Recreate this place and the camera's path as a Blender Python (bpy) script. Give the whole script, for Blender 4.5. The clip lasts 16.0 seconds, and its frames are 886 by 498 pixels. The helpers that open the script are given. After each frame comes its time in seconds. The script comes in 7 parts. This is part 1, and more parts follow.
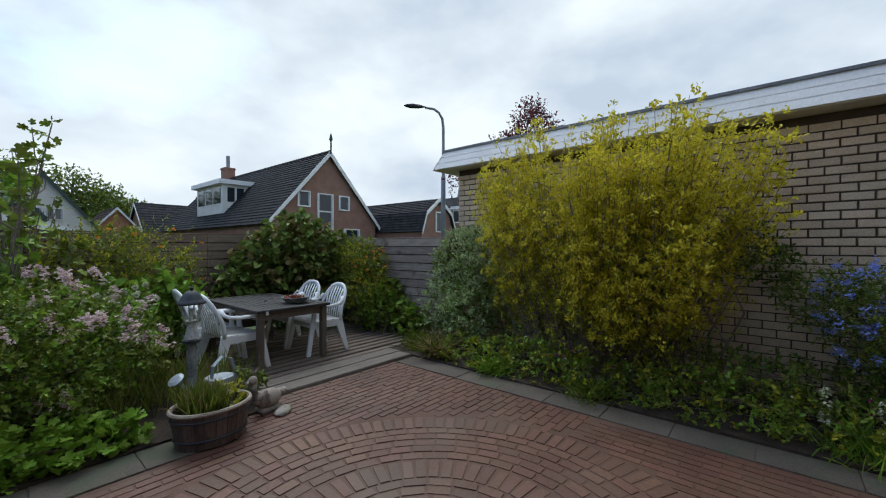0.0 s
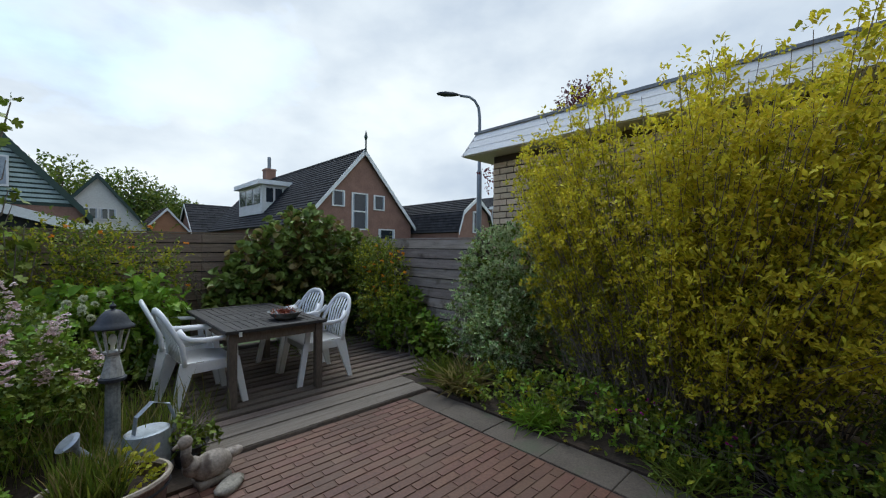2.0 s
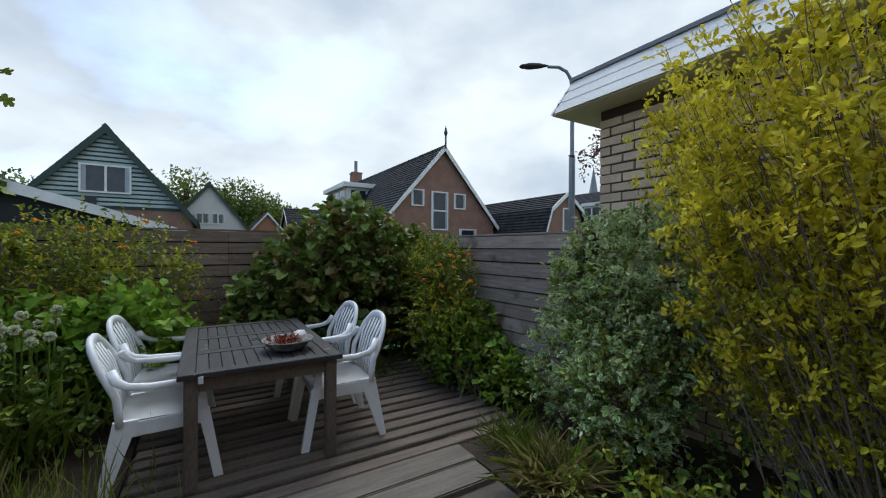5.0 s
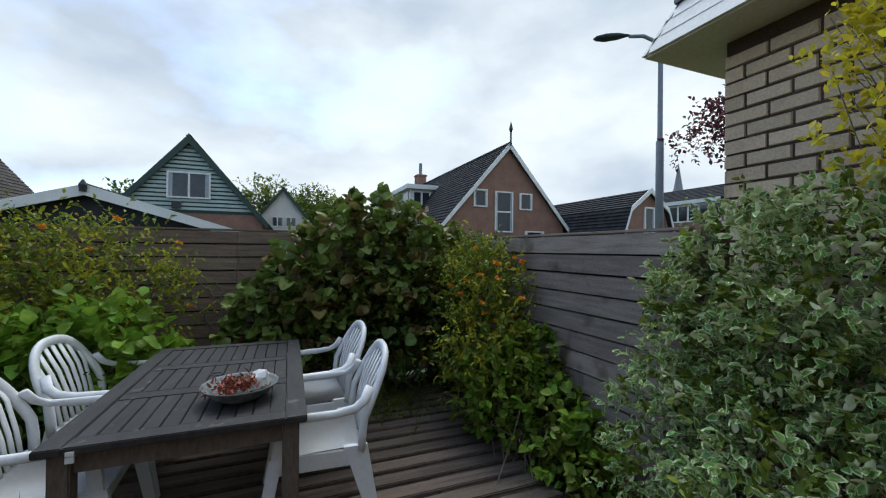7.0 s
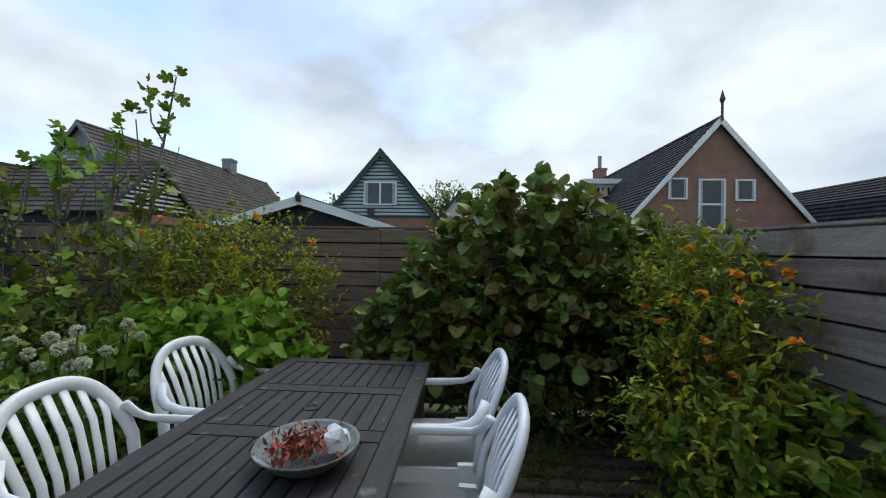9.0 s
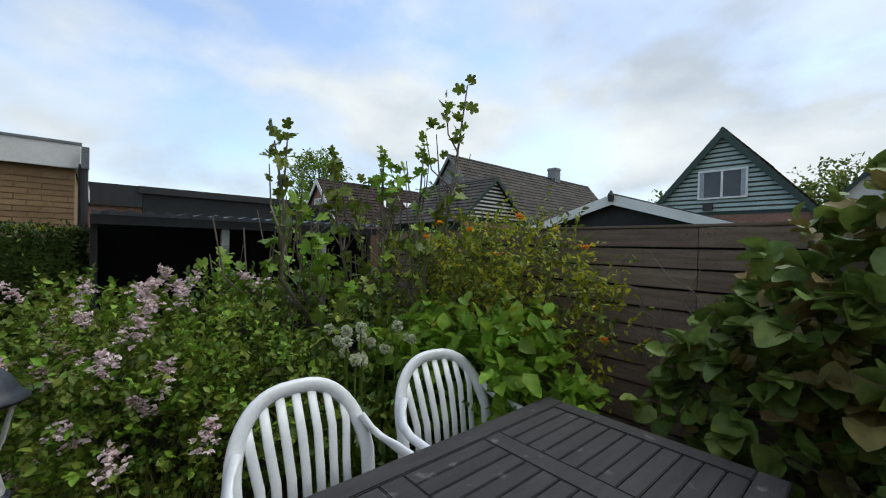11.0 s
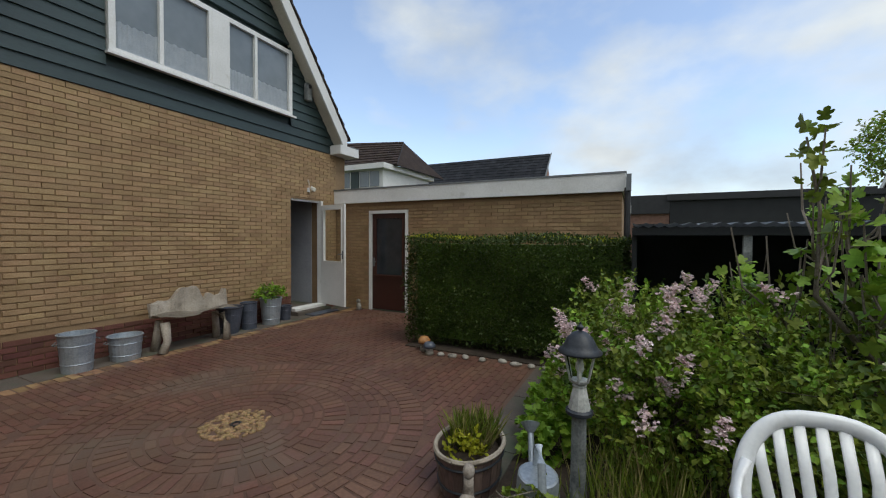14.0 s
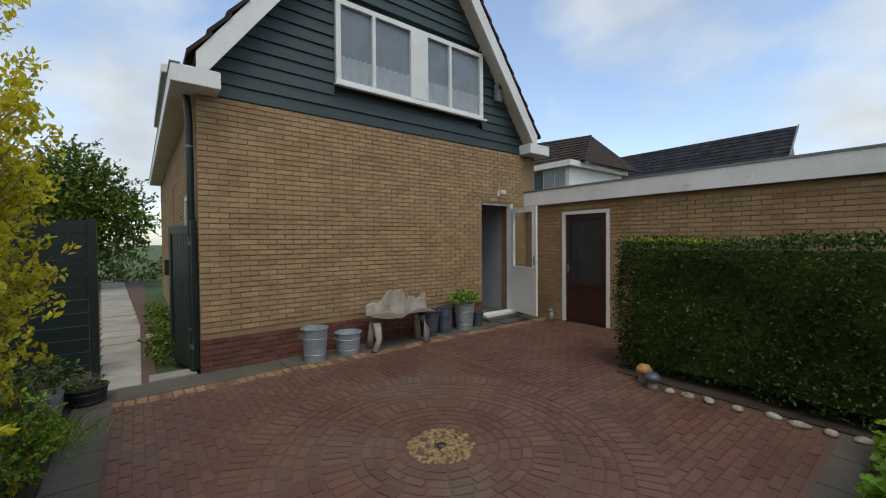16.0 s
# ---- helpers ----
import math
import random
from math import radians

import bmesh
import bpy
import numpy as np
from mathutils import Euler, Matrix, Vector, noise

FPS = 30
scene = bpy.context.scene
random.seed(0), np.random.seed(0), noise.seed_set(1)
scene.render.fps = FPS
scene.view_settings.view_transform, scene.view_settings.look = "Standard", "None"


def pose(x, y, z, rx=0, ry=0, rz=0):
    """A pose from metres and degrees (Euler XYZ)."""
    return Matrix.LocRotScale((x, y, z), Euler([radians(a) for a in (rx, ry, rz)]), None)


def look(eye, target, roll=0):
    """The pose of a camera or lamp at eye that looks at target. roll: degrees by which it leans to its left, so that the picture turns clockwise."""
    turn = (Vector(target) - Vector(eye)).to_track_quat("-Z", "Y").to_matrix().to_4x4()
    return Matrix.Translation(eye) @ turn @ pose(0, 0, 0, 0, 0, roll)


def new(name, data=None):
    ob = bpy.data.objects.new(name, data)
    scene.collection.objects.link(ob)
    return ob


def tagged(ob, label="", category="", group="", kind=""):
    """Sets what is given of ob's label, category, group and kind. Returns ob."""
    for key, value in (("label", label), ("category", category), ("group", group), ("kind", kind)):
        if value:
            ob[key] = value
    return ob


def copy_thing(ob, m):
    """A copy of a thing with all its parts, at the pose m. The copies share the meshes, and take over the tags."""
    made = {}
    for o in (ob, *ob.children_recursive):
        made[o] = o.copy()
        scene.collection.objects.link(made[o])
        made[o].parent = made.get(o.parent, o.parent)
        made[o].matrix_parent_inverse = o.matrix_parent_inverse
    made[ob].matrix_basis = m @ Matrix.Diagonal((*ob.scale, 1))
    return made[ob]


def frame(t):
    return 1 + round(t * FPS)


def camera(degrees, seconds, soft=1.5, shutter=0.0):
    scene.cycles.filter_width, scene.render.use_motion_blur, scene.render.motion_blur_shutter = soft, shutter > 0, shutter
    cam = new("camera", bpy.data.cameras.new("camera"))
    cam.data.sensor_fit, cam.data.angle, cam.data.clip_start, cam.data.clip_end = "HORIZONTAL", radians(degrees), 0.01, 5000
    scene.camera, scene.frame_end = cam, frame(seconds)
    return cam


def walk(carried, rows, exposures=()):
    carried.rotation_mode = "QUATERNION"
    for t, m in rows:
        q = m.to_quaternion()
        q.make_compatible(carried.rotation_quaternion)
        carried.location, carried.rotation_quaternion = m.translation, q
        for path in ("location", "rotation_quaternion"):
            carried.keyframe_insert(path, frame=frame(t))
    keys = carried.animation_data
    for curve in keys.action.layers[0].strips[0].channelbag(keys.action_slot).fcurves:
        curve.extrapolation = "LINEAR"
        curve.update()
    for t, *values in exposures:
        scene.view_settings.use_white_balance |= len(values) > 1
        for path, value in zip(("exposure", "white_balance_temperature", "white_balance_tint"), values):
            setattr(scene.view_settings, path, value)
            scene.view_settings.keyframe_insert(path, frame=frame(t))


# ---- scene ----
cam = camera(97.2, 16.0, soft=1.15)
PATH = [
    (0, (-2.939, 1.628, 1.407), (-1.413, 2.922, 1.393), -0.0),
    (0.5, (-2.677, 1.825, 1.412), (-1.173, 3.143, 1.398), -0.0),
    (1, (-2.481, 1.962, 1.426), (-1.008, 3.314, 1.412), -0.0),
    (1.5, (-2.268, 2.095, 1.391), (-0.832, 3.487, 1.378), 0.2),
    (2, (-1.994, 2.267, 1.43), (-0.607, 3.708, 1.42), 0.4),
    (2.5, (-1.819, 2.414, 1.405), (-0.492, 3.91, 1.393), 0.2),
    (3, (-1.556, 2.652, 1.408), (-0.295, 4.205, 1.4), 0.1),
    (3.5, (-1.407, 2.796, 1.424), (-0.211, 4.399, 1.417), 0.2),
    (4, (-1.235, 2.966, 1.415), (-0.095, 4.609, 1.409), 0.2),
    (6.5, (-0.398, 3.879, 1.409), (0.444, 5.693, 1.409), 0.5),
    (7, (-0.211, 4.08, 1.421), (0.522, 5.941, 1.427), 0.6),
    (7.5, (-0.132, 4.218, 1.413), (0.453, 6.131, 1.418), 0.7),
    (8, (-0.008, 4.45, 1.418), (0.389, 6.411, 1.422), 0.6),
    (10.5, (0.124, 5.53, 1.407), (-1.044, 7.154, 1.403), 1.4),
    (11, (0.057, 5.683, 1.439), (-1.445, 7.004, 1.425), 1.3),
    (11.5, (0.022, 5.706, 1.473), (-1.735, 6.661, 1.447), 1.3),
    (12, (0.097, 5.763, 1.493), (-1.826, 6.308, 1.455), 0.8),
    (12.5, (0.208, 5.762, 1.482), (-1.785, 5.927, 1.444), 1.1),
    (13, (0.296, 5.774, 1.482), (-1.692, 5.553, 1.44), 0.9),
    (13.5, (0.355, 5.725, 1.502), (-1.56, 5.151, 1.451), 0.5),
    (14, (0.364, 5.669, 1.515), (-1.427, 4.78, 1.461), 0.3),
    (14.5, (0.353, 5.579, 1.53), (-1.283, 4.431, 1.472), -0.0),
    (15, (0.257, 5.43, 1.543), (-1.219, 4.082, 1.489), -0.3),
    (15.5, (0.181, 5.239, 1.554), (-1.153, 3.749, 1.505), -0.4),
    (16, (0.088, 5.107, 1.556), (-1.142, 3.53, 1.514), -0.5),
]
EXPO = [(0, 0.13, 6250, 10), (4, 0.14, 6250, 10), (8, 0.13, 6250, 10), (10.5, 0.08, 6450, 10), (13, 0.02, 6700, 10), (16, -0.02, 6650, 10)]
walk(cam, [(t, look(eye, target, roll)) for t, eye, target, roll in PATH], exposures=EXPO)

# ---- world, sun ----
SUN_AZ, SUN_EL = 18.0, 60.0
world = bpy.data.worlds.new("sky")
scene.world = world
world.use_nodes = True
wn, wl = world.node_tree.nodes, world.node_tree.links
wn.clear()
w_out = wn.new("ShaderNodeOutputWorld")
w_mix = wn.new("ShaderNodeMixShader")
w_blue = wn.new("ShaderNodeBackground")
w_cloud = wn.new("ShaderNodeBackground")
w_sky = wn.new("ShaderNodeTexSky")
w_sky.sky_type, w_sky.sun_disc = "NISHITA", False
w_sky.sun_elevation, w_sky.sun_rotation = radians(SUN_EL), radians(SUN_AZ)
w_blue.inputs["Strength"].default_value = 0.25
w_cloud.inputs["Strength"].default_value = 0.95
w_co = wn.new("ShaderNodeTexCoord")
w_map = wn.new("ShaderNodeMapping")
w_map.inputs["Scale"].default_value = (1.0, 1.0, 1.9)
w_map.inputs["Location"].default_value = (3.1, 1.7, 0.4)
w_n1 = wn.new("ShaderNodeTexNoise")
w_n1.inputs["Scale"].default_value, w_n1.inputs["Detail"].default_value, w_n1.inputs["Roughness"].default_value = 1.7, 9, 0.52
w_n2 = wn.new("ShaderNodeTexNoise")
w_n2.inputs["Scale"].default_value, w_n2.inputs["Detail"].default_value, w_n2.inputs["Roughness"].default_value = 2.6, 8, 0.5
w_r1 = wn.new("ShaderNodeValToRGB")
w_r1.color_ramp.elements[0].position, w_r1.color_ramp.elements[1].position = 0.37, 0.54
w_r1.color_ramp.elements[0].color, w_r1.color_ramp.elements[1].color = (0.1, 0.1, 0.1, 1), (1, 1, 1, 1)
w_r2 = wn.new("ShaderNodeValToRGB")
w_r2.color_ramp.elements[0].position, w_r2.color_ramp.elements[1].position = 0.34, 0.64
w_r2.color_ramp.elements[0].color, w_r2.color_ramp.elements[1].color = (0.56, 0.645, 0.74, 1), (0.925, 0.99, 1.0, 1)
wl.new(w_co.outputs["Generated"], w_map.inputs["Vector"])
wl.new(w_map.outputs["Vector"], w_n1.inputs["Vector"])
wl.new(w_map.outputs["Vector"], w_n2.inputs["Vector"])
w_dir = wn.new("ShaderNodeVectorMath")
w_dir.operation = "DOT_PRODUCT"
w_dir.inputs[1].default_value = (-0.92, -0.16, 0.3)
wl.new(w_co.outputs["Generated"], w_dir.inputs[0])
w_thin = wn.new("ShaderNodeMath")
w_thin.operation = "MULTIPLY_ADD"
w_thin.inputs[1].default_value = -0.13
wl.new(w_dir.outputs["Value"], w_thin.inputs[0])
wl.new(w_n1.outputs["Fac"], w_thin.inputs[2])
wl.new(w_thin.outputs[0], w_r1.inputs["Fac"])
wl.new(w_n2.outputs["Fac"], w_r2.inputs["Fac"])
wl.new(w_sky.outputs["Color"], w_blue.inputs["Color"])
wl.new(w_r2.outputs["Color"], w_cloud.inputs["Color"])
wl.new(w_r1.outputs["Color"], w_mix.inputs["Fac"])
wl.new(w_blue.outputs["Background"], w_mix.inputs[1])
wl.new(w_cloud.outputs["Background"], w_mix.inputs[2])
wl.new(w_mix.outputs["Shader"], w_out.inputs["Surface"])

sun = new("sun", bpy.data.lights.new("sun", "SUN"))
sun.data.energy, sun.data.angle, sun.data.color = 1.35, radians(32), (0.95, 1.0, 0.93)
sun.matrix_world = look((0, 0, 30), (30 * math.sin(radians(SUN_AZ)) * -1, 30 * math.cos(radians(SUN_AZ)) * -1, 30 - 30 * math.tan(radians(SUN_EL))))


# ---- materials ----
def mat(name, dark, light, rough=0.7, scale=6.0, fine=70.0, bump=0.25, metal=0.0, rand="", amount=0.35, leaf=0.0, stretch=(1, 1, 1), wear=None):
    m = bpy.data.materials.new(name)
    m.use_nodes = True
    n, l = m.node_tree.nodes, m.node_tree.links
    b = n["Principled BSDF"]
    geo = n.new("ShaderNodeNewGeometry")
    mp = n.new("ShaderNodeMapping")
    mp.inputs["Scale"].default_value = stretch
    l.new(geo.outputs["Position"], mp.inputs["Vector"])
    big, small = n.new("ShaderNodeTexNoise"), n.new("ShaderNodeTexNoise")
    big.inputs["Scale"].default_value, big.inputs["Detail"].default_value = scale, 4
    small.inputs["Scale"].default_value, small.inputs["Detail"].default_value = fine, 3
    for t in (big, small):
        l.new(mp.outputs["Vector"], t.inputs["Vector"])
    blend = n.new("ShaderNodeMath")
    blend.operation = "MULTIPLY_ADD"
    l.new(small.outputs["Fac"], blend.inputs[0])
    blend.inputs[1].default_value = 0.5
    half = n.new("ShaderNodeMath")
    half.operation = "MULTIPLY"
    l.new(big.outputs["Fac"], half.inputs[0])
    half.inputs[1].default_value = 0.5
    l.new(half.outputs[0], blend.inputs[2])
    ramp = n.new("ShaderNodeValToRGB")
    ramp.color_ramp.elements[0].position, ramp.color_ramp.elements[1].position = 0.36, 0.64
    ramp.color_ramp.elements[0].color, ramp.color_ramp.elements[1].color = (*dark, 1), (*light, 1)
    l.new(blend.outputs[0], ramp.inputs["Fac"])
    colour = ramp.outputs["Color"]
    if wear:
        spots = n.new("ShaderNodeTexNoise")
        spots.inputs["Scale"].default_value, spots.inputs["Detail"].default_value = wear[1], 6
        l.new(geo.outputs["Position"], spots.inputs["Vector"])
        cut = n.new("ShaderNodeValToRGB")
        cut.color_ramp.elements[0].position, cut.color_ramp.elements[1].position = wear[2], wear[2] + 0.14
        l.new(spots.outputs["Fac"], cut.inputs["Fac"])
        mx = n.new("ShaderNodeMixRGB")
        mx.inputs[2].default_value = (*wear[0], 1)
        l.new(cut.outputs["Color"], mx.inputs[0])
        l.new(colour, mx.inputs[1])
        colour = mx.outputs[0]
    if rand:
        src = geo.outputs["Random Per Island"] if rand == "island" else n.new("ShaderNodeObjectInfo").outputs["Random"]
        hsv = n.new("ShaderNodeHueSaturation")
        scale_v = n.new("ShaderNodeMapRange")
        scale_v.inputs["To Min"].default_value, scale_v.inputs["To Max"].default_value = 1 - amount, 1 + amount
        l.new(src, scale_v.inputs["Value"])
        l.new(scale_v.outputs["Result"], hsv.inputs["Value"])
        twist = n.new("ShaderNodeMath")
        twist.operation = "MULTIPLY"
        twist.inputs[1].default_value = 7.31
        l.new(src, twist.inputs[0])
        frac = n.new("ShaderNodeMath")
        frac.operation = "FRACT"
        l.new(twist.outputs[0], frac.inputs[0])
        hue = n.new("ShaderNodeMapRange")
        hue.inputs["To Min"].default_value, hue.inputs["To Max"].default_value = 0.5 - 0.05 * amount, 0.5 + 0.05 * amount
        l.new(frac.outputs[0], hue.inputs["Value"])
        l.new(hue.outputs["Result"], hsv.inputs["Hue"])
        l.new(colour, hsv.inputs["Color"])
        colour = hsv.outputs["Color"]
    l.new(colour, b.inputs["Base Color"])
    b.inputs["Roughness"].default_value, b.inputs["Metallic"].default_value = rough, metal
    if bump:
        bp = n.new("ShaderNodeBump")
        bp.inputs["Strength"].default_value, bp.inputs["Distance"].default_value = bump, 0.01
        l.new(blend.outputs[0], bp.inputs["Height"])
        l.new(bp.outputs["Normal"], b.inputs["Normal"])
    if leaf:
        b.inputs["Specular IOR Level"].default_value = 0.25
        tr, mix = n.new("ShaderNodeBsdfTranslucent"), n.new("ShaderNodeMixShader")
        l.new(colour, tr.inputs["Color"])
        mix.inputs["Fac"].default_value = leaf
        l.new(b.outputs["BSDF"], mix.inputs[1])
        l.new(tr.outputs["BSDF"], mix.inputs[2])
        l.new(mix.outputs["Shader"], n["Material Output"].inputs["Surface"])
    return m


def glass(name, tint, rough=0.03):
    m = bpy.data.materials.new(name)
    m.use_nodes = True
    b = m.node_tree.nodes["Principled BSDF"]
    b.inputs["Base Color"].default_value = (*tint, 1)
    b.inputs["Roughness"].default_value, b.inputs["IOR"].default_value = rough, 1.5
    b.inputs["Transmission Weight"].default_value = 1.0
    return m


M_BRICK = mat("beige_brick", (0.265, 0.160, 0.079), (0.39, 0.262, 0.138), 0.85, 3, 90, 0.4, rand="object", amount=0.14)
M_BRICK_I = mat("beige_brick_far", (0.265, 0.160, 0.079), (0.39, 0.262, 0.138), 0.85, 3, 90, 0.4, rand="island", amount=0.14)
M_MORTAR = mat("mortar", (0.225, 0.14, 0.073), (0.32, 0.21, 0.115), 0.95, 4, 120, 0.4)
M_RED = mat("red_brick_plinth", (0.085, 0.027, 0.02), (0.16, 0.06, 0.043), 0.85, 3, 80, 0.4, rand="island", amount=0.25)
M_NBRICK = mat("pale_brick", (0.50, 0.37, 0.245), (0.72, 0.575, 0.41), 0.85, 3, 90, 0.4, rand="object", amount=0.13)
M_NBRICK_I = mat("pale_brick_far", (0.50, 0.37, 0.245), (0.72, 0.575, 0.41), 0.85, 3, 90, 0.4, rand="island", amount=0.13)
M_NMORTAR = mat("dark_mortar", (0.05, 0.035, 0.03), (0.10, 0.075, 0.06), 0.95, 4, 120, 0.4)
M_PAVER_I = mat("clay_paver_far", (0.078, 0.034, 0.023), (0.146, 0.066, 0.043), 0.6, 1.6, 45, 0.4, rand="island", amount=0.18, wear=((0.125, 0.066, 0.044), 1.1, 0.48))
M_RING = mat("brown_ring_paver", (0.088, 0.040, 0.026), (0.158, 0.077, 0.049), 0.6, 1.6, 45, 0.4, rand="object", amount=0.18, wear=((0.115, 0.072, 0.051), 1.1, 0.5))
M_RING_I = mat("brown_ring_paver_rest", (0.084, 0.037, 0.024), (0.152, 0.073, 0.046), 0.6, 1.6, 45, 0.4, rand="island", amount=0.18, wear=((0.115, 0.072, 0.051), 1.1, 0.5))
M_PAVER_Y = mat("sand_covered_paver", (0.10, 0.045, 0.028), (0.185, 0.085, 0.052), 0.88, 3, 60, 0.4, rand="island", amount=0.2, wear=((0.26, 0.155, 0.072), 4.0, 0.40))
M_JOINT = mat("sand_joint", (0.075, 0.037, 0.025), (0.13, 0.067, 0.044), 0.8, 4, 90, 0.4, wear=((0.115, 0.068, 0.047), 1.1, 0.48))
M_SLAB = mat("concrete_slab", (0.066, 0.053, 0.042), (0.125, 0.102, 0.082), 0.85, 2.5, 70, 0.35, rand="object", amount=0.07, wear=((0.07, 0.08, 0.05), 3, 0.52))
M_SLAB_L = mat("pale_slab", (0.24, 0.22, 0.19), (0.40, 0.36, 0.31), 0.85, 2.5, 70, 0.35, rand="object", amount=0.18)
M_SOIL = mat("soil", (0.02, 0.014, 0.009), (0.06, 0.04, 0.026), 0.95, 4, 40, 0.9)
M_GROUND = mat("grass_ground", (0.03, 0.06, 0.015), (0.08, 0.11, 0.03), 0.95, 1.5, 30, 0.6)
M_WHITE = mat("white_paint", (0.66, 0.65, 0.62), (0.80, 0.79, 0.77), 0.5, 2, 50, 0.06, wear=((0.55, 0.53, 0.48), 5, 0.66))
M_PLASTIC = mat("white_plastic", (0.74, 0.75, 0.76), (0.84, 0.84, 0.84), 0.38, 3, 60, 0.03, wear=((0.62, 0.62, 0.58), 9, 0.66))
M_CREAM = mat("cream_soffit", (0.55, 0.50, 0.40), (0.70, 0.65, 0.54), 0.6, 2, 40, 0.05)
M_SIDING = mat("dark_green_siding", (0.018, 0.034, 0.034), (0.032, 0.056, 0.055), 0.5, 3, 60, 0.1, stretch=(0.3, 1, 3), rand="object", amount=0.15)
M_GATE = mat("green_black_paint", (0.008, 0.016, 0.014), (0.018, 0.03, 0.026), 0.42, 3, 60, 0.1)
M_TILE = mat("dark_roof_tile", (0.014, 0.015, 0.018), (0.034, 0.036, 0.042), 0.75, 3, 30, 0.4, rand="island", amount=0.25)
M_TILE_B = mat("brown_roof_tile", (0.032, 0.023, 0.020), (0.066, 0.048, 0.040), 0.8, 3, 30, 0.4, rand="island", amount=0.25)
for m_ in (M_TILE, M_TILE_B):
    m_.node_tree.nodes["Principled BSDF"].inputs["Specular IOR Level"].default_value = 0.12
M_LEAD = mat("grey_metal_trim", (0.13, 0.14, 0.15), (0.24, 0.25, 0.26), 0.5, 4, 60, 0.1, metal=0.4)
M_FENCE = mat("weathered_fence_wood", (0.18, 0.147, 0.122), (0.375, 0.312, 0.262), 0.85, 3, 40, 0.45, stretch=(1.2, 1.2, 12), rand="object", amount=0.2, wear=((0.10, 0.075, 0.05), 4, 0.6))
M_FENCE_N = mat("brown_fence_wood", (0.135, 0.095, 0.068), (0.28, 0.205, 0.150), 0.85, 3, 40, 0.45, stretch=(1.2, 1.2, 12), rand="object", amount=0.2)
M_SLEEPER = mat("pale_sleeper_wood", (0.10, 0.082, 0.068), (0.21, 0.177, 0.147), 0.85, 4, 60, 0.5, stretch=(0.5, 8, 1), rand="object", amount=0.12)
M_DECK = mat("weathered_deck_wood", (0.07, 0.053, 0.042), (0.185, 0.142, 0.112), 0.85, 4, 60, 0.5, stretch=(0.5, 8, 1), rand="object", amount=0.28)
M_TABLE = mat("dark_weathered_teak", (0.017, 0.015, 0.015), (0.042, 0.037, 0.036), 0.72, 5, 70, 0.4, stretch=(6, 1, 1), rand="object", amount=0.25, wear=((0.16, 0.15, 0.14), 14, 0.64))
M_TABLE_LEG = mat("weathered_table_leg", (0.09, 0.068, 0.052), (0.17, 0.13, 0.10), 0.75, 6, 80, 0.4, stretch=(1, 1, 0.3))
M_ZINC = mat("galvanised_zinc", (0.30, 0.34, 0.38), (0.46, 0.50, 0.54), 0.45, 9, 60, 0.12, metal=0.55, wear=((0.22, 0.22, 0.22), 11, 0.6))
M_BLUEPOT = mat("blue_grey_glazed_pot", (0.045, 0.055, 0.075), (0.09, 0.10, 0.13), 0.4, 8, 60, 0.1)
M_BLACK = mat("black_plastic", (0.012, 0.012, 0.013), (0.028, 0.028, 0.03), 0.45, 8, 60, 0.1)
M_STEEL = mat("grey_lamp_steel", (0.16, 0.18, 0.20), (0.24, 0.26, 0.28), 0.5, 3, 40, 0.05, metal=0.2)
M_TUB = mat("stained_wood_tub", (0.05, 0.034, 0.028), (0.15, 0.10, 0.08), 0.75, 5, 60, 0.4, rand="object", amount=0.3, stretch=(1, 1, 0.25))
M_DUCK = mat("brown_stone", (0.21, 0.175, 0.145), (0.40, 0.345, 0.295), 0.85, 9, 70, 0.5, wear=((0.10, 0.075, 0.06), 12, 0.52))
M_STONE = mat("weathered_stone", (0.20, 0.18, 0.15), (0.38, 0.35, 0.30), 0.85, 9, 70, 0.5, wear=((0.12, 0.11, 0.09), 12, 0.56))
M_PEBBLE = mat("yellow_pebble", (0.17, 0.10, 0.045), (0.32, 0.20, 0.09), 0.7, 12, 90, 0.3, rand="island", amount=0.3)
M_DRIFT = mat("grey_driftwood", (0.23, 0.19, 0.145), (0.44, 0.38, 0.31), 0.8, 7, 70, 0.5, wear=((0.16, 0.13, 0.10), 9, 0.58))
M_BARK = mat("bark", (0.05, 0.038, 0.03), (0.13, 0.10, 0.08), 0.9, 9, 80, 0.6)
M_TWIG = mat("grey_twig", (0.12, 0.095, 0.075), (0.24, 0.20, 0.16), 0.9, 9, 80, 0.4)
M_DOORBROWN = mat("dark_brown_door", (0.035, 0.010, 0.007), (0.055, 0.018, 0.012), 0.4, 3, 60, 0.06)
# near-black boards; also the sheets that colour in the shade of fence and deck gaps
M_DARK = mat("black_boards_and_gap_shade", (0.008, 0.009, 0.011), (0.018, 0.02, 0.022), 0.7, 3, 40, 0.2)
M_HALL = mat("grey_plaster", (0.30, 0.31, 0.34), (0.40, 0.41, 0.44), 0.8, 2, 50, 0.05)
M_FAR_BRICK = mat("far_red_brown_brick", (0.20, 0.105, 0.075), (0.30, 0.165, 0.12), 0.85, 2, 12, 0.3)
M_FAR_WHITE = mat("far_white_render", (0.60, 0.58, 0.53), (0.74, 0.72, 0.67), 0.8, 1, 10, 0.05)
M_GREENHOUSE = mat("pale_green_clapboard", (0.26, 0.34, 0.31), (0.38, 0.46, 0.42), 0.6, 2, 20, 0.1)
M_GREENTRIM = mat("dark_green_trim", (0.012, 0.035, 0.025), (0.02, 0.05, 0.038), 0.5, 2, 30, 0.05)
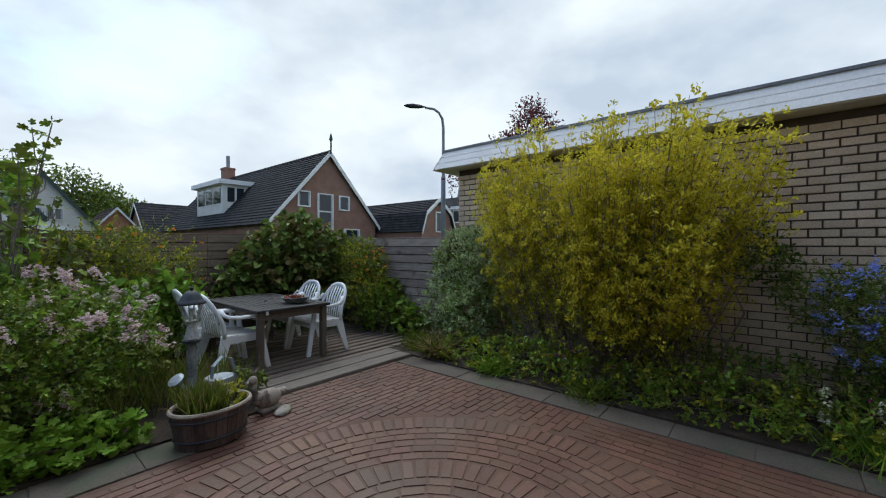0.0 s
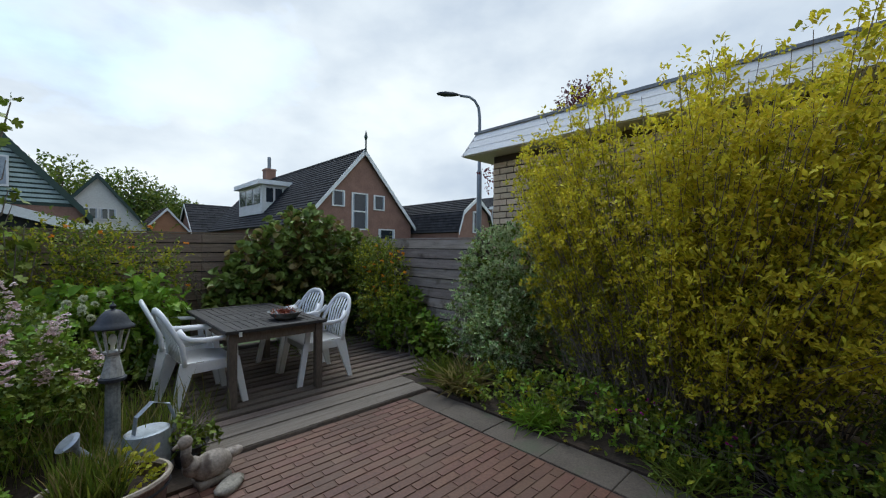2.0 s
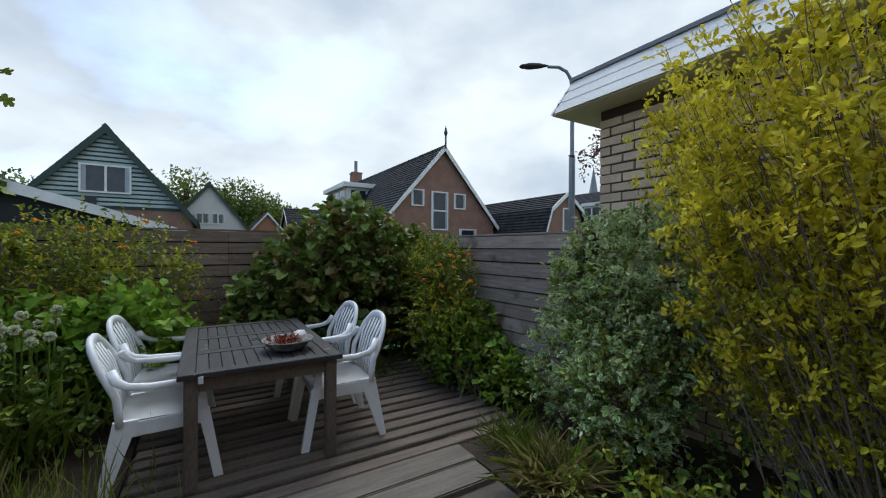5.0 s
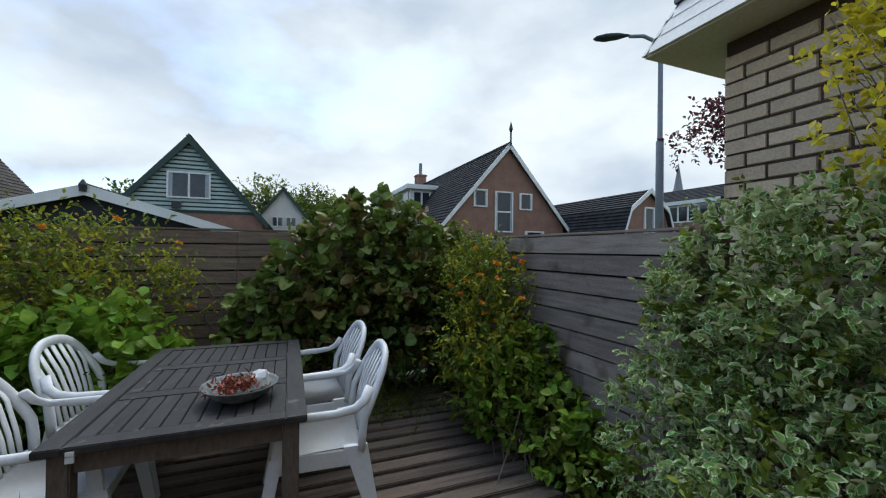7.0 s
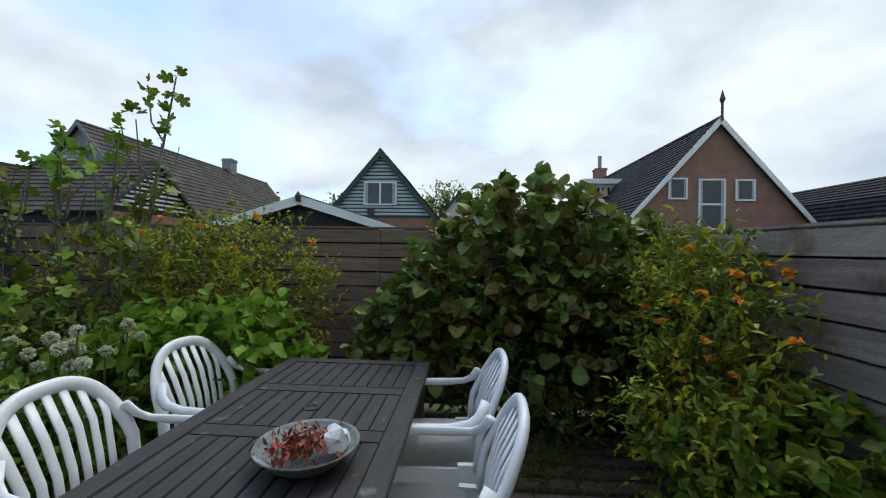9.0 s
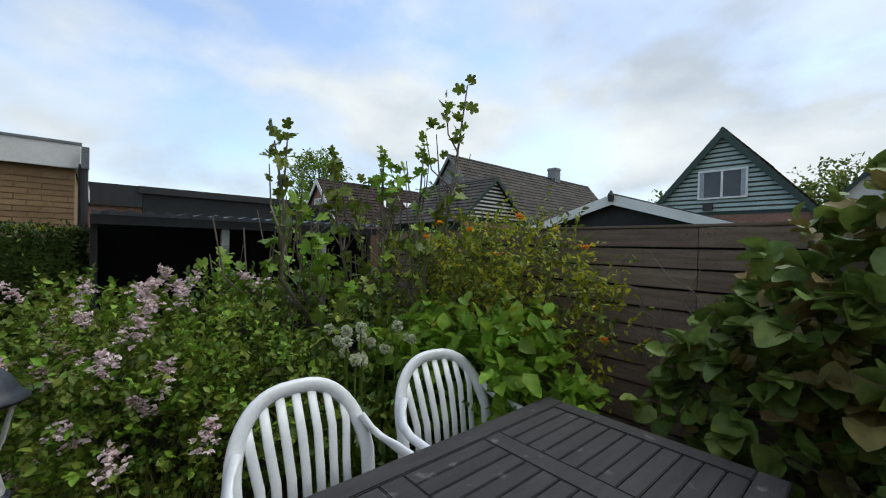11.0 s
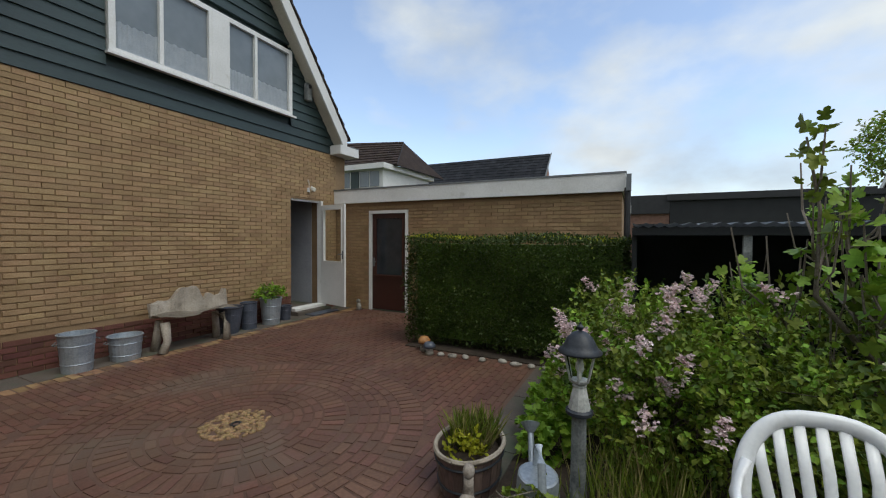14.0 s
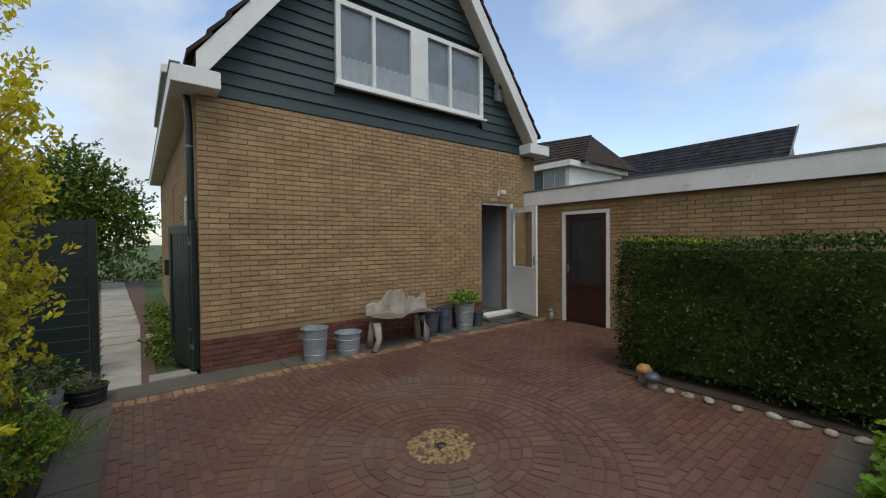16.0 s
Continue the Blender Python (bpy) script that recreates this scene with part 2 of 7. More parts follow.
M_THATCH = mat("grey_brown_old_tiles", (0.036, 0.029, 0.024), (0.085, 0.072, 0.06), 0.9, 1.2, 12, 0.5, rand="island", amount=0.25)
M_PANE = mat("dark_window_pane", (0.02, 0.025, 0.03), (0.035, 0.04, 0.048), 0.06, 2, 5, 0.0)
M_CURTAIN = mat("net_curtain", (0.45, 0.50, 0.55), (0.62, 0.66, 0.70), 0.9, 6, 60, 0.1, leaf=0.4)
# base colour raised: carries the reflected sky and pale room of the gable window
M_PANE_L = mat("pale_window_pane", (0.16, 0.19, 0.215), (0.21, 0.24, 0.265), 0.06, 1.2, 5, 0.0)
M_GLASS = glass("clear_glass", (0.93, 0.96, 0.96))
M_GLASS.node_tree.nodes["Principled BSDF"].inputs["IOR"].default_value = 1.02
M_BULB = mat("milky_bulb", (0.62, 0.60, 0.52), (0.72, 0.70, 0.62), 0.3, 6, 40, 0.0)
M_CAP = mat("blue_black_lantern_metal", (0.012, 0.015, 0.022), (0.034, 0.04, 0.05), 0.5, 10, 70, 0.2)
M_PALE = mat("peeling_pale_paint", (0.30, 0.30, 0.28), (0.58, 0.58, 0.55), 0.7, 12, 70, 0.3, wear=((0.16, 0.15, 0.13), 16, 0.58))
M_COLUMN = mat("weathered_grey_metal", (0.10, 0.11, 0.11), (0.26, 0.27, 0.26), 0.7, 9, 60, 0.3, wear=((0.42, 0.42, 0.40), 8, 0.56))
M_ORANGE_T = mat("orange_brick", (0.35, 0.16, 0.08), (0.45, 0.22, 0.12), 0.8, 2, 12, 0.1)

L_YELLOW = mat("golden_leaf", (0.49, 0.43, 0.02), (0.79, 0.70, 0.068), 0.5, 3, 30, 0, rand="island", amount=0.25, leaf=0.42)
L_YGREEN = mat("yellow_green_leaf", (0.25, 0.255, 0.016), (0.48, 0.475, 0.037), 0.5, 3, 30, 0, rand="island", amount=0.3, leaf=0.42)
L_GREEN = mat("mid_green_leaf", (0.10, 0.145, 0.02), (0.22, 0.275, 0.038), 0.5, 3, 30, 0, rand="island", amount=0.35, leaf=0.25)
L_BRIGHT = mat("bright_green_leaf", (0.13, 0.25, 0.022), (0.27, 0.42, 0.05), 0.45, 3, 30, 0, rand="island", amount=0.3, leaf=0.3)
L_DARK = mat("dark_green_leaf", (0.052, 0.095, 0.0165), (0.118, 0.188, 0.034), 0.45, 3, 30, 0, rand="island", amount=0.35, leaf=0.2)
L_KIWI = mat("broad_olive_leaf", (0.105, 0.155, 0.030), (0.235, 0.31, 0.072), 0.42, 3, 30, 0, rand="island", amount=0.35, leaf=0.2)
L_BRONZE = mat("bronze_leaf", (0.16, 0.12, 0.04), (0.27, 0.22, 0.075), 0.45, 3, 30, 0, rand="island", amount=0.3, leaf=0.2)
L_VARI = mat("variegated_leaf", (0.10, 0.235, 0.045), (0.22, 0.40, 0.10), 0.4, 6, 60, 0, rand="island", amount=0.3, leaf=0.2)
L_CREAM = mat("cream_leaf_edge", (0.60, 0.66, 0.36), (0.78, 0.82, 0.52), 0.45, 6, 60, 0, rand="island", amount=0.2, leaf=0.2)
L_HEDGE = mat("box_hedge_leaf", (0.031, 0.052, 0.011), (0.074, 0.11, 0.022), 0.45, 3, 30, 0, rand="island", amount=0.4, leaf=0.2)
L_PURPLE = mat("purple_leaf", (0.085, 0.022, 0.03), (0.17, 0.05, 0.06), 0.5, 3, 30, 0, rand="island", amount=0.3, leaf=0.25)
L_STRAW = mat("dry_grass", (0.22, 0.187, 0.066), (0.396, 0.341, 0.143), 0.7, 3, 30, 0, rand="island", amount=0.3, leaf=0.25)
F_PINK = mat("pink_petal", (0.62, 0.44, 0.45), (0.84, 0.70, 0.70), 0.6, 8, 60, 0, rand="island", amount=0.25, leaf=0.3)
F_ORANGE = mat("orange_petal", (0.75, 0.25, 0.02), (0.85, 0.38, 0.04), 0.6, 8, 60, 0, rand="island", amount=0.15, leaf=0.3)
F_WHITE = mat("cream_petal", (0.58, 0.60, 0.42), (0.72, 0.73, 0.58), 0.6, 8, 60, 0, rand="island", amount=0.15, leaf=0.3)
F_BLUE = mat("blue_petal", (0.20, 0.28, 0.75), (0.40, 0.48, 0.88), 0.6, 8, 60, 0, rand="island", amount=0.25, leaf=0.3)
F_YELLOW = mat("yellow_petal", (0.55, 0.42, 0.04), (0.75, 0.6, 0.09), 0.6, 8, 60, 0, rand="island", amount=0.2, leaf=0.3)
F_MAGENTA = mat("magenta_petal", (0.40, 0.02, 0.22), (0.55, 0.05, 0.32), 0.6, 8, 60, 0, rand="island", amount=0.2, leaf=0.3)


# ---- building helpers ----
def thing(name, label, category, group="", kind="", at=(0, 0, 0), turn=0.0):
    ob = new(name)
    ob.matrix_world = pose(*at, 0, 0, turn)
    return tagged(ob, label, category, group, kind)


def link(name, data, material, parent=None, label=""):
    ob = new(name, data)
    if material and not data.materials:
        data.materials.append(material)
    if parent:
        ob.parent = parent
    if label:
        ob["label"] = label
    return ob


def part(name, bm, material, parent=None, label="", smooth=False):
    me = bpy.data.meshes.new(name)
    bmesh.ops.recalc_face_normals(bm, faces=bm.faces)
    if smooth:
        for f in bm.faces:
            f.smooth = True
    bm.to_mesh(me)
    bm.free()
    return link(name, me, material, parent, label)


def raw(name, verts, faces, material, parent=None, label=""):
    me = bpy.data.meshes.new(name)
    me.from_pydata(verts, [], faces)
    return link(name, me, material, parent, label)


BOX_FACES = ((0, 3, 2, 1), (4, 5, 6, 7), (0, 1, 5, 4), (1, 2, 6, 5), (2, 3, 7, 6), (3, 0, 4, 7))


def box(bm, x0, x1, y0, y1, z0, z1):
    v = [bm.verts.new(p) for p in ((x0, y0, z0), (x1, y0, z0), (x1, y1, z0), (x0, y1, z0), (x0, y0, z1), (x1, y0, z1), (x1, y1, z1), (x0, y1, z1))]
    for f in BOX_FACES:
        bm.faces.new([v[i] for i in f])
    return v


def boxes(*dims, bevel=0.0):
    bm = bmesh.new()
    for d in dims:
        box(bm, *d)
    if bevel:
        bmesh.ops.bevel(bm, geom=bm.edges[:], offset=bevel, segments=2, affect="EDGES")
    return bm


def prism(bm, pts, way):
    a = [bm.verts.new(p) for p in pts]
    b = [bm.verts.new(Vector(p) + Vector(way)) for p in pts]
    bm.faces.new(a)
    bm.faces.new(b[::-1])
    for i in range(len(a)):
        j = (i + 1) % len(a)
        bm.faces.new((a[j], a[i], b[i], b[j]))


def slab(pts, way):
    bm = bmesh.new()
    prism(bm, pts, way)
    return bm


def tube(bm, pts, radii, n=8, caps=True):
    pts = [Vector(p) for p in pts]
    if isinstance(radii, (int, float)):
        radii = [radii] * len(pts)
    rings = []
    for i, p in enumerate(pts):
        d = (pts[min(i + 1, len(pts) - 1)] - pts[max(i - 1, 0)]).normalized()
        s = d.cross(Vector((0, 0, 1)) if abs(d.z) < 0.95 else Vector((1, 0, 0))).normalized()
        u = s.cross(d)
        rings.append([bm.verts.new(p + radii[i] * (math.cos(2 * math.pi * k / n) * s + math.sin(2 * math.pi * k / n) * u)) for k in range(n)])
    for a, b in zip(rings, rings[1:]):
        for k in range(n):
            bm.faces.new((a[k], a[(k + 1) % n], b[(k + 1) % n], b[k]))
    if caps and n > 2:
        bm.faces.new(rings[0][::-1])
        bm.faces.new(rings[-1])


def lathe(bm, profile, at=(0, 0, 0), n=20, sx=1.0, sy=1.0):
    rings = []
    for r, z in profile:
        rings.append([bm.verts.new((at[0] + sx * r * math.cos(2 * math.pi * k / n), at[1] + sy * r * math.sin(2 * math.pi * k / n), at[2] + z)) for k in range(n)])
    for a, b in zip(rings, rings[1:]):
        for k in range(n):
            bm.faces.new((a[k], a[(k + 1) % n], b[(k + 1) % n], b[k]))
    bm.faces.new(rings[0][::-1])
    bm.faces.new(rings[-1])


def turned(profile, at=(0, 0, 0), n=20, sx=1.0, sy=1.0):
    bm = bmesh.new()
    lathe(bm, profile, at, n, sx, sy)
    return bm


def structure(name, bm, material, label, category):
    return tagged(part(name, bm, material), label, category, kind="structure")


# ---- masonry: single bricks near the walk, the rest joined ----
def masonry(parent, origin, along, out, cols, top, course, length, joint, depth, m_one, m_rest, holes=(), near=None, seed=1, gable=None, rest_name="brickwork"):
    """Running bond on a wall from u = 0 to cols metres and z = 0 to top; holes are (u0, u1, z0, z1)."""
    rng = random.Random(seed)
    o, a, w, up = Vector(origin), Vector(along), Vector(out), Vector((0, 0, 1))
    h = course - joint
    turn = Matrix((a, w, up)).transposed().to_4x4()
    me = bpy.data.meshes.new("brick")
    bm = bmesh.new()
    c = 0.004
    box(bm, 0, length - joint, 0, depth - c, 0, h)
    box_v = [v for v in bm.verts if v.co.y > depth * 0.5]
    for v in box_v:
        v.co.x += c if v.co.x < 0.02 else -c
        v.co.z += c if v.co.z < 0.02 else -c
        v.co.y = depth
    bmesh.ops.recalc_face_normals(bm, faces=bm.faces)
    bm.to_mesh(me)
    bm.free()
    me.materials.append(m_one)
    verts, faces, made = [], [], 0
    for row in range(int(top / course)):
        z0 = row * course
        u = -(length * 0.5 if row % 2 else 0.0) + rng.uniform(-0.006, 0.006)
        while u < cols:
            u0, u1 = max(u, 0.0), min(u + length - joint, cols)
            spans = [(u0, u1)]
            for h0, h1, g0, g1 in holes:
                if z0 + h > g0 and z0 < g1:
                    nxt = []
                    for s0, s1 in spans:
                        if s1 <= h0 or s0 >= h1:
                            nxt.append((s0, s1))
                        else:
                            if s0 < h0:
                                nxt.append((s0, h0))
                            if s1 > h1:
                                nxt.append((h1, s1))
                    spans = nxt
            for s0, s1 in spans:
                if s1 - s0 < 0.02:
                    continue
                whole = abs((s1 - s0) - (length - joint)) < 1e-4
                sink = rng.uniform(-0.0025, 0.0015)
                if whole and near and made < 300 and near[0] <= s0 <= near[1] and near[2] <= z0 <= near[3]:
                    ob = new("brick", me)
                    ob.parent = parent
                    ob.matrix_basis = Matrix.Translation(o + a * s0 + up * z0 + w * sink) @ turn
                    made += 1
                else:
                    b = len(verts)
                    for zz in (z0, z0 + h):
                        for uu, dd in ((s0, 0), (s1, 0), (s1, depth + sink), (s0, depth + sink)):
                            verts.append(o + a * uu + up * zz + w * dd)
                    faces += [tuple(b + i for i in f) for f in BOX_FACES]
            u += length
    rest = raw(rest_name, verts, faces, m_rest, parent)
    rest["kind"] = "stuff"
    return rest


# ---- foliage ----
def unit(a):
    return a / np.maximum(np.linalg.norm(a, axis=1, keepdims=True), 1e-9)


def leaves(name, base, way, size, width, material, parent, rng, fold=0.25, droop=0.2, lobed=False, label="", kind="stuff", inset=None):
    """One folded leaf at each base point, along way; inset: a second material for a smaller patch on each leaf."""
    n = len(base)
    way = unit(way)
    side = unit(np.cross(way, rng.normal(size=(n, 3)) * 0.55 + np.array((0, 0, 1.0))))
    up = np.cross(side, way)
    size = (size * rng.uniform(0.65, 1.25, n))[:, None]
    w = size * width
    if lobed == "round":
        shape = [(0.0, 0.0, 0.0, 0.0), (0.36, 0.02, 0.2, 0.0), (0.55, 0.32, 0.3, 0.05), (0.48, 0.66, 0.25, 0.2), (0.24, 0.9, 0.1, 0.35), (0.0, 1.0, 0.0, 0.45), (-0.24, 0.9, 0.1, 0.35), (-0.48, 0.66, 0.25, 0.2), (-0.55, 0.32, 0.3, 0.05), (-0.36, 0.02, 0.2, 0.0), (0.0, 0.45, 0.0, 0.05)]
        tris = [(10, i, (i + 1) % 10) for i in range(10)]
    elif lobed:
        half = [(0.24, -0.05, 0.04), (0.45, 0.06, 0.10), (0.46, 0.22, 0.10), (0.27, 0.33, 0.04), (0.50, 0.44, 0.12), (0.58, 0.62, 0.14), (0.44, 0.72, 0.10), (0.22, 0.66, 0.02), (0.24, 0.86, 0.04)]
        shape = [(0.0, 0.0, 0.0, 0.0)] + [(a, b, c, 0.2 * b * b) for a, b, c in half] + [(0.0, 1.0, 0.0, 0.22)] + [(-a, b, c, 0.2 * b * b) for a, b, c in half[::-1]] + [(0.0, 0.45, 0.0, 0.03)]
        tris = [(20, i, (i + 1) % 20) for i in range(20)]
    else:
        shape = [(0.0, 0.0, 0.0, 0.0), (0.5, 0.38, fold, droop * 0.1), (0.34, 0.74, fold * 0.6, droop * 0.5), (0.0, 1.0, 0.0, droop), (-0.34, 0.74, fold * 0.6, droop * 0.5), (-0.5, 0.38, fold, droop * 0.1), (0.0, 0.5, 0.0, droop * 0.25)]
        tris = [(0, 1, 6), (1, 2, 6), (2, 3, 6), (3, 4, 6), (4, 5, 6), (5, 0, 6)]
    k = len(shape)
    pts = np.empty((n, k, 3))
    for i, (s, l, f, dr) in enumerate(shape):
        pts[:, i] = base + side * (w * s) + way * (size * l) + up * (w * f - size * dr * 0.5)
    if inset:
        inner = np.empty((n, k, 3))
        for i, (s, l, f, dr) in enumerate(shape):
            inner[:, i] = base + side * (w * s * 0.72) + way * (size * (0.06 + 0.8 * l)) + up * (w * f * 0.72 - size * dr * 0.4 + 0.0025)
        leaf_mesh(name, inner, tris, inset, parent, label, kind)
    return leaf_mesh(name, pts, tris, material, parent, label, kind)


def leaf_mesh(name, pts, tris, material, parent, label, kind):
    n, k = pts.shape[:2]
    tri = (np.array(tris)[None] + (np.arange(n) * k)[:, None, None]).reshape(-1, 3)
    me = bpy.data.meshes.new(name)
    me.vertices.add(n * k)
    me.vertices.foreach_set("co", pts.astype(np.float32).ravel())
    me.loops.add(len(tri) * 3)
    me.loops.foreach_set("vertex_index", tri.astype(np.int32).ravel())
    me.polygons.add(len(tri))
    me.polygons.foreach_set("loop_start", (np.arange(len(tri)) * 3).astype(np.int32))
    me.update(calc_edges=True)
    ob = link(name, me, material, parent, label)
    if kind:
        ob["kind"] = kind
    return ob


def in_blobs(blobs, n, rng, shell=0.45):
    """Points in the outer part of a union of ellipsoids, with the way out at each."""
    b = np.array(blobs, float)
    weight = (b[:, 3] * b[:, 4] * b[:, 5]) ** 0.7
    pick = rng.choice(len(b), n, p=weight / weight.sum())
    d = unit(rng.normal(size=(n, 3)))
    r = rng.uniform(shell, 1.0, n)[:, None] ** 0.6
    r *= (1 + 0.16 * np.sin(d[:, :1] * 9 + pick[:, None]) * np.cos(d[:, 1:2] * 8 + 2) + rng.normal(size=(n, 1)) * 0.06)
    p = b[pick, :3] + d * r * b[pick, 3:6]
    return p, unit(d / b[pick, 3:6])


def sprays(blobs, n, k, length, rng, up=0.5, shell=0.45, jitter=0.5):
    """n sprays of k leaf bases each, growing outwards and up."""
    p, out = in_blobs(blobs, n, rng, shell)
    d = unit(out * 0.8 + np.array((0, 0, up)) + rng.normal(size=(n, 3)) * jitter)
    ln = length * rng.uniform(0.4, 1.2, n)[:, None, None]
    s = (np.linspace(0.0, 1.0, k) ** 0.65)[None, :, None]
    base = (p[:, None] + d[:, None] * s * ln + np.array((0, 0, -0.25)) * (s * ln) ** 2)
    ways = d[:, None] * 0.6 + rng.normal(size=(n, k, 3)) * 0.6
    base = base.reshape(-1, 3)
    keep = base[:, 2] > 0.015
    return base[keep], ways.reshape(-1, 3)[keep], p


def stems(name, root, tips, radius, material, parent, rng, spread=0.12, sides=5, sag=0.15):
    bm = bmesh.new()
    for t in tips:
        r0 = Vector(root) + Vector((rng.normal() * spread, rng.normal() * spread, 0))
        t = Vector(t)
        pts = []
        for i in range(5):
            s = i / 4
            p = r0.lerp(t, s)
            p.x += math.sin(s * math.pi) * rng.normal() * sag * 0.5
            p.y += math.sin(s * math.pi) * rng.normal() * sag * 0.5
            p.z += math.sin(s * math.pi) * sag
            pts.append(p)
        tube(bm, pts, [radius * (1 - 0.75 * i / 4) for i in range(5)], sides, caps=False)
    ob = part(name, bm, material, parent)
    ob["kind"] = "stuff"
    return ob


def shrub(name, label, category, blobs, n, k, leaf, width, length, materials, seed, up=0.5, shell=0.4, root=None, n_stems=14, stem_r=0.012, bark=None, lobed=False, jitter=0.5, group="", droop=0.2):
    rng = np.random.default_rng(seed)
    b0 = np.array(blobs, float)
    root = root or (float(b0[:, 0].mean()), float(b0[:, 1].mean()), 0.0)
    ob = thing(name, label, category, group, at=root)
    shift = np.array(root)
    tips = None
    for i, (m, share) in enumerate(materials):
        base, ways, p = sprays(blobs, max(4, int(n * share)), k, length, rng, up, shell, jitter)
        leaves("foliage", base - shift, ways, leaf, width, m, ob, rng, lobed=lobed, droop=droop)
        tips = p if tips is None else tips
    stems("stem", (0, 0, 0), [tips[j] - shift for j in rng.choice(len(tips), min(n_stems, len(tips)), replace=False)], stem_r, bark or M_TWIG, ob, rng)
    return ob, rng, shift


def blossom(name, points, size, petals, material, parent, rng, shift, label="", flat=0.4):
    """Small flowers of several petals each at the points."""
    pts = np.asarray(points, float) - shift
    base = np.repeat(pts, petals, axis=0) + rng.normal(size=(len(pts) * petals, 3)) * size * 0.12
    ways = rng.normal(size=(len(base), 3))
    ways[:, 2] = ways[:, 2] * flat + 0.3
    return leaves(name, base, ways, size, 0.75, material, parent, rng, fold=0.3, droop=0.3, label=label, kind="stuff")


# ---- ground and paving ----
structure("ground", boxes((-400, 400, -400, 400, -0.5, -0.06)), M_GROUND, "flat green ground reaching to the horizon", "ground")
structure("bed_soil_east", boxes((0.62, 2.15, -0.9, 8.3, -0.055, 0.02)), M_SOIL, "dark planting soil along the pale brick wall", "soil")
structure("bed_soil_north", boxes((-6.0, -1.32, 4.94, 8.4, -0.055, 0.02)), M_SOIL, "dark planting soil of the flower bed", "soil")
structure("soil_under_deck", boxes((-1.32, 0.62, 5.16, 8.4, -0.055, -0.012)), M_SOIL, "dark soil under the wooden deck", "soil")
structure("bed_soil_hedge", boxes((-6.36, -4.3, 2.76, 5.7, -0.05, 0.012)), M_SOIL, "dark soil under the clipped hedge", "soil")

PX0, PX1, PY0, PY1 = -6.36, 0.31, 0.34, 4.62
CX, CY = -1.70, 2.775
paving = tagged(part("paving", boxes((PX0, 0.62, -0.32, 5.16, -0.06, -0.0048)), M_JOINT), "red clay brick terrace with a circular pattern", "paving", kind="structure")


def paver_mesh(length, width, material, taper=1.0):
    bm = bmesh.new()
    v = box(bm, -length / 2, length / 2, -width / 2, width / 2, -0.05, 0.0)
    for i in (4, 5, 6, 7):
        v[i].co.x *= 1 - 0.008 / length
        v[i].co.y *= 1 - 0.008 / width
    for p in v:
        if p.co.x < 0:
            p.co.y *= taper
    bmesh.ops.recalc_face_normals(bm, faces=bm.faces)
    me = bpy.data.meshes.new("paver")
    bm.to_mesh(me)
    bm.free()
    me.materials.append(material)
    return me


rng_p = random.Random(5)
rest_v, rest_f = [], []
ring_v, ring_f = [], []
yel_v, yel_f = [], []


def paver_rest(cx, cy, ang, length, width, vs, fs, lift=0.0):
    b = len(vs)
    ca, sa = math.cos(ang), math.sin(ang)
    for z, k in ((-0.05, 1.0), (lift, 0.93)):
        for sx, sy in ((-1, -1), (1, -1), (1, 1), (-1, 1)):
            px, py = sx * (length / 2 - (0.004 if z > -0.04 else 0)), sy * (width / 2 - (0.004 if z > -0.04 else 0))
            vs.append((cx + ca * px - sa * py, cy + sa * px + ca * py, z))
    fs.extend(tuple(b + i for i in f) for f in BOX_FACES)


# rings: (inner radius, outer radius, header or stretcher)
rings = [(1.33, 1.53, "h"), (0.68, 0.88, "h")]
rings += [(0.89 + 0.088 * i, 0.89 + 0.088 * (i + 1), "s") for i in range(5)]
rings += [(0.27 + 0.082 * i, 0.27 + 0.082 * (i + 1), "s") for i in range(5)]
ring_count = 0
for r0, r1, kind in rings:
    mid = (r0 + r1) / 2
    step = 0.082 if kind == "h" else 0.15
    count = int(2 * math.pi * mid / step)
    me = paver_mesh(r1 - r0 - 0.012, 2 * math.pi * mid / count - 0.012, M_RING, 0.93) if kind == "h" else paver_mesh(r1 - r0 - 0.012, 2 * math.pi * mid / count - 0.012, M_RING, 0.96)
    shift = rng_p.random()
    for i in range(count):
        ang = 2 * math.pi * (i + shift) / count
        lift = rng_p.uniform(-0.0022, 0.0025)
        if kind == "h" and ring_count < 300:
            ob = new("paver", me)
            ob.parent = paving
            ob.matrix_basis = pose(CX + mid * math.cos(ang), CY + mid * math.sin(ang), lift, 0, 0, math.degrees(ang) + rng_p.uniform(-1.5, 1.5))
            ring_count += 1
        else:
            paver_rest(CX + mid * math.cos(ang), CY + mid * math.sin(ang), ang + rng_p.uniform(-0.03, 0.03), r1 - r0 - 0.012, 2 * math.pi * mid / count - 0.012, ring_v, ring_f, lift)

# straight field round the circle: courses along x to the north and west, along y to the south-east
LEN, WID = 0.205, 0.072
SPLIT_X = -3.3


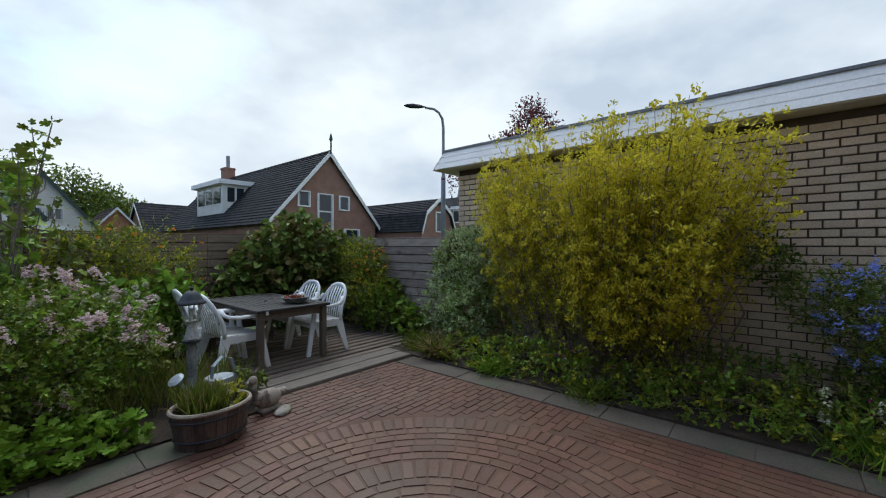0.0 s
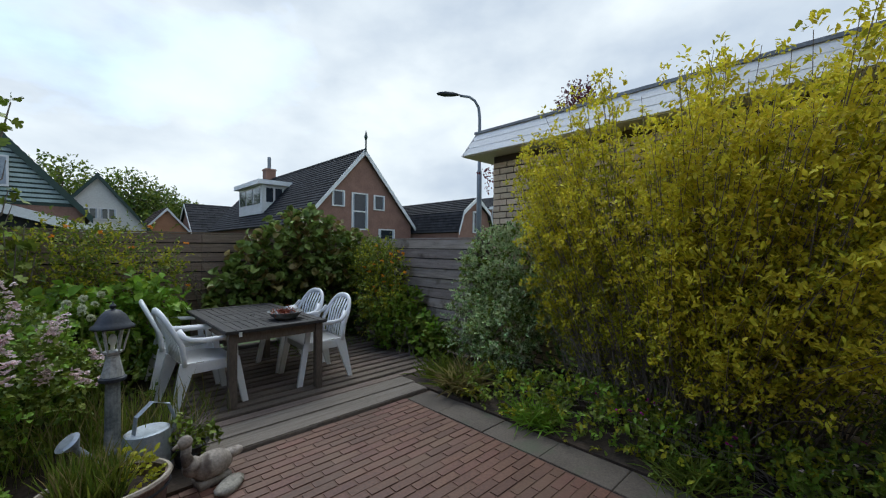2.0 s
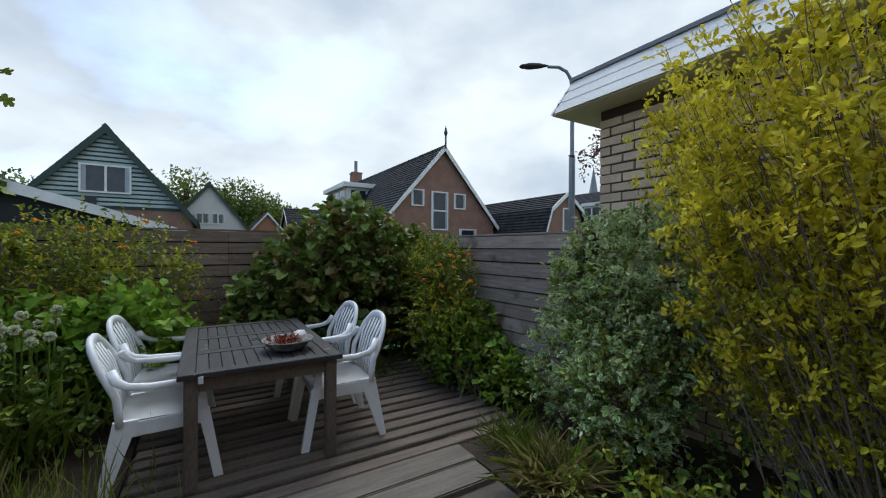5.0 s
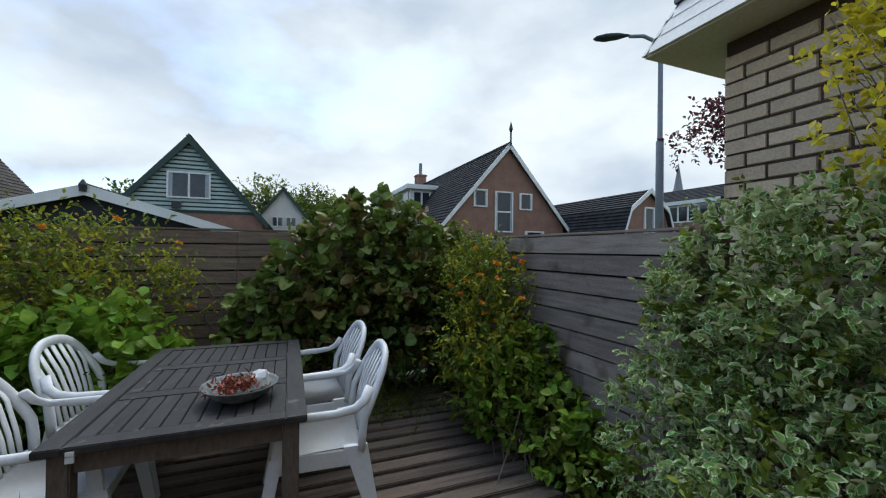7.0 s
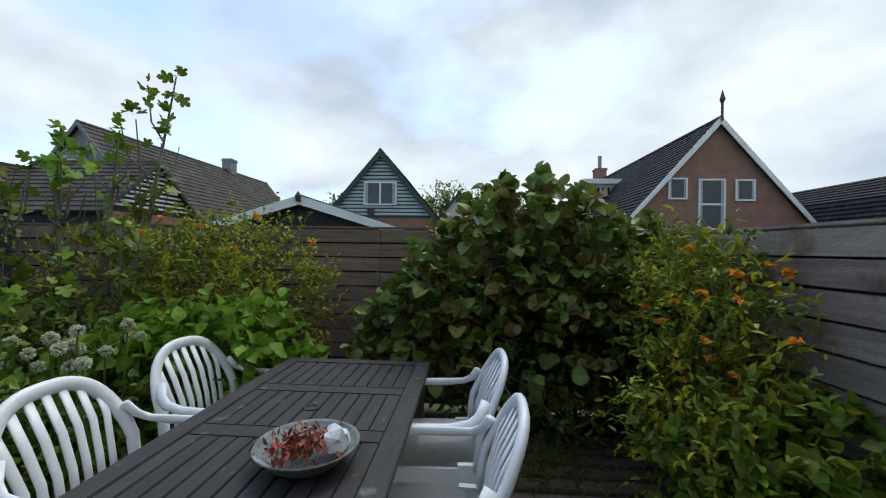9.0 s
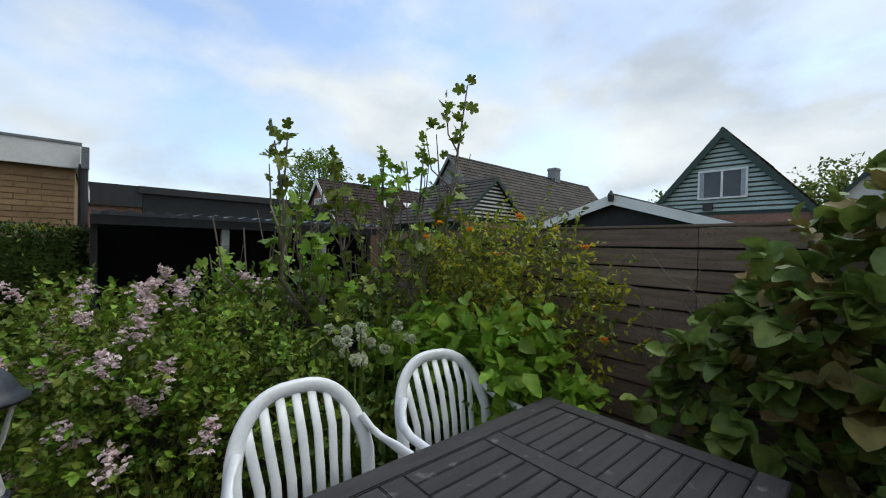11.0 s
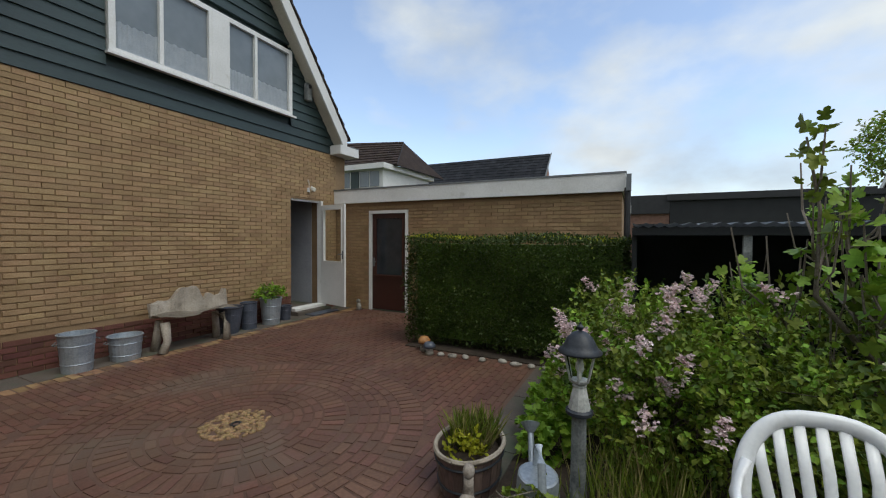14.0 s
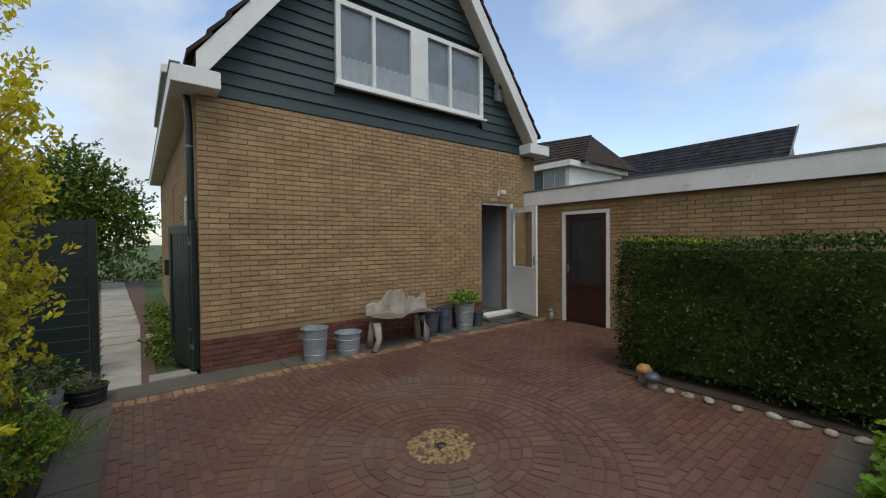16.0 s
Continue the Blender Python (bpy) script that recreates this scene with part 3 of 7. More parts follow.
def lay(u, v, length, along_y):
    """One paver of a course, cut at the circle and at the borders."""
    x0, x1, y0, y1 = (v, v + WID - 0.006, u, u + length) if along_y else (u, u + length, v, v + WID - 0.006)
    cx, cy = (x0 + x1) / 2, (y0 + y1) / 2
    nearest = math.hypot(min(max(CX, x0), x1) - CX, min(max(CY, y0), y1) - CY)
    corner = cy < CY and cx > SPLIT_X
    if corner != along_y or nearest < 1.50 or (cy > 4.60 and cx < -1.70) or (cx < -4.3 and cy > 2.76):
        return
    paver_rest(cx, cy, rng_p.uniform(-0.012, 0.012), x1 - x0, y1 - y0, rest_v, rest_f, rng_p.uniform(-0.0022, 0.002) - (0.0015 if nearest < 1.56 else 0))


for along_y, (u_min, u_max), (v_min, v_max) in ((False, (PX0, 0.31), (PY0, 5.15)), (True, (PY0, CY + 0.1), (SPLIT_X, 0.305))):
    v, row = v_min, 0
    while v < v_max - 0.02:
        u = u_min - (LEN / 2 if row % 2 else 0) + rng_p.uniform(-0.01, 0.01)
        while u < u_max:
            u0, u1 = max(u, u_min), min(u + LEN - 0.006, u_max)
            if u1 - u0 > 0.03:
                lay(u0, v, u1 - u0, along_y)
            u += LEN
        v += WID
        row += 1
# sanded soldier course in front of the house
x = PX0
while x < 0.31:
    paver_rest(x + 0.05, 0.235, math.pi / 2 + rng_p.uniform(-0.02, 0.02), 0.2, 0.09, yel_v, yel_f, rng_p.uniform(-0.005, 0.003))
    x += 0.1
field = raw("brick_field", rest_v, rest_f, M_PAVER_I, paving)
field["kind"] = "stuff"
ringed = raw("brick_rings", ring_v, ring_f, M_RING_I, paving)
ringed["kind"] = "stuff"
band = raw("soldier_course", yel_v, yel_f, M_PAVER_Y, paving, "soldier course covered with yellow sand")
band["kind"] = "stuff"

# pebbles in the middle of the circle
bm = bmesh.new()
for i in range(330):
    r, a = 0.255 * math.sqrt(rng_p.random()), rng_p.uniform(0, 2 * math.pi)
    if r < 0.05:
        continue
    m = pose(CX + r * math.cos(a), CY + r * math.sin(a), -0.002, 0, 0, rng_p.uniform(0, 360)) @ Matrix.Diagonal((rng_p.uniform(0.016, 0.032), rng_p.uniform(0.014, 0.022), 0.013, 1))
    bmesh.ops.create_icosphere(bm, subdivisions=1, radius=1, matrix=m)
peb = part("pebble_mosaic", bm, M_PEBBLE, paving, "yellow pebbles set in the middle of the circle", smooth=True)
peb["kind"] = "stuff"
part("drain_hole", turned([(0.045, -0.03), (0.045, 0.004), (0.03, 0.006), (0.028, -0.01)], (CX, CY, 0), 14), M_BLACK, paving)

# concrete edging slabs
edging = tagged(part("edging", boxes((0.31, 0.62, -0.3, 5.14, -0.058, -0.014), (PX0, -1.72, 4.62, 4.94, -0.058, -0.014), (PX0, 0.3, -0.32, 0.13, -0.058, -0.013)), M_JOINT), "grey concrete slab edging round the terrace", "edging", kind="structure")


def edging_slab(x0, x1, y0, y1, top, material=None, parent=None):
    bm = boxes((x0 + 0.002, x1 - 0.002, y0 + 0.002, y1 - 0.002, -0.05, top), bevel=0.003)
    return part("slab", bm, material or M_SLAB, parent or edging)


y = -0.28
while y < 5.1:
    edging_slab(0.315, 0.615, y, min(y + 0.5, 5.14), rng_p.uniform(0.002, 0.007))
    y += 0.5
x = -4.28
while x < -1.75:
    edging_slab(x, min(x + 0.5, -1.72), 4.625, 4.935, rng_p.uniform(0.002, 0.007))
    x += 0.5
x = -6.34
while x < 0.25:
    edging_slab(x, min(x + 0.5, 0.3), -0.32, 0.125, rng_p.uniform(-0.004, 0.004))
    x += 0.5

# side path south along the house
side_path = tagged(part("side_path", boxes((-0.05, 1.1, -16.5, -0.34, -0.058, -0.012)), M_JOINT), "pale concrete slab path along the side of the house", "path", kind="structure")
y = -15.9
while y < -0.5:
    x0, x1 = 0.09 + 0.044 * max(0.0, -4.5 - y), 0.47 + 0.057 * max(0.0, -1.4 - y)
    part("slab", boxes((x0, x1, y, y + 0.58, -0.05, rng_p.uniform(0.0, 0.01)), bevel=0.005), M_SLAB_L, side_path)
    y += 0.6
part("slab", boxes((-0.44, 0.02, -0.62, -0.36, -0.05, 0.006), bevel=0.005), M_SLAB_L, side_path)
part("slab", boxes((-0.47, 0.02, -2.9, -2.6, -0.05, 0.08), bevel=0.008), M_SLAB_L, side_path)

# ---- wooden deck ----
# the near-black base sheet is added to colour in the shade between deck boards
deck = tagged(part("deck", boxes((-1.3, 0.62, 5.6, 7.9, -0.01, 0.004), (-1.3, -1.24, 5.17, 7.9, -0.011, 0.014)), M_DARK), "weathered grey timber deck of ribbed boards", "deck", kind="structure")
part("sleeper", boxes((-1.32, 0.60, 5.165, 5.375, -0.05, 0.032), bevel=0.008), M_SLEEPER, deck, "wide pale weathered edge board")
part("sleeper", boxes((-1.32, 0.62, 5.385, 5.60, -0.05, 0.034), bevel=0.008), M_SLEEPER, deck, "wide pale weathered edge board")
y = 5.61
while y < 7.85:
    part("board", boxes((-1.30 + rng_p.uniform(-0.01, 0.01), 1.25 + rng_p.uniform(-0.02, 0.02), y, y + 0.108, 0.005, 0.036 + rng_p.uniform(-0.003, 0.002)), bevel=0.006), M_DECK, deck)
    y += 0.146

# ---- the house ----
HX0, HX1, HY, HS = -6.36, -0.48, -0.326, -9.6
MIDX = -3.43
EAVE_Z = 3.33


def slope_z(x):
    return 3.42 + 1.35 * (2.95 - abs(x - MIDX))


house_wall = tagged(part("wall_house_north", boxes((-5.10, HX1, HY - 0.31, HY - 0.012, 0, EAVE_Z), (HX0 - 0.3, -5.95, HY - 0.31, HY - 0.012, 0, EAVE_Z), (-5.95, -5.10, HY - 0.31, HY - 0.012, 2.29, EAVE_Z))
    , M_MORTAR), "beige brick gable wall of the house", "wall", kind="structure")
masonry(house_wall, (HX1, HY - 0.014, 0.465), (-1, 0, 0), (0, 1, 0), HX1 - HX0, EAVE_Z - 0.465, 0.0665, 0.22, 0.011, 0.014, M_BRICK, M_BRICK_I,
    holes=[(4.62, 5.47, -1, 2.29 - 0.465)], near=(0.3, 3.4, 0.0, 1.5), seed=3)
masonry(house_wall, (HX1 + 0.006, HY - 0.014, 0.0), (-1, 0, 0), (0, 1, 0), HX1 - HX0, 0.465, 0.0665, 0.22, 0.011, 0.018, M_RED, M_RED,
    holes=[(4.62, 5.47, -1, 3)], seed=4, rest_name="red_plinth")
# side walls
east = tagged(part("wall_house_east", boxes((HX1 - 0.3, HX1 - 0.012, HS, HY - 0.32, 0, EAVE_Z)), M_MORTAR), "beige brick side wall of the house", "wall", kind="structure")
masonry(east, (HX1 - 0.014, HS, 0.0), (0, 1, 0), (1, 0, 0), HY - HS, EAVE_Z, 0.0665, 0.22, 0.011, 0.014, M_BRICK, M_BRICK_I, holes=[(HY - HS - 1.75, HY - HS - 0.95, 1.25, 2.25), (HY - HS - 4.1, HY - HS - 3.1, 0.0, 2.6)], seed=6)
structure("wall_house_rest", boxes((HX0 - 0.3, HX0, HS, HY - 0.33, 0, EAVE_Z), (HX0, HX1 - 0.31, HS, HS + 0.3, 0, EAVE_Z)), M_BRICK, "beige brick back walls of the house", "wall")
# hallway behind the open door
structure("hall_walls", boxes((-6.05, -5.95, -2.6, HY - 0.32, 0.1, 2.6), (-5.06, -4.96, -2.6, HY - 0.32, 0.1, 2.6), (-6.05, -4.96, -2.7, -2.6, 0.1, 2.6), (-6.05, -4.96, -2.6, HY - 0.32, 2.5, 2.6)), M_HALL, "plain grey plastered hallway walls", "wall")
structure("hall_floor", boxes((-6.05, -4.96, -2.6, HY - 0.02, 0.02, 0.1)), M_SLAB, "dark hallway floor", "floor")

# cladding of the gable
cladding = tagged(part("wall_gable", slab([(HX1 - 0.05, HY - 0.06, EAVE_Z), (MIDX, HY - 0.06, slope_z(MIDX)), (HX0 + 0.05, HY - 0.06, EAVE_Z)], (0, -0.1, 0)), M_SIDING), "dark green clapboard gable", "wall", kind="structure")
WX0, WX1, WZ0, WZ1 = -5.10, -2.20, 3.83, 5.06
z = EAVE_Z + 0.002
while z < 7.2:
    half = (slope_z(MIDX) - z) / 1.35
    half = min(half, 2.93)
    if half < 0.1:
        break
    spans = [(MIDX - half, MIDX + half)]
    if z + 0.17 > WZ0 and z < WZ1:
        spans = [(MIDX - half, WX0 - 0.01), (WX1 + 0.01, MIDX + half)]
    for s0, s1 in spans:
        if s1 - s0 > 0.02:
            part("board", slab([(s0, HY - 0.055, z), (s0, HY + 0.012, z), (s0, HY - 0.012, z + 0.172), (s0, HY - 0.055, z + 0.172)], (s1 - s0, 0, 0)), M_SIDING, cladding)
    z += 0.168


def window(name, label, x0, x1, z0, z1, y, bars, m_pane, out=1, frame_w=0.07, curtain=False, m_frame=None, depth=0.09):
    """A window in a wall facing y, with its frame, panes and glazing bars."""
    w = thing(name, label, "window", kind="structure", at=((x0 + x1) / 2, y, z0))
    ox, oz = (x0 + x1) / 2, z0
    f = frame_w
    mf = m_frame or M_WHITE
    part("window_frame", boxes((x0 - ox, x1 - ox, -0.02 * out - depth / 2, -0.02 * out + depth / 2, 0, f), (x0 - ox, x1 - ox, -0.02 * out - depth / 2, -0.02 * out + depth / 2, z1 - oz - f, z1 - oz),
        (x0 - ox, x0 - ox + f, -0.02 * out - depth / 2, -0.02 * out + depth / 2, f, z1 - oz - f), (x1 - ox - f, x1 - ox, -0.02 * out - depth / 2, -0.02 * out + depth / 2, f, z1 - oz - f)), mf, w)
    part("window_sill", boxes((x0 - ox - 0.04, x1 - ox + 0.04, *sorted((out * 0.02, out * 0.09)), -0.035, 0.0)), mf, w)
    edges = [x0 - ox + f] + [b for b in bars] + [x1 - ox - f]
    for b, bw in [(b, 0.05) for b in bars]:
        part("mullion", boxes((b - bw / 2, b + bw / 2, -depth / 2 - 0.015 * out, depth / 2 - 0.015 * out, f, z1 - oz - f)), mf, w)
    for e0, e1 in zip(edges, edges[1:]):
        part("pane", boxes((e0, e1, -0.03 * out - 0.004, -0.03 * out + 0.004, f, z1 - oz - f)), m_pane, w, "glass with the pale room and sky put into its grey")
        if curtain:
            bm = bmesh.new()
            steps = 26
            prev = None
            for i in range(steps + 1):
                s = i / steps
                xx = e0 + 0.02 + (e1 - e0 - 0.04) * s
                yy = -0.021 * out + 0.003 * math.sin(i * 2.1) * out + 0.002 * out
                cur = (bm.verts.new((xx, yy, f)), bm.verts.new((xx, yy, f + 0.36 + 0.012 * math.sin(i * 1.4))))
                if prev:
                    bm.faces.new((prev[0], cur[0], cur[1], prev[1]))
                prev = cur
            part("net_curtain", bm, M_CURTAIN, w, "short gathered net curtain")
    return w


gable_window = window("window_1", "wide white window of four lights in the gable", WX0, WX1, WZ0, WZ1, HY + 0.03, [-0.66, -0.145, 0.145, 0.84], M_PANE_L, frame_w=0.075, curtain=True)
part("centre_post", boxes((-0.125, 0.125, -0.06, 0.034, 0.076, WZ1 - WZ0 - 0.076)), M_WHITE, gable_window)
# white verges, eaves and roof
roof = thing("roof", "steep tiled house roof with white verge boards", "roof", kind="structure", at=(MIDX, HY, EAVE_Z))
oy, oz = HY, EAVE_Z
for s in (-1, 1):
    def rp(d, lift, yy):
        return (s * d, yy - oy, 3.42 + 1.35 * (2.95 - d) + lift - oz)
    part("verge_board", slab([rp(2.97, -0.04, -0.04), rp(2.97, 0.30, -0.04), rp(0.0, 0.30, -0.04), rp(0.0, -0.04, -0.04)], (0, -0.035, 0)), M_WHITE, roof, "white painted verge board")
    part("verge_soffit", slab([rp(2.95, 0.02, -0.08), rp(2.95, 0.06, -0.08), rp(0.0, 0.06, -0.08), rp(0.0, 0.02, -0.08)], (0, HY + 0.02, 0)), M_CREAM, roof)
    part("roof_slab", slab([rp(2.98, 0.2, -0.06), rp(2.98, 0.31, -0.06), rp(0.0, 0.31, -0.06), rp(0.0, 0.2, -0.06)], (0, HS, 0)), M_TILE_B, roof)
    vs, fs = [], []
    d = 3.06
    while d > 0.05:
        for (yy0, yy1) in [(-0.02 - 0.3 * j, -0.02 - 0.3 * j - 0.29) for j in range(32)]:
            b = len(vs)
            a0, a1 = rp(d, 0.40, 0), rp(d - 0.25, 0.34, 0)
            for (px, _, pz) in (a0, a1):
                for yy in (yy0, yy1):
                    vs.append((px, yy - oy, pz + 0.02))
                    vs.append((px, yy - oy, pz - 0.035))
            fs += [(b, b + 2, b + 6, b + 4), (b + 1, b + 5, b + 7, b + 3), (b, b + 1, b + 3, b + 2), (b, b + 4, b + 5, b + 1), (b + 2, b + 3, b + 7, b + 6), (b + 4, b + 6, b + 7, b + 5)]
        d -= 0.2
    t = raw("roof_tiles", vs, fs, M_TILE_B, roof)
    t["kind"] = "stuff"
    # boxed eaves
    x_in, x_out = (2.73, 3.21) if s == 1 else (2.75, 3.36)
    dims = sorted((s * x_in, s * x_out))
    part("eaves_box", boxes((dims[0], dims[1], -0.30, 0.292, -0.012, 0.185), bevel=0.006), M_WHITE, roof, "white boxed eaves end")
    dims = sorted((s * 2.9, s * 3.18))
    part("eaves_soffit", boxes((dims[0], dims[1], HS + 0.1, -0.31, -0.005, 0.02)), M_CREAM, roof)
    dims = sorted((s * 3.18, s * 3.21))
    part("fascia", boxes((dims[0], dims[1], HS + 0.1, -0.31, 0.0, 0.185)), M_WHITE, roof)
    dims = sorted((s * 3.12, s * (x_out + 0.01)))
    part("gutter", boxes((dims[0], dims[1], HS + 0.1, 0.30, 0.187, 0.2)), M_LEAD, roof)
part("dormer_wall", boxes((1.2, 2.92, -7.7, -3.7, 0.2, 1.40)), M_SIDING, roof, "dark dormer cheek")
part("dormer_roof", boxes((1.1, 3.12, -7.9, -3.5, 1.40, 1.56), bevel=0.01), M_WHITE, roof, "white flat dormer roof")
# drainpipe at the corner
pipe = thing("drainpipe", "dark green drainpipe at the house corner", "drainpipe", at=(HX1 + 0.06, HY - 0.16, 0))
bm = bmesh.new()
tube(bm, [(0, 0, 0.0), (0, 0, 3.0), (0.02, 0, 3.32)], 0.04, 12)
part("pipe", bm, M_GATE, pipe)
for zz in (0.5, 1.6, 2.7):
    part("clip", turned([(0.046, zz), (0.046, zz + 0.03)], n=12), M_LEAD, pipe)
# east side window and door recess
wside = thing("window_2", "small white side window of the house", "window", kind="structure", at=(HX1 - 0.03, HY - 1.35, 1.25))
part("window_frame", boxes((-0.03, 0.03, -0.4, 0.4, 0, 0.07), (-0.03, 0.03, -0.4, 0.4, 0.93, 1.0), (-0.03, 0.03, -0.4, -0.33, 0.07, 0.93), (-0.03, 0.03, 0.33, 0.4, 0.07, 0.93), (-0.03, 0.03, -0.03, 0.03, 0.07, 0.93)), M_WHITE, wside)
part("pane", boxes((-0.012, 0.0, -0.33, 0.33, 0.07, 0.93)), M_PANE, wside)
dside = thing("door_3", "brown side entrance door set back in the wall", "door", kind="structure", at=(HX1 - 0.12, HY - 3.6, 0.05))
part("panel", boxes((-0.03, 0.02, -0.48, 0.48, 0, 2.1)), M_DOORBROWN, dside)
part("top_light", boxes((-0.03, 0.03, -0.48, 0.48, 2.12, 2.5)), M_WHITE, dside)
letter = thing("letter_box", "dark wall letter box beside the side door", "letter box", at=(HX1 + 0.0, HY - 5.2, 0.85))
part("box", boxes((0.0, 0.12, -0.18, 0.18, 0, 0.34), bevel=0.012), M_BLACK, letter)
part("flap", boxes((0.12, 0.13, -0.14, 0.14, 0.22, 0.29)), M_LEAD, letter)

# back door, standing open
d1 = thing("door_1", "white half-glazed back door standing open", "door", kind="structure", at=(-5.88, HY + 0.01, 0.14))
part("door_frame", boxes((-0.05, 0.0, -0.1, 0.02, -0.04, 2.15), (0.0, 0.73, -0.12, -0.05, 2.11, 2.15)), M_WHITE, d1)
part("threshold", boxes((-0.05, 0.78, -0.12, 0.1, -0.06, -0.005), bevel=0.006), M_WHITE, d1, "white stone threshold")
leaf = part("door_leaf", boxes((0.0, 0.04, 0.02, 0.80, 0.0, 0.9), (0.0, 0.04, 0.02, 0.12, 0.9, 2.05), (0.0, 0.04, 0.70, 0.80, 0.9, 2.05), (0.0, 0.04, 0.12, 0.70, 1.95, 2.05)), M_WHITE, d1, "white painted door leaf")
leaf.matrix_basis = pose(-0.02, 0.02, 0, 0, 0, -12)
part("pane", boxes((0.015, 0.025, 0.12, 0.70, 0.9, 1.95)), M_GLASS, leaf).visible_shadow = False
part("bead", boxes((0.04, 0.05, 0.10, 0.72, 0.87, 0.9), (0.04, 0.05, 0.10, 0.72, 1.95, 1.98), (0.04, 0.05, 0.1, 0.12, 0.9, 1.95), (0.04, 0.05, 0.70, 0.72, 0.9, 1.95)), M_WHITE, leaf)
bm = bmesh.new()
tube(bm, [(0.04, 0.75, 1.05), (0.085, 0.75, 1.05), (0.09, 0.66, 1.05)], 0.009, 8)
box(bm, 0.04, 0.047, 0.735, 0.765, 0.95, 1.12)
part("door_handle", bm, M_LEAD, leaf, "metal lever handle")
mat_step = tagged(part("door_mat", boxes((-5.95, -5.25, -0.28, 0.12, 0.004, 0.02), bevel=0.004), M_BLUEPOT), "blue-grey door mat on the slabs", "door mat")
d1s = tagged(part("door_step", boxes((-5.98, -5.08, HY - 0.02, HY + 0.2, -0.01, 0.075), bevel=0.008), M_SLAB), "grey concrete doorstep below the back door", "doorstep")

# wall lamp and alarm box
lamp = thing("wall_lamp", "small white outdoor wall lamp over the door", "wall lamp", at=(-5.55, HY, 2.48))
part("base", turned([(0.035, -0.04), (0.035, 0.04)], n=12), M_WHITE, lamp)
bm = bmesh.new()
tube(bm, [(0, 0.02, 0.02), (0, 0.09, 0.06), (0, 0.13, 0.03)], 0.012, 8)
tube(bm, [(0, 0.02, 0.03), (0.02, 0.04, 0.14), (0.06, 0.05, 0.2)], 0.006, 6)
part("arm", bm, M_WHITE, lamp)
part("shade", turned([(0.03, 0.0), (0.05, -0.02), (0.045, -0.07), (0.02, -0.085)], (0, 0.13, 0.05), 14), M_BULB, lamp)
alarm = thing("alarm_box", "grey alarm box on the dark cladding", "alarm box", at=(-5.5, HY + 0.012, 4.25))
part("case", boxes((-0.07, 0.07, 0, 0.09, 0, 0.34), bevel=0.012), M_COLUMN, alarm)
part("lens", boxes((-0.03, 0.03, 0.09, 0.1, 0.24, 0.3)), M_BLACK, alarm)

# ---- garage ----
GX = -6.38
garage = tagged(part("wall_garage", boxes((GX - 0.3, GX - 0.012, HY - 0.01, 0.575, 0, 2.26), (GX - 0.3, GX - 0.012, 1.535, 5.45, 0, 2.26), (GX - 0.3, GX - 0.012, 0.575, 1.535, 2.09, 2.26), (-12, GX - 0.31, 5.15, 5.44, 0, 2.26)), M_MORTAR), "beige brick garage wall", "wall", kind="structure")
masonry(garage, (GX - 0.014, HY, 0.0), (0, 1, 0), (1, 0, 0), 5.45 - HY, 2.25, 0.0665, 0.22, 0.011, 0.014, M_BRICK, M_BRICK_I, holes=[(0.575 - HY, 1.535 - HY, -1, 2.09)], near=(0.0, 2.4, 0.4, 2.3), seed=8)
g_roof = thing("garage_roof", "flat garage roof with a white fascia", "roof", kind="structure", at=(-6.29, 2.5, 2.258))
part("fascia", boxes((-0.05, 0.0, -2.82, 3.0, 0, 0.28), bevel=0.004), M_WHITE, g_roof)
part("soffit", boxes((-0.1, -0.05, -2.82, 2.99, 0.01, 0.04)), M_WHITE, g_roof)
part("edge_trim", boxes((-0.08, 0.012, -2.82, 3.01, 0.28, 0.31)), M_LEAD, g_roof)
part("end_fascia", boxes((-5.9, -0.051, 2.95, 2.999, 0, 0.27)), M_WHITE, g_roof)
part("deck", boxes((-5.9, -0.06, -2.82, 2.94, 0.18, 0.26)), M_DARK, g_roof)
bm = bmesh.new()
tube(bm, [(-6.2, 5.53, 0.0), (-6.2, 5.53, 2.3)], 0.045, 10)
gp = tagged(part("downpipe", bm, M_BLACK), "black downpipe at the garage corner", "drainpipe")
part("hopper", boxes((-6.26, -6.13, 5.51, 5.58, 2.25, 2.5)), M_LEAD, gp)
d2 = thing("door_2", "dark brown garage door with a white frame", "door", kind="structure", at=(GX, 0.575, 0.0))
part("door_frame", boxes((-0.06, 0.02, 0, 0.06, 0, 2.09), (-0.06, 0.02, 0.9, 0.96, 0, 2.09), (-0.06, 0.02, 0.06, 0.9, 2.03, 2.09)), M_WHITE, d2, "white painted frame")
dl = part("door_leaf", boxes((-0.06, -0.02, 0.065, 0.895, 0.02, 0.75), (-0.06, -0.02, 0.065, 0.16, 0.75, 2.03), (-0.06, -0.02, 0.80, 0.895, 0.75, 2.03), (-0.06, -0.02, 0.16, 0.80, 1.93, 2.03)), M_DOORBROWN, d2)
part("pane", boxes((-0.05, -0.04, 0.16, 0.80, 0.75, 1.93)), M_PANE, d2)
part("weather_bar", boxes((-0.02, 0.012, 0.12, 0.84, 0.70, 0.74)), M_DOORBROWN, d2)
bm = bmesh.new()
tube(bm, [(-0.02, 0.11, 1.02), (0.035, 0.11, 1.02), (0.04, 0.2, 1.02)], 0.01, 8)
box(bm, -0.02, -0.012, 0.09, 0.13, 0.92, 1.1)
part("door_handle", bm, M_LEAD, d2, "metal lever handle")

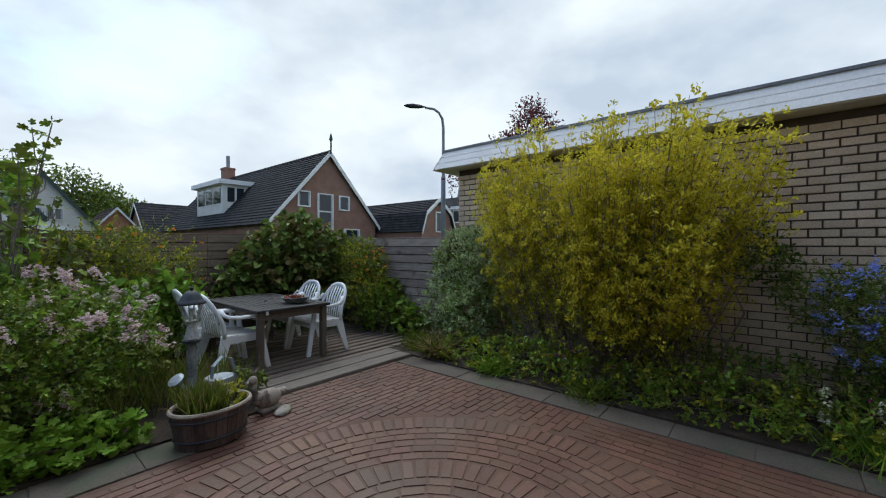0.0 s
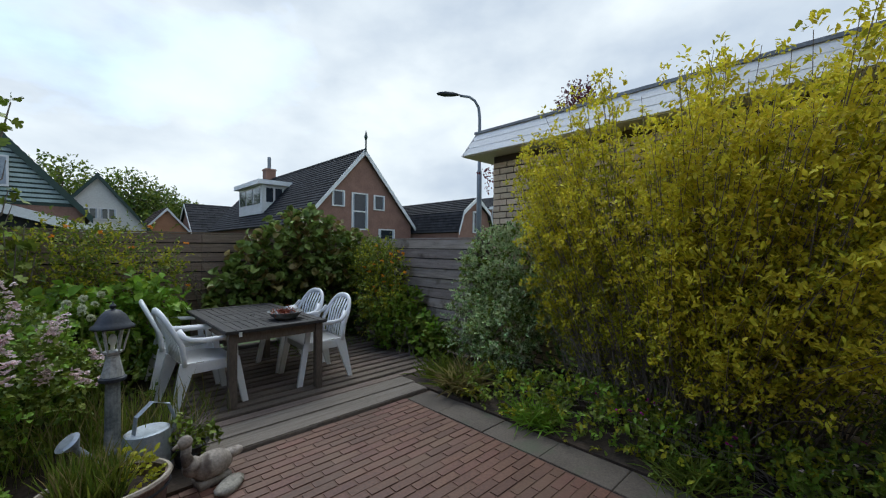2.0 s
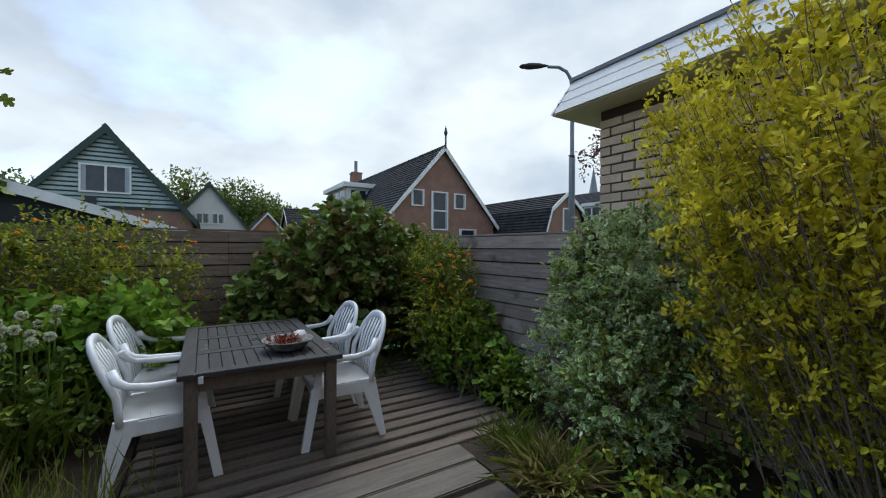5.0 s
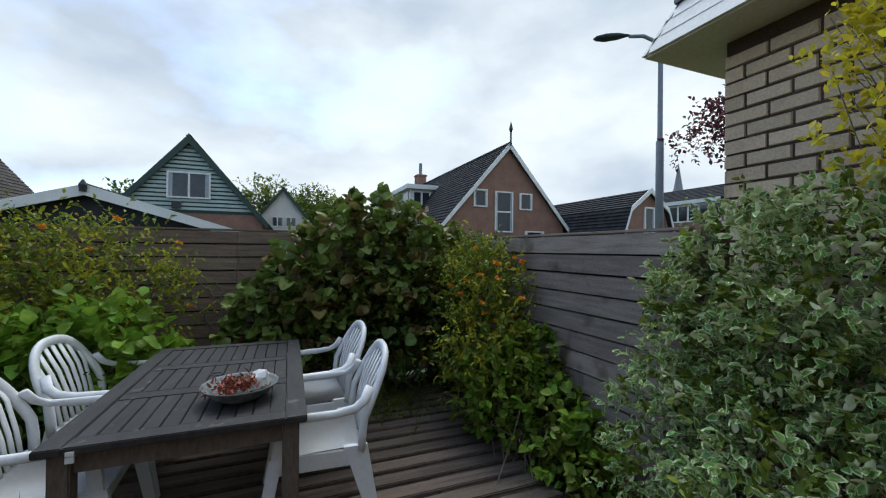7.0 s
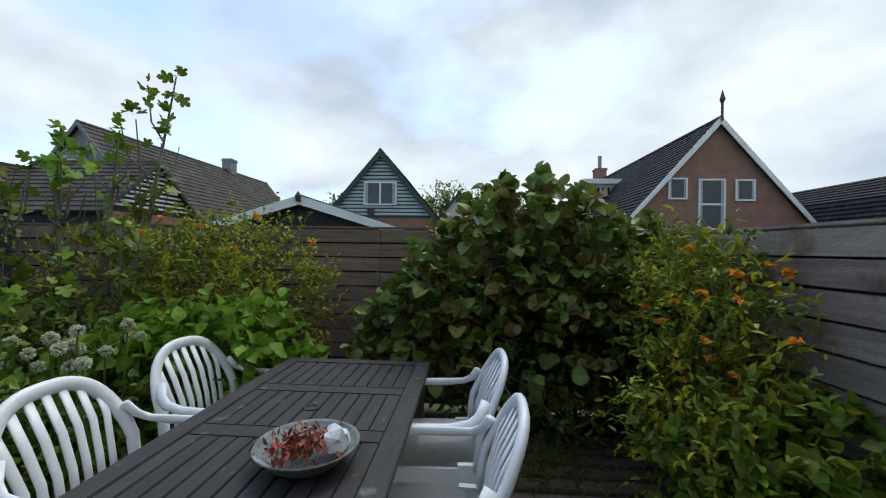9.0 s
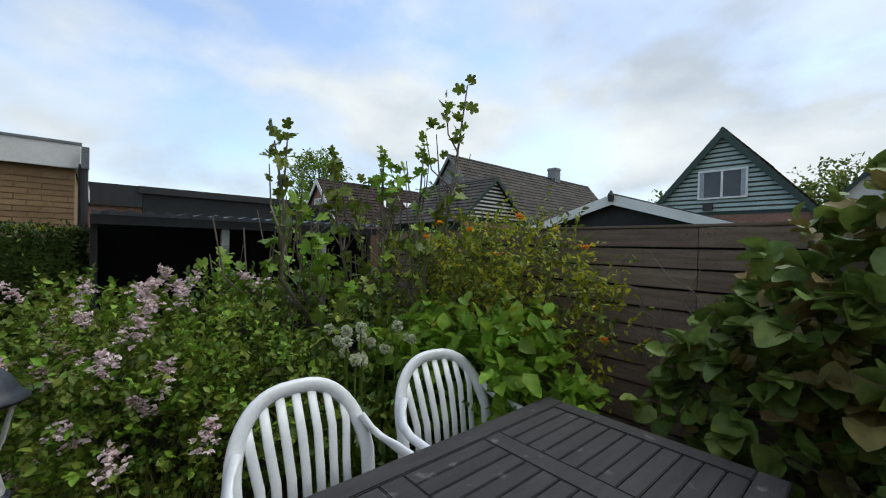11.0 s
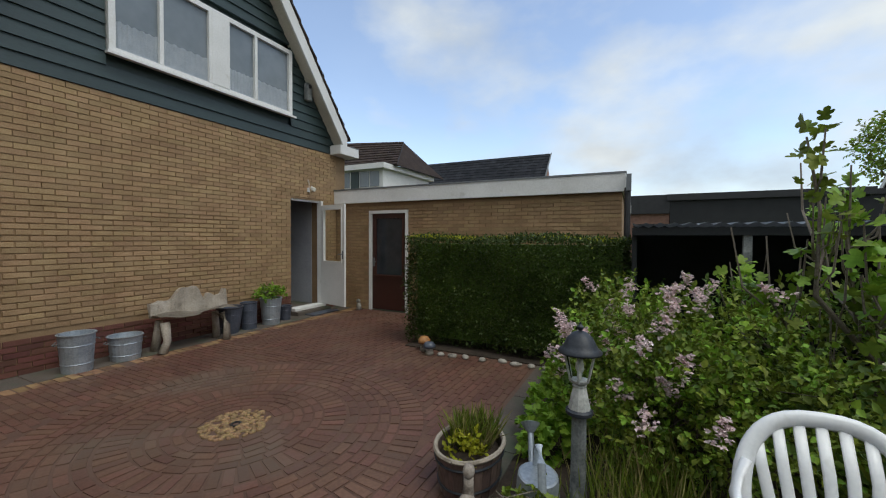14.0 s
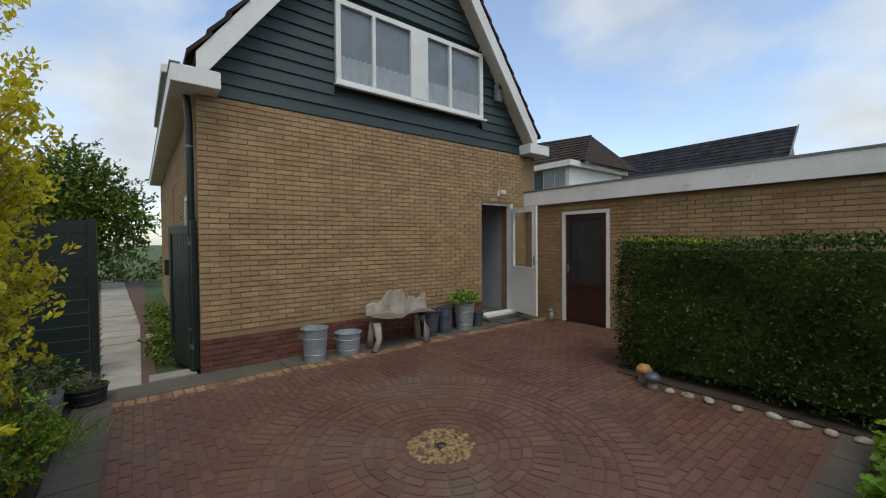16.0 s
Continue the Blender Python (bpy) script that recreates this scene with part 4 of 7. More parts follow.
# ---- neighbour's flat-roofed building ----
NX, NY0, NY1, NZ = 2.15, -3.2, 5.6, 2.66
nwall = tagged(part("wall_neighbour", boxes((NX + 0.013, NX + 0.3, NY0, NY1, 0, NZ), (NX + 0.3, 9, NY1 - 0.3, NY1 - 0.013, 0, NZ), (NX + 0.3, 9, NY0, NY0 + 0.3, 0, NZ), (8.7, 9, NY0 + 0.3, NY1 - 0.3, 0, NZ)), M_NMORTAR), "pale brick wall of the neighbouring building with dark joints", "wall", kind="structure")
masonry(nwall, (NX + 0.014, NY1, 0.0), (0, -1, 0), (-1, 0, 0), NY1 - NY0, NZ - 0.005, 0.083, 0.222, 0.013, 0.014, M_NBRICK, M_NBRICK_I, near=(0.0, 5.0, 1.35, 3.0), seed=11)
masonry(nwall, (9, NY1 - 0.014, 0.0), (-1, 0, 0), (0, 1, 0), 9 - NX, NZ - 0.005, 0.083, 0.222, 0.013, 0.014, M_NBRICK, M_NBRICK_I, seed=12, rest_name="end_brickwork")
n_roof = thing("neighbour_roof", "flat roof with stepped white boarded fascia", "roof", kind="structure", at=(NX, NY1, NZ))
part("soffit", boxes((-0.27, 6.9, NY0 - NY1 - 0.2, 0.32, -0.012, 0.02)), M_CREAM, n_roof)
for i in range(3):
    z0 = 0.0 + 0.098 * i
    o0, o1 = 0.29 - 0.045 * i, 0.29 - 0.045 * i - 0.05
    part("fascia_board", slab([(-o0, 0, z0), (-o1, 0, z0 + 0.1), (-o1 + 0.03, 0, z0 + 0.1), (-o0 + 0.03, 0, z0)], (0, NY0 - NY1 - 0.2, 0)), M_WHITE, n_roof)
    part("fascia_board", slab([(-o0, 0.04 + o0, z0), (-o1, 0.04 + o1, z0 + 0.1), (7, 0.04 + o1, z0 + 0.1), (7, 0.04 + o0, z0)], (0, -0.03, 0)), M_WHITE, n_roof)
    part("fascia_board", slab([(-o0, 0, z0), (-o1, 0, z0 + 0.1), (-o1 + 0.03, 0, z0 + 0.1), (-o0 + 0.03, 0, z0)], (0, 0.04 + o1 - 0.002, 0)), M_WHITE, n_roof)
part("edge_trim", boxes((-0.17, -0.09, NY0 - NY1 - 0.2, 0.2, 0.292, 0.325), (-0.09, 7, 0.12, 0.2, 0.292, 0.325)), M_LEAD, n_roof)
part("roof_deck", boxes((-0.12, 7, NY0 - NY1 - 0.2, 0.14, 0.2, 0.29)), M_DARK, n_roof)

# ---- fences ----
def fence(name, label, p0, p1, top, board, count, side, posts, material, cuts):
    """Horizontal boards, each lapping over the one below, on posts behind."""
    p0, p1 = Vector(p0), Vector(p1)
    a = p1 - p0
    length = a.length
    ob = thing(name, label, "fence", kind="structure", at=(p0.x, p0.y, 0), turn=math.degrees(math.atan2(a.y, a.x)))
    r = random.Random(int(length * 100))
    edges = [0.0, *cuts, length]
    for i in range(count):
        z = top - (i + 1) * board
        for c0, c1 in zip(edges, edges[1:]):
            dz, lean = r.uniform(-0.003, 0.003), r.uniform(0.0, 0.006)
            bm = slab([(c0 + 0.002, 0.0, z + 0.012 + dz), (c0 + 0.002, side * (0.026 + lean), z + 0.012 + dz), (c0 + 0.002, side * 0.021, z + board - 0.003 + dz), (c0 + 0.002, 0.0, z + board - 0.001 + dz)], (c1 - c0 - 0.004, 0, 0))
            plank = part("board", bm, material, ob)
            bm = bmesh.new()
            for s in (c0 + 0.05, c0 + 0.075 + r.uniform(0, 0.02), c1 - 0.06):
                bmesh.ops.create_icosphere(bm, subdivisions=1, radius=0.0045, matrix=Matrix.Translation((s, side * 0.024, z + board * r.uniform(0.25, 0.75))))
            part("nail", bm, M_BLACK, plank)
    # dark sheet added behind the boards: shade of their gaps, done by colour
    part("backing", boxes((0.01, length - 0.01, *sorted((-side * 0.012, -side * 0.002)), max(0.02, top - count * board), top - 0.01)), M_DARK, ob)
    part("cap_board", boxes((0, length, *sorted((-side * 0.05, side * 0.027)), top + 0.002, top + 0.02), bevel=0.004), material, ob)
    for s in posts:
        part("post", boxes((s - 0.045, s + 0.045, *sorted((-side * 0.1, -side * 0.014)), 0, top), bevel=0.005), material, ob)
    return ob


fence("fence_north", "weathered brown horizontal board fence", (-4.2, 8.36, 0), (2.22, 8.36, 0), 1.585, 0.128, 12, -1, (0.05, 1.95, 3.85, 6.3), M_FENCE_N, (1.55, 3.52, 5.4))
fence("fence_east", "grey weathered horizontal board fence", (1.71, 5.49, 0), (1.57, 8.33, 0), 1.535, 0.135, 11, 1, (0.05, 1.5, 2.75), M_FENCE, ())
post = thing("fence_post", "dark brown square fence post at the fence end", "post", kind="structure", at=(1.80, 5.42, 0))
part("post", boxes((-0.05, 0.05, -0.045, 0.045, 0, 1.545), bevel=0.006), M_TUB, post)


# ---- garden furniture ----
def garden_table():
    t = thing("garden_table", "dark weathered slatted teak table on the deck", "table", at=(-0.585, 6.61, 0.036))
    hx, hy, h = 0.455, 0.755, 0.67
    w = 0.085
    for y0, y1 in ((-hy, -hy + w), (hy - w, hy)):
        part("end_rail", boxes((-hx + w + 0.002, hx - w - 0.002, y0, y1, h - 0.03, h), bevel=0.004), M_TABLE, t)
    for x0, x1 in ((-hx, -hx + w), (hx - w, hx)):
        part("side_rail", boxes((x0, x1, -hy, hy, h - 0.03, h), bevel=0.004), M_TABLE, t)
    for yc in (-0.235, 0.235):
        part("cross_rail", boxes((-hx + w + 0.003, hx - w - 0.003, yc - 0.045, yc + 0.045, h - 0.028, h - 0.002), bevel=0.004), M_TABLE, t)
    n = 11
    sw = (2 * (hx - w) - 0.004) / n
    for y0, y1 in ((-hy + w + 0.003, -0.283), (-0.187, 0.187), (0.283, hy - w - 0.003)):
        for i in range(n):
            x0 = -hx + w + 0.002 + i * sw
            part("slat", boxes((x0 + 0.0025, x0 + sw - 0.0025, y0, y1, h - 0.024, h - 0.003), bevel=0.003), M_TABLE, t)
    for y0, y1 in ((-hy + 0.06, -hy + 0.085), (hy - 0.085, hy - 0.06)):
        part("apron", boxes((-hx + 0.1, hx - 0.1, y0, y1, h - 0.12, h - 0.032)), M_TABLE_LEG, t)
    for x0, x1 in ((-hx + 0.06, -hx + 0.085), (hx - 0.085, hx - 0.06)):
        part("apron", boxes((x0, x1, -hy + 0.1, hy - 0.1, h - 0.12, h - 0.032)), M_TABLE_LEG, t)
    for sx in (-1, 1):
        for sy in (-1, 1):
            cx, cy = sx * (hx - 0.065), sy * (hy - 0.065)
            part("leg", boxes((cx - 0.034, cx + 0.034, cy - 0.034, cy + 0.034, 0, h - 0.031), bevel=0.006), M_TABLE_LEG, t)
    part("parasol_ring", turned([(0.03, h - 0.004), (0.034, h + 0.001), (0.026, h + 0.001), (0.024, h - 0.006)], n=16), M_BLACK, t)
    part("clip", boxes((-hx + 0.1, -hx + 0.125, -hy - 0.006, -hy + 0.002, h - 0.055, h - 0.015), (-hx + 0.1, -hx + 0.125, -hy - 0.006, -hy + 0.03, h - 0.034, h - 0.03)), M_PLASTIC, t, "white tablecloth clip")
    return t


garden_table()


def flat_tube(bm, pts, wide, thick, n=10):
    """A flattened tube: wide across, thin outward."""
    pts = [Vector(p) for p in pts]
    rings = []
    for i, p in enumerate(pts):
        d = (pts[min(i + 1, len(pts) - 1)] - pts[max(i - 1, 0)]).normalized()
        s = Vector((1, 0, 0)) - d * d.x
        if s.length < 0.3:
            s = Vector((0, 0, 1)) - d * d.z
        s.normalize()
        u = s.cross(d)
        w = wide[i] if isinstance(wide, (list, tuple)) else wide
        rings.append([bm.verts.new(p + w * math.cos(2 * math.pi * k / n) * s + thick * math.sin(2 * math.pi * k / n) * u) for k in range(n)])
    for a, b in zip(rings, rings[1:]):
        for k in range(n):
            bm.faces.new((a[k], a[(k + 1) % n], b[(k + 1) % n], b[k]))
    bm.faces.new(rings[0][::-1])
    bm.faces.new(rings[-1])


def arch(s):
    """Half of the back's rim, from seat height to the top; s in 0..1."""
    a = s * math.pi / 2
    y = 0.255 * math.cos(a) ** 0.75 if s < 1 else 0.0
    z = 0.56 + 0.28 * math.sin(a)
    return (-0.20 - 0.13 * math.sin(a), y, z)


def garden_chair():
    c = thing("garden_chair", "white plastic slatted garden armchair on the deck", "chair", "chairs round the garden table")
    # seat: a dished plate with a skirt
    bm = bmesh.new()
    nx, ny = 8, 8
    grid = {}
    for i in range(nx + 1):
        for j in range(ny + 1):
            u, v = i / nx, j / ny * 2 - 1
            x = -0.2 + 0.43 * u
            half = 0.235 + 0.02 * u
            z = 0.415 - 0.022 * (1 - v * v) * math.sin(math.pi * min(1, u * 1.1)) - 0.02 * u ** 4
            grid[i, j] = bm.verts.new((x, v * half, z))
    for i in range(nx):
        for j in range(ny):
            bm.faces.new((grid[i, j], grid[i + 1, j], grid[i + 1, j + 1], grid[i, j + 1]))
    bmesh.ops.solidify(bm, geom=bm.faces[:], thickness=0.014)
    part("seat", bm, M_PLASTIC, c, smooth=True)
    part("front_skirt", boxes((0.212, 0.226, -0.235, 0.235, 0.335, 0.398), bevel=0.005), M_PLASTIC, c)
    for sy in (-1, 1):
        part("side_skirt", boxes((-0.19, 0.215, *sorted((sy * 0.238, sy * 0.25)), 0.325, 0.41), bevel=0.005), M_PLASTIC, c)
    # back rim
    bm = bmesh.new()
    half = [arch(i / 12) for i in range(13)]
    path = [(-0.185, 0.25, 0.40), (-0.19, 0.255, 0.48)] + half + [(x, -y, z) for x, y, z in half[-2::-1]] + [(-0.19, -0.255, 0.48), (-0.185, -0.25, 0.40)]
    flat_tube(bm, path, 0.019, 0.030)
    part("back_frame", bm, M_PLASTIC, c, smooth=True)
    # slats
    for i in range(7):
        f = (i - 3) / 3.4
        y1 = 0.215 * f
        s = math.acos(min(1, (abs(y1) / 0.255)) ** (1 / 0.75)) / (math.pi / 2)
        top = arch(s)
        bm = bmesh.new()
        y0 = 0.185 * f
        flat_tube(bm, [(-0.19, y0, 0.40), (-0.215, y0 * 1.02, 0.55), (-0.255, y1 * 0.98, 0.68), (top[0] + 0.002, y1, top[2] - 0.01)], 0.006, 0.0185, 8)
        part("slat", bm, M_PLASTIC, c, smooth=True)
    # armrests
    for sy in (-1, 1):
        bm = bmesh.new()
        flat_tube(bm, [(-0.225, sy * 0.238, 0.70), (-0.195, sy * 0.268, 0.645), (-0.15, sy * 0.288, 0.618), (-0.06, sy * 0.300, 0.606), (0.08, sy * 0.298, 0.603), (0.17, sy * 0.285, 0.598), (0.205, sy * 0.27, 0.58)], [0.024, 0.024, 0.022, 0.021, 0.021, 0.021, 0.018], 0.014)
        part("armrest", bm, M_PLASTIC, c, smooth=True)
        bm = bmesh.new()
        for (x0, x1, z), (x2, x3, z2) in (((0.255, 0.305, 0.0), (0.175, 0.235, 0.41)), ((0.175, 0.225, 0.41), (0.165, 0.21, 0.59))):
            ya, yb = (0.285, 0.262) if z == 0.0 else (0.262, 0.278)
            lo = [bm.verts.new(p) for p in ((x0, sy * (ya - 0.03), z), (x1, sy * (ya - 0.03), z), (x1, sy * ya, z), (x0, sy * ya, z))]
            hi = [bm.verts.new(p) for p in ((x2, sy * (yb - 0.03), z2), (x3, sy * (yb - 0.03), z2), (x3, sy * yb, z2), (x2, sy * yb, z2))]
            bm.faces.new(lo)
            bm.faces.new(hi)
            for k in range(4):
                bm.faces.new((lo[k], lo[(k + 1) % 4], hi[(k + 1) % 4], hi[k]))
        part("leg", bm, M_PLASTIC, c)
        bm = bmesh.new()
        lo = [bm.verts.new(p) for p in ((-0.29, sy * 0.255, 0), (-0.245, sy * 0.255, 0), (-0.245, sy * 0.285, 0), (-0.29, sy * 0.285, 0))]
        hi = [bm.verts.new(p) for p in ((-0.215, sy * 0.225, 0.42), (-0.10, sy * 0.225, 0.42), (-0.10, sy * 0.252, 0.42), (-0.215, sy * 0.252, 0.42))]
        bm.faces.new(lo)
        bm.faces.new(hi)
        for k in range(4):
            bm.faces.new((lo[k], lo[(k + 1) % 4], hi[(k + 1) % 4], hi[k]))
        part("leg", bm, M_PLASTIC, c)
    return c


chair = garden_chair()
chair.matrix_world = pose(-1.13, 6.28, 0.036, 0, 0, 3)
copy_thing(chair, pose(-1.15, 6.96, 0.036, 0, 0, -4))
copy_thing(chair, pose(-0.04, 6.28, 0.036, 0, 0, 177))
copy_thing(chair, pose(-0.05, 6.90, 0.036, 0, 0, 183))

bowl = thing("bowl", "grey metal bowl of dried red flowers and a paper", "bowl", at=(-0.42, 6.17, 0.706))
part("dish", turned([(0.085, 0.0), (0.13, 0.03), (0.158, 0.068), (0.168, 0.074), (0.168, 0.068), (0.15, 0.06), (0.10, 0.02), (0.0, 0.015)], n=28), M_COLUMN, bowl, smooth=True)
rb = np.random.default_rng(21)
pp = rb.normal(size=(260, 3)) * np.array((0.05, 0.05, 0.014)) + np.array((-0.01, -0.01, 0.06))
leaves("dried_foliage", pp, rb.normal(size=(260, 3)) + np.array((0, 0, 0.8)), 0.035, 0.4, mat("dried_red_flower", (0.16, 0.035, 0.015), (0.36, 0.10, 0.05), 0.8, 20, 80, 0, rand="island"), bowl, rb)
bm = bmesh.new()
bmesh.ops.create_icosphere(bm, subdivisions=2, radius=0.045, matrix=Matrix.Translation((0.09, 0.02, 0.075)))
for v in bm.verts:
    v.co += Vector(rb.normal(size=3)) * 0.007
part("crumpled_paper", bm, M_WHITE, bowl, "crumpled white paper")

# ---- lantern post ----
lant = thing("lantern_post", "weathered grey garden lantern on a post", "garden lamp", at=(-1.79, 5.41, 0))
part("base", turned([(0.085, 0.0), (0.085, 0.05), (0.06, 0.08), (0.055, 0.12)], n=16), M_COLUMN, lant)
part("column", turned([(0.045, 0.1), (0.04, 0.3), (0.037, 0.585)], n=14), M_COLUMN, lant)
part("collar", turned([(0.05, 0.585), (0.07, 0.595), (0.07, 0.612), (0.055, 0.622)], n=16), M_CAP, lant)
part("neck", turned([(0.058, 0.622), (0.054, 0.64), (0.034, 0.735), (0.037, 0.745), (0.028, 0.75)], n=10), M_PALE, lant, "peeling pale grey neck")
lamp_body = part("lamp_body", turned([(0.028, 0.75), (0.048, 0.762), (0.054, 0.775), (0.045, 0.775)], n=6), M_PALE, lant)
for k in range(6):
    a = 2 * math.pi * k / 6
    bm = bmesh.new()
    tube(bm, [(0.05 * math.cos(a), 0.05 * math.sin(a), 0.77), (0.086 * math.cos(a), 0.086 * math.sin(a), 0.925)], 0.006, 6)
    part("bar", bm, M_PALE, lamp_body)
    b = 2 * math.pi * (k + 1) / 6
    pane = raw("pane", [(0.048 * math.cos(a), 0.048 * math.sin(a), 0.775), (0.048 * math.cos(b), 0.048 * math.sin(b), 0.775), (0.084 * math.cos(b), 0.084 * math.sin(b), 0.923), (0.084 * math.cos(a), 0.084 * math.sin(a), 0.923)], [(0, 1, 2, 3)], M_GLASS, lamp_body)
    pane.visible_shadow = False
part("bulb", turned([(0.011, 0.776), (0.011, 0.81), (0.022, 0.83), (0.02, 0.862), (0.006, 0.88)], n=12), M_BULB, lamp_body)
part("cap", turned([(0.08, 0.925), (0.110, 0.917), (0.112, 0.927), (0.092, 0.943), (0.08, 0.965), (0.066, 0.995), (0.04, 1.022), (0.012, 1.034)], n=24), M_CAP, lant, "blue-black bell-shaped cap", smooth=True)
part("finial", turned([(0.008, 1.035), (0.016, 1.045), (0.018, 1.055), (0.006, 1.068), (0.004, 1.08)], n=10), M_CAP, lant)

# ---- wooden tub with plants ----
tub = thing("wooden_tub", "oval half-barrel wooden tub planted with grasses", "planter", at=(-1.86, 4.76, 0.008))
TRX, TRY, TH = 0.265, 0.205, 0.25
for k in range(22):
    a0, a1 = 2 * math.pi * k / 22, 2 * math.pi * (k + 0.96) / 22
    bm = bmesh.new()
    q = []
    for z, g in ((0.0, 0.86), (TH, 1.0 + random.uniform(-0.01, 0.01))):
        for rr in (1.0, 0.91):
            for a in (a0, a1):
                q.append(bm.verts.new((TRX * g * rr * math.cos(a), TRY * g * rr * math.sin(a), z)))
    for f in ((0, 1, 5, 4), (2, 6, 7, 3), (0, 4, 6, 2), (1, 3, 7, 5), (4, 5, 7, 6), (0, 2, 3, 1)):
        bm.faces.new([q[i] for i in f])
    part("stave", bm, M_TUB, tub)
for z in (0.06, 0.2):
    g = 0.86 + 0.14 * z / TH + 0.008
    bm = bmesh.new()
    tube(bm, [(TRX * g * math.cos(i * math.pi / 16), TRY * g * math.sin(i * math.pi / 16), z) for i in range(33)], 0.008, 6)
    part("hoop", bm, M_CAP, tub)
part("earth", turned([(1.0, 0.0), (1.0, 0.19), (0.6, 0.21)], n=22, sx=TRX * 0.85, sy=TRY * 0.85), M_SOIL, tub)
bm = bmesh.new()
tube(bm, [(TRX * 0.985 * math.cos(i * math.pi / 16), TRY * 0.985 * math.sin(i * math.pi / 16), TH) for i in range(33)], 0.014, 6)
part("rim", bm, M_DRIFT, tub, "pale worn wooden rim")
rt = np.random.default_rng(31)
n = 420
base = np.stack((rt.uniform(-0.17, 0.06, n), rt.uniform(-0.12, 0.12, n), np.full(n, 0.2)), 1)
leaves("grass", base, np.stack((rt.normal(0, 0.25, n), rt.normal(0, 0.25, n), np.ones(n)), 1), 0.2, 0.045, L_GREEN, tub, rt)
leaves("grass", base[:140] + 0.01, np.stack((rt.normal(0, 0.35, 140), rt.normal(0, 0.35, 140), np.ones(140)), 1), 0.2, 0.04, L_STRAW, tub, rt)
pb, pw, _ = sprays([(0.12, 0.02, 0.24, 0.1, 0.1, 0.08)], 70, 5, 0.06, rt)
leaves("foliage", pb, pw, 0.035, 0.6, L_YGREEN, tub, rt)

# ---- watering can ----
can = thing("watering_can", "galvanised zinc watering can with a hooped handle", "watering can", at=(-1.64, 5.23, 0.02), turn=200)
can.scale = (1.2, 1.2, 1.15)
part("body", turned([(0.115, 0.0), (0.118, 0.02), (0.105, 0.2), (0.1, 0.24), (0.09, 0.245)], n=22, sy=0.85), M_ZINC, can, smooth=False)
bm = bmesh.new()
tube(bm, [(0.1, 0, 0.06), (0.2, 0, 0.16), (0.29, 0, 0.29)], [0.026, 0.02, 0.014], 10)
part("spout", bm, M_ZINC, can)
rose = part("rose", turned([(0.014, -0.03), (0.045, 0.012), (0.05, 0.02), (0.03, 0.026)], n=16), M_ZINC, can)
rose.matrix_basis = pose(0.30, 0, 0.305, 0, 38, 0)
bm = bmesh.new()
flat_tube(bm, [(0.06, 0, 0.24), (0.05, 0, 0.33), (-0.02, 0, 0.385), (-0.1, 0, 0.35), (-0.14, 0, 0.24), (-0.11, 0, 0.14)], 0.006, 0.017, 8)
part("handle", bm, M_ZINC, can)

# ---- duck statue, stones and pots on the terrace ----
bm = bmesh.new()
for c, s in (((0, 0, 0.10), (0.135, 0.085, 0.075)), ((-0.12, 0, 0.13), (0.06, 0.055, 0.055)), ((0.14, 0, 0.12), (0.07, 0.045, 0.03))):
    bmesh.ops.create_icosphere(bm, subdivisions=3, radius=1, matrix=Matrix.Translation(c) @ Matrix.Diagonal((*s, 1)))
tube(bm, [(-0.13, 0, 0.13), (-0.16, 0, 0.2), (-0.155, 0, 0.25)], [0.045, 0.03, 0.03], 12)
bmesh.ops.create_icosphere(bm, subdivisions=3, radius=1, matrix=Matrix.Translation((-0.165, 0, 0.275)) @ Matrix.Diagonal((0.045, 0.035, 0.037, 1)))
tube(bm, [(-0.2, 0, 0.27), (-0.235, 0, 0.26)], [0.016, 0.008], 8)
box(bm, -0.1, 0.1, -0.06, 0.06, 0.0, 0.04)
duck = part("duck_statue", bm, M_DUCK, smooth=True)
duck.matrix_world = pose(-1.36, 4.93, 0.0, 0, 0, 12) @ Matrix.Diagonal((0.9, 0.9, 1.08, 1))
tagged(duck, "weathered stone duck statue on the brick terrace", "statue")


def stone(at, size, material, label, seed):
    r = random.Random(seed)
    b = bmesh.new()
    bmesh.ops.create_icosphere(b, subdivisions=2, radius=1, matrix=Matrix.Diagonal((*size, 1)))
    for v in b.verts:
        v.co *= 1 + r.uniform(-0.12, 0.12)
        v.co.z = max(v.co.z, -size[2] * 0.6)
    ob = part("stone", b, material, smooth=True)
    ob.matrix_world = pose(at[0], at[1], at[2] + size[2] * 0.55, 0, 0, r.uniform(0, 360))
    return tagged(ob, label, "stone", "stones edging the hedge" if "hedge" in label else "")


stone((-1.30, 4.80, -0.003), (0.11, 0.07, 0.03), M_STONE, "flat grey stone beside the duck statue", 1)
for i, (x, y) in enumerate(((-4.12, 3.42), (-4.13, 3.58), (-4.16, 3.75), (-4.15, 3.98), (-4.2, 4.22), (-4.17, 4.4), (-4.18, 4.58), (-4.2, 4.75))):
    stone((x, y, 0.0), (0.05 + 0.015 * (i % 3), 0.045, 0.03), M_STONE if i % 2 else M_SLAB_L, "pale rounded stone at the foot of the hedge", 10 + i)
shroom = mat("orange_brown_pottery", (0.28, 0.11, 0.03), (0.45, 0.22, 0.08), 0.6, 14, 60, 0.2)
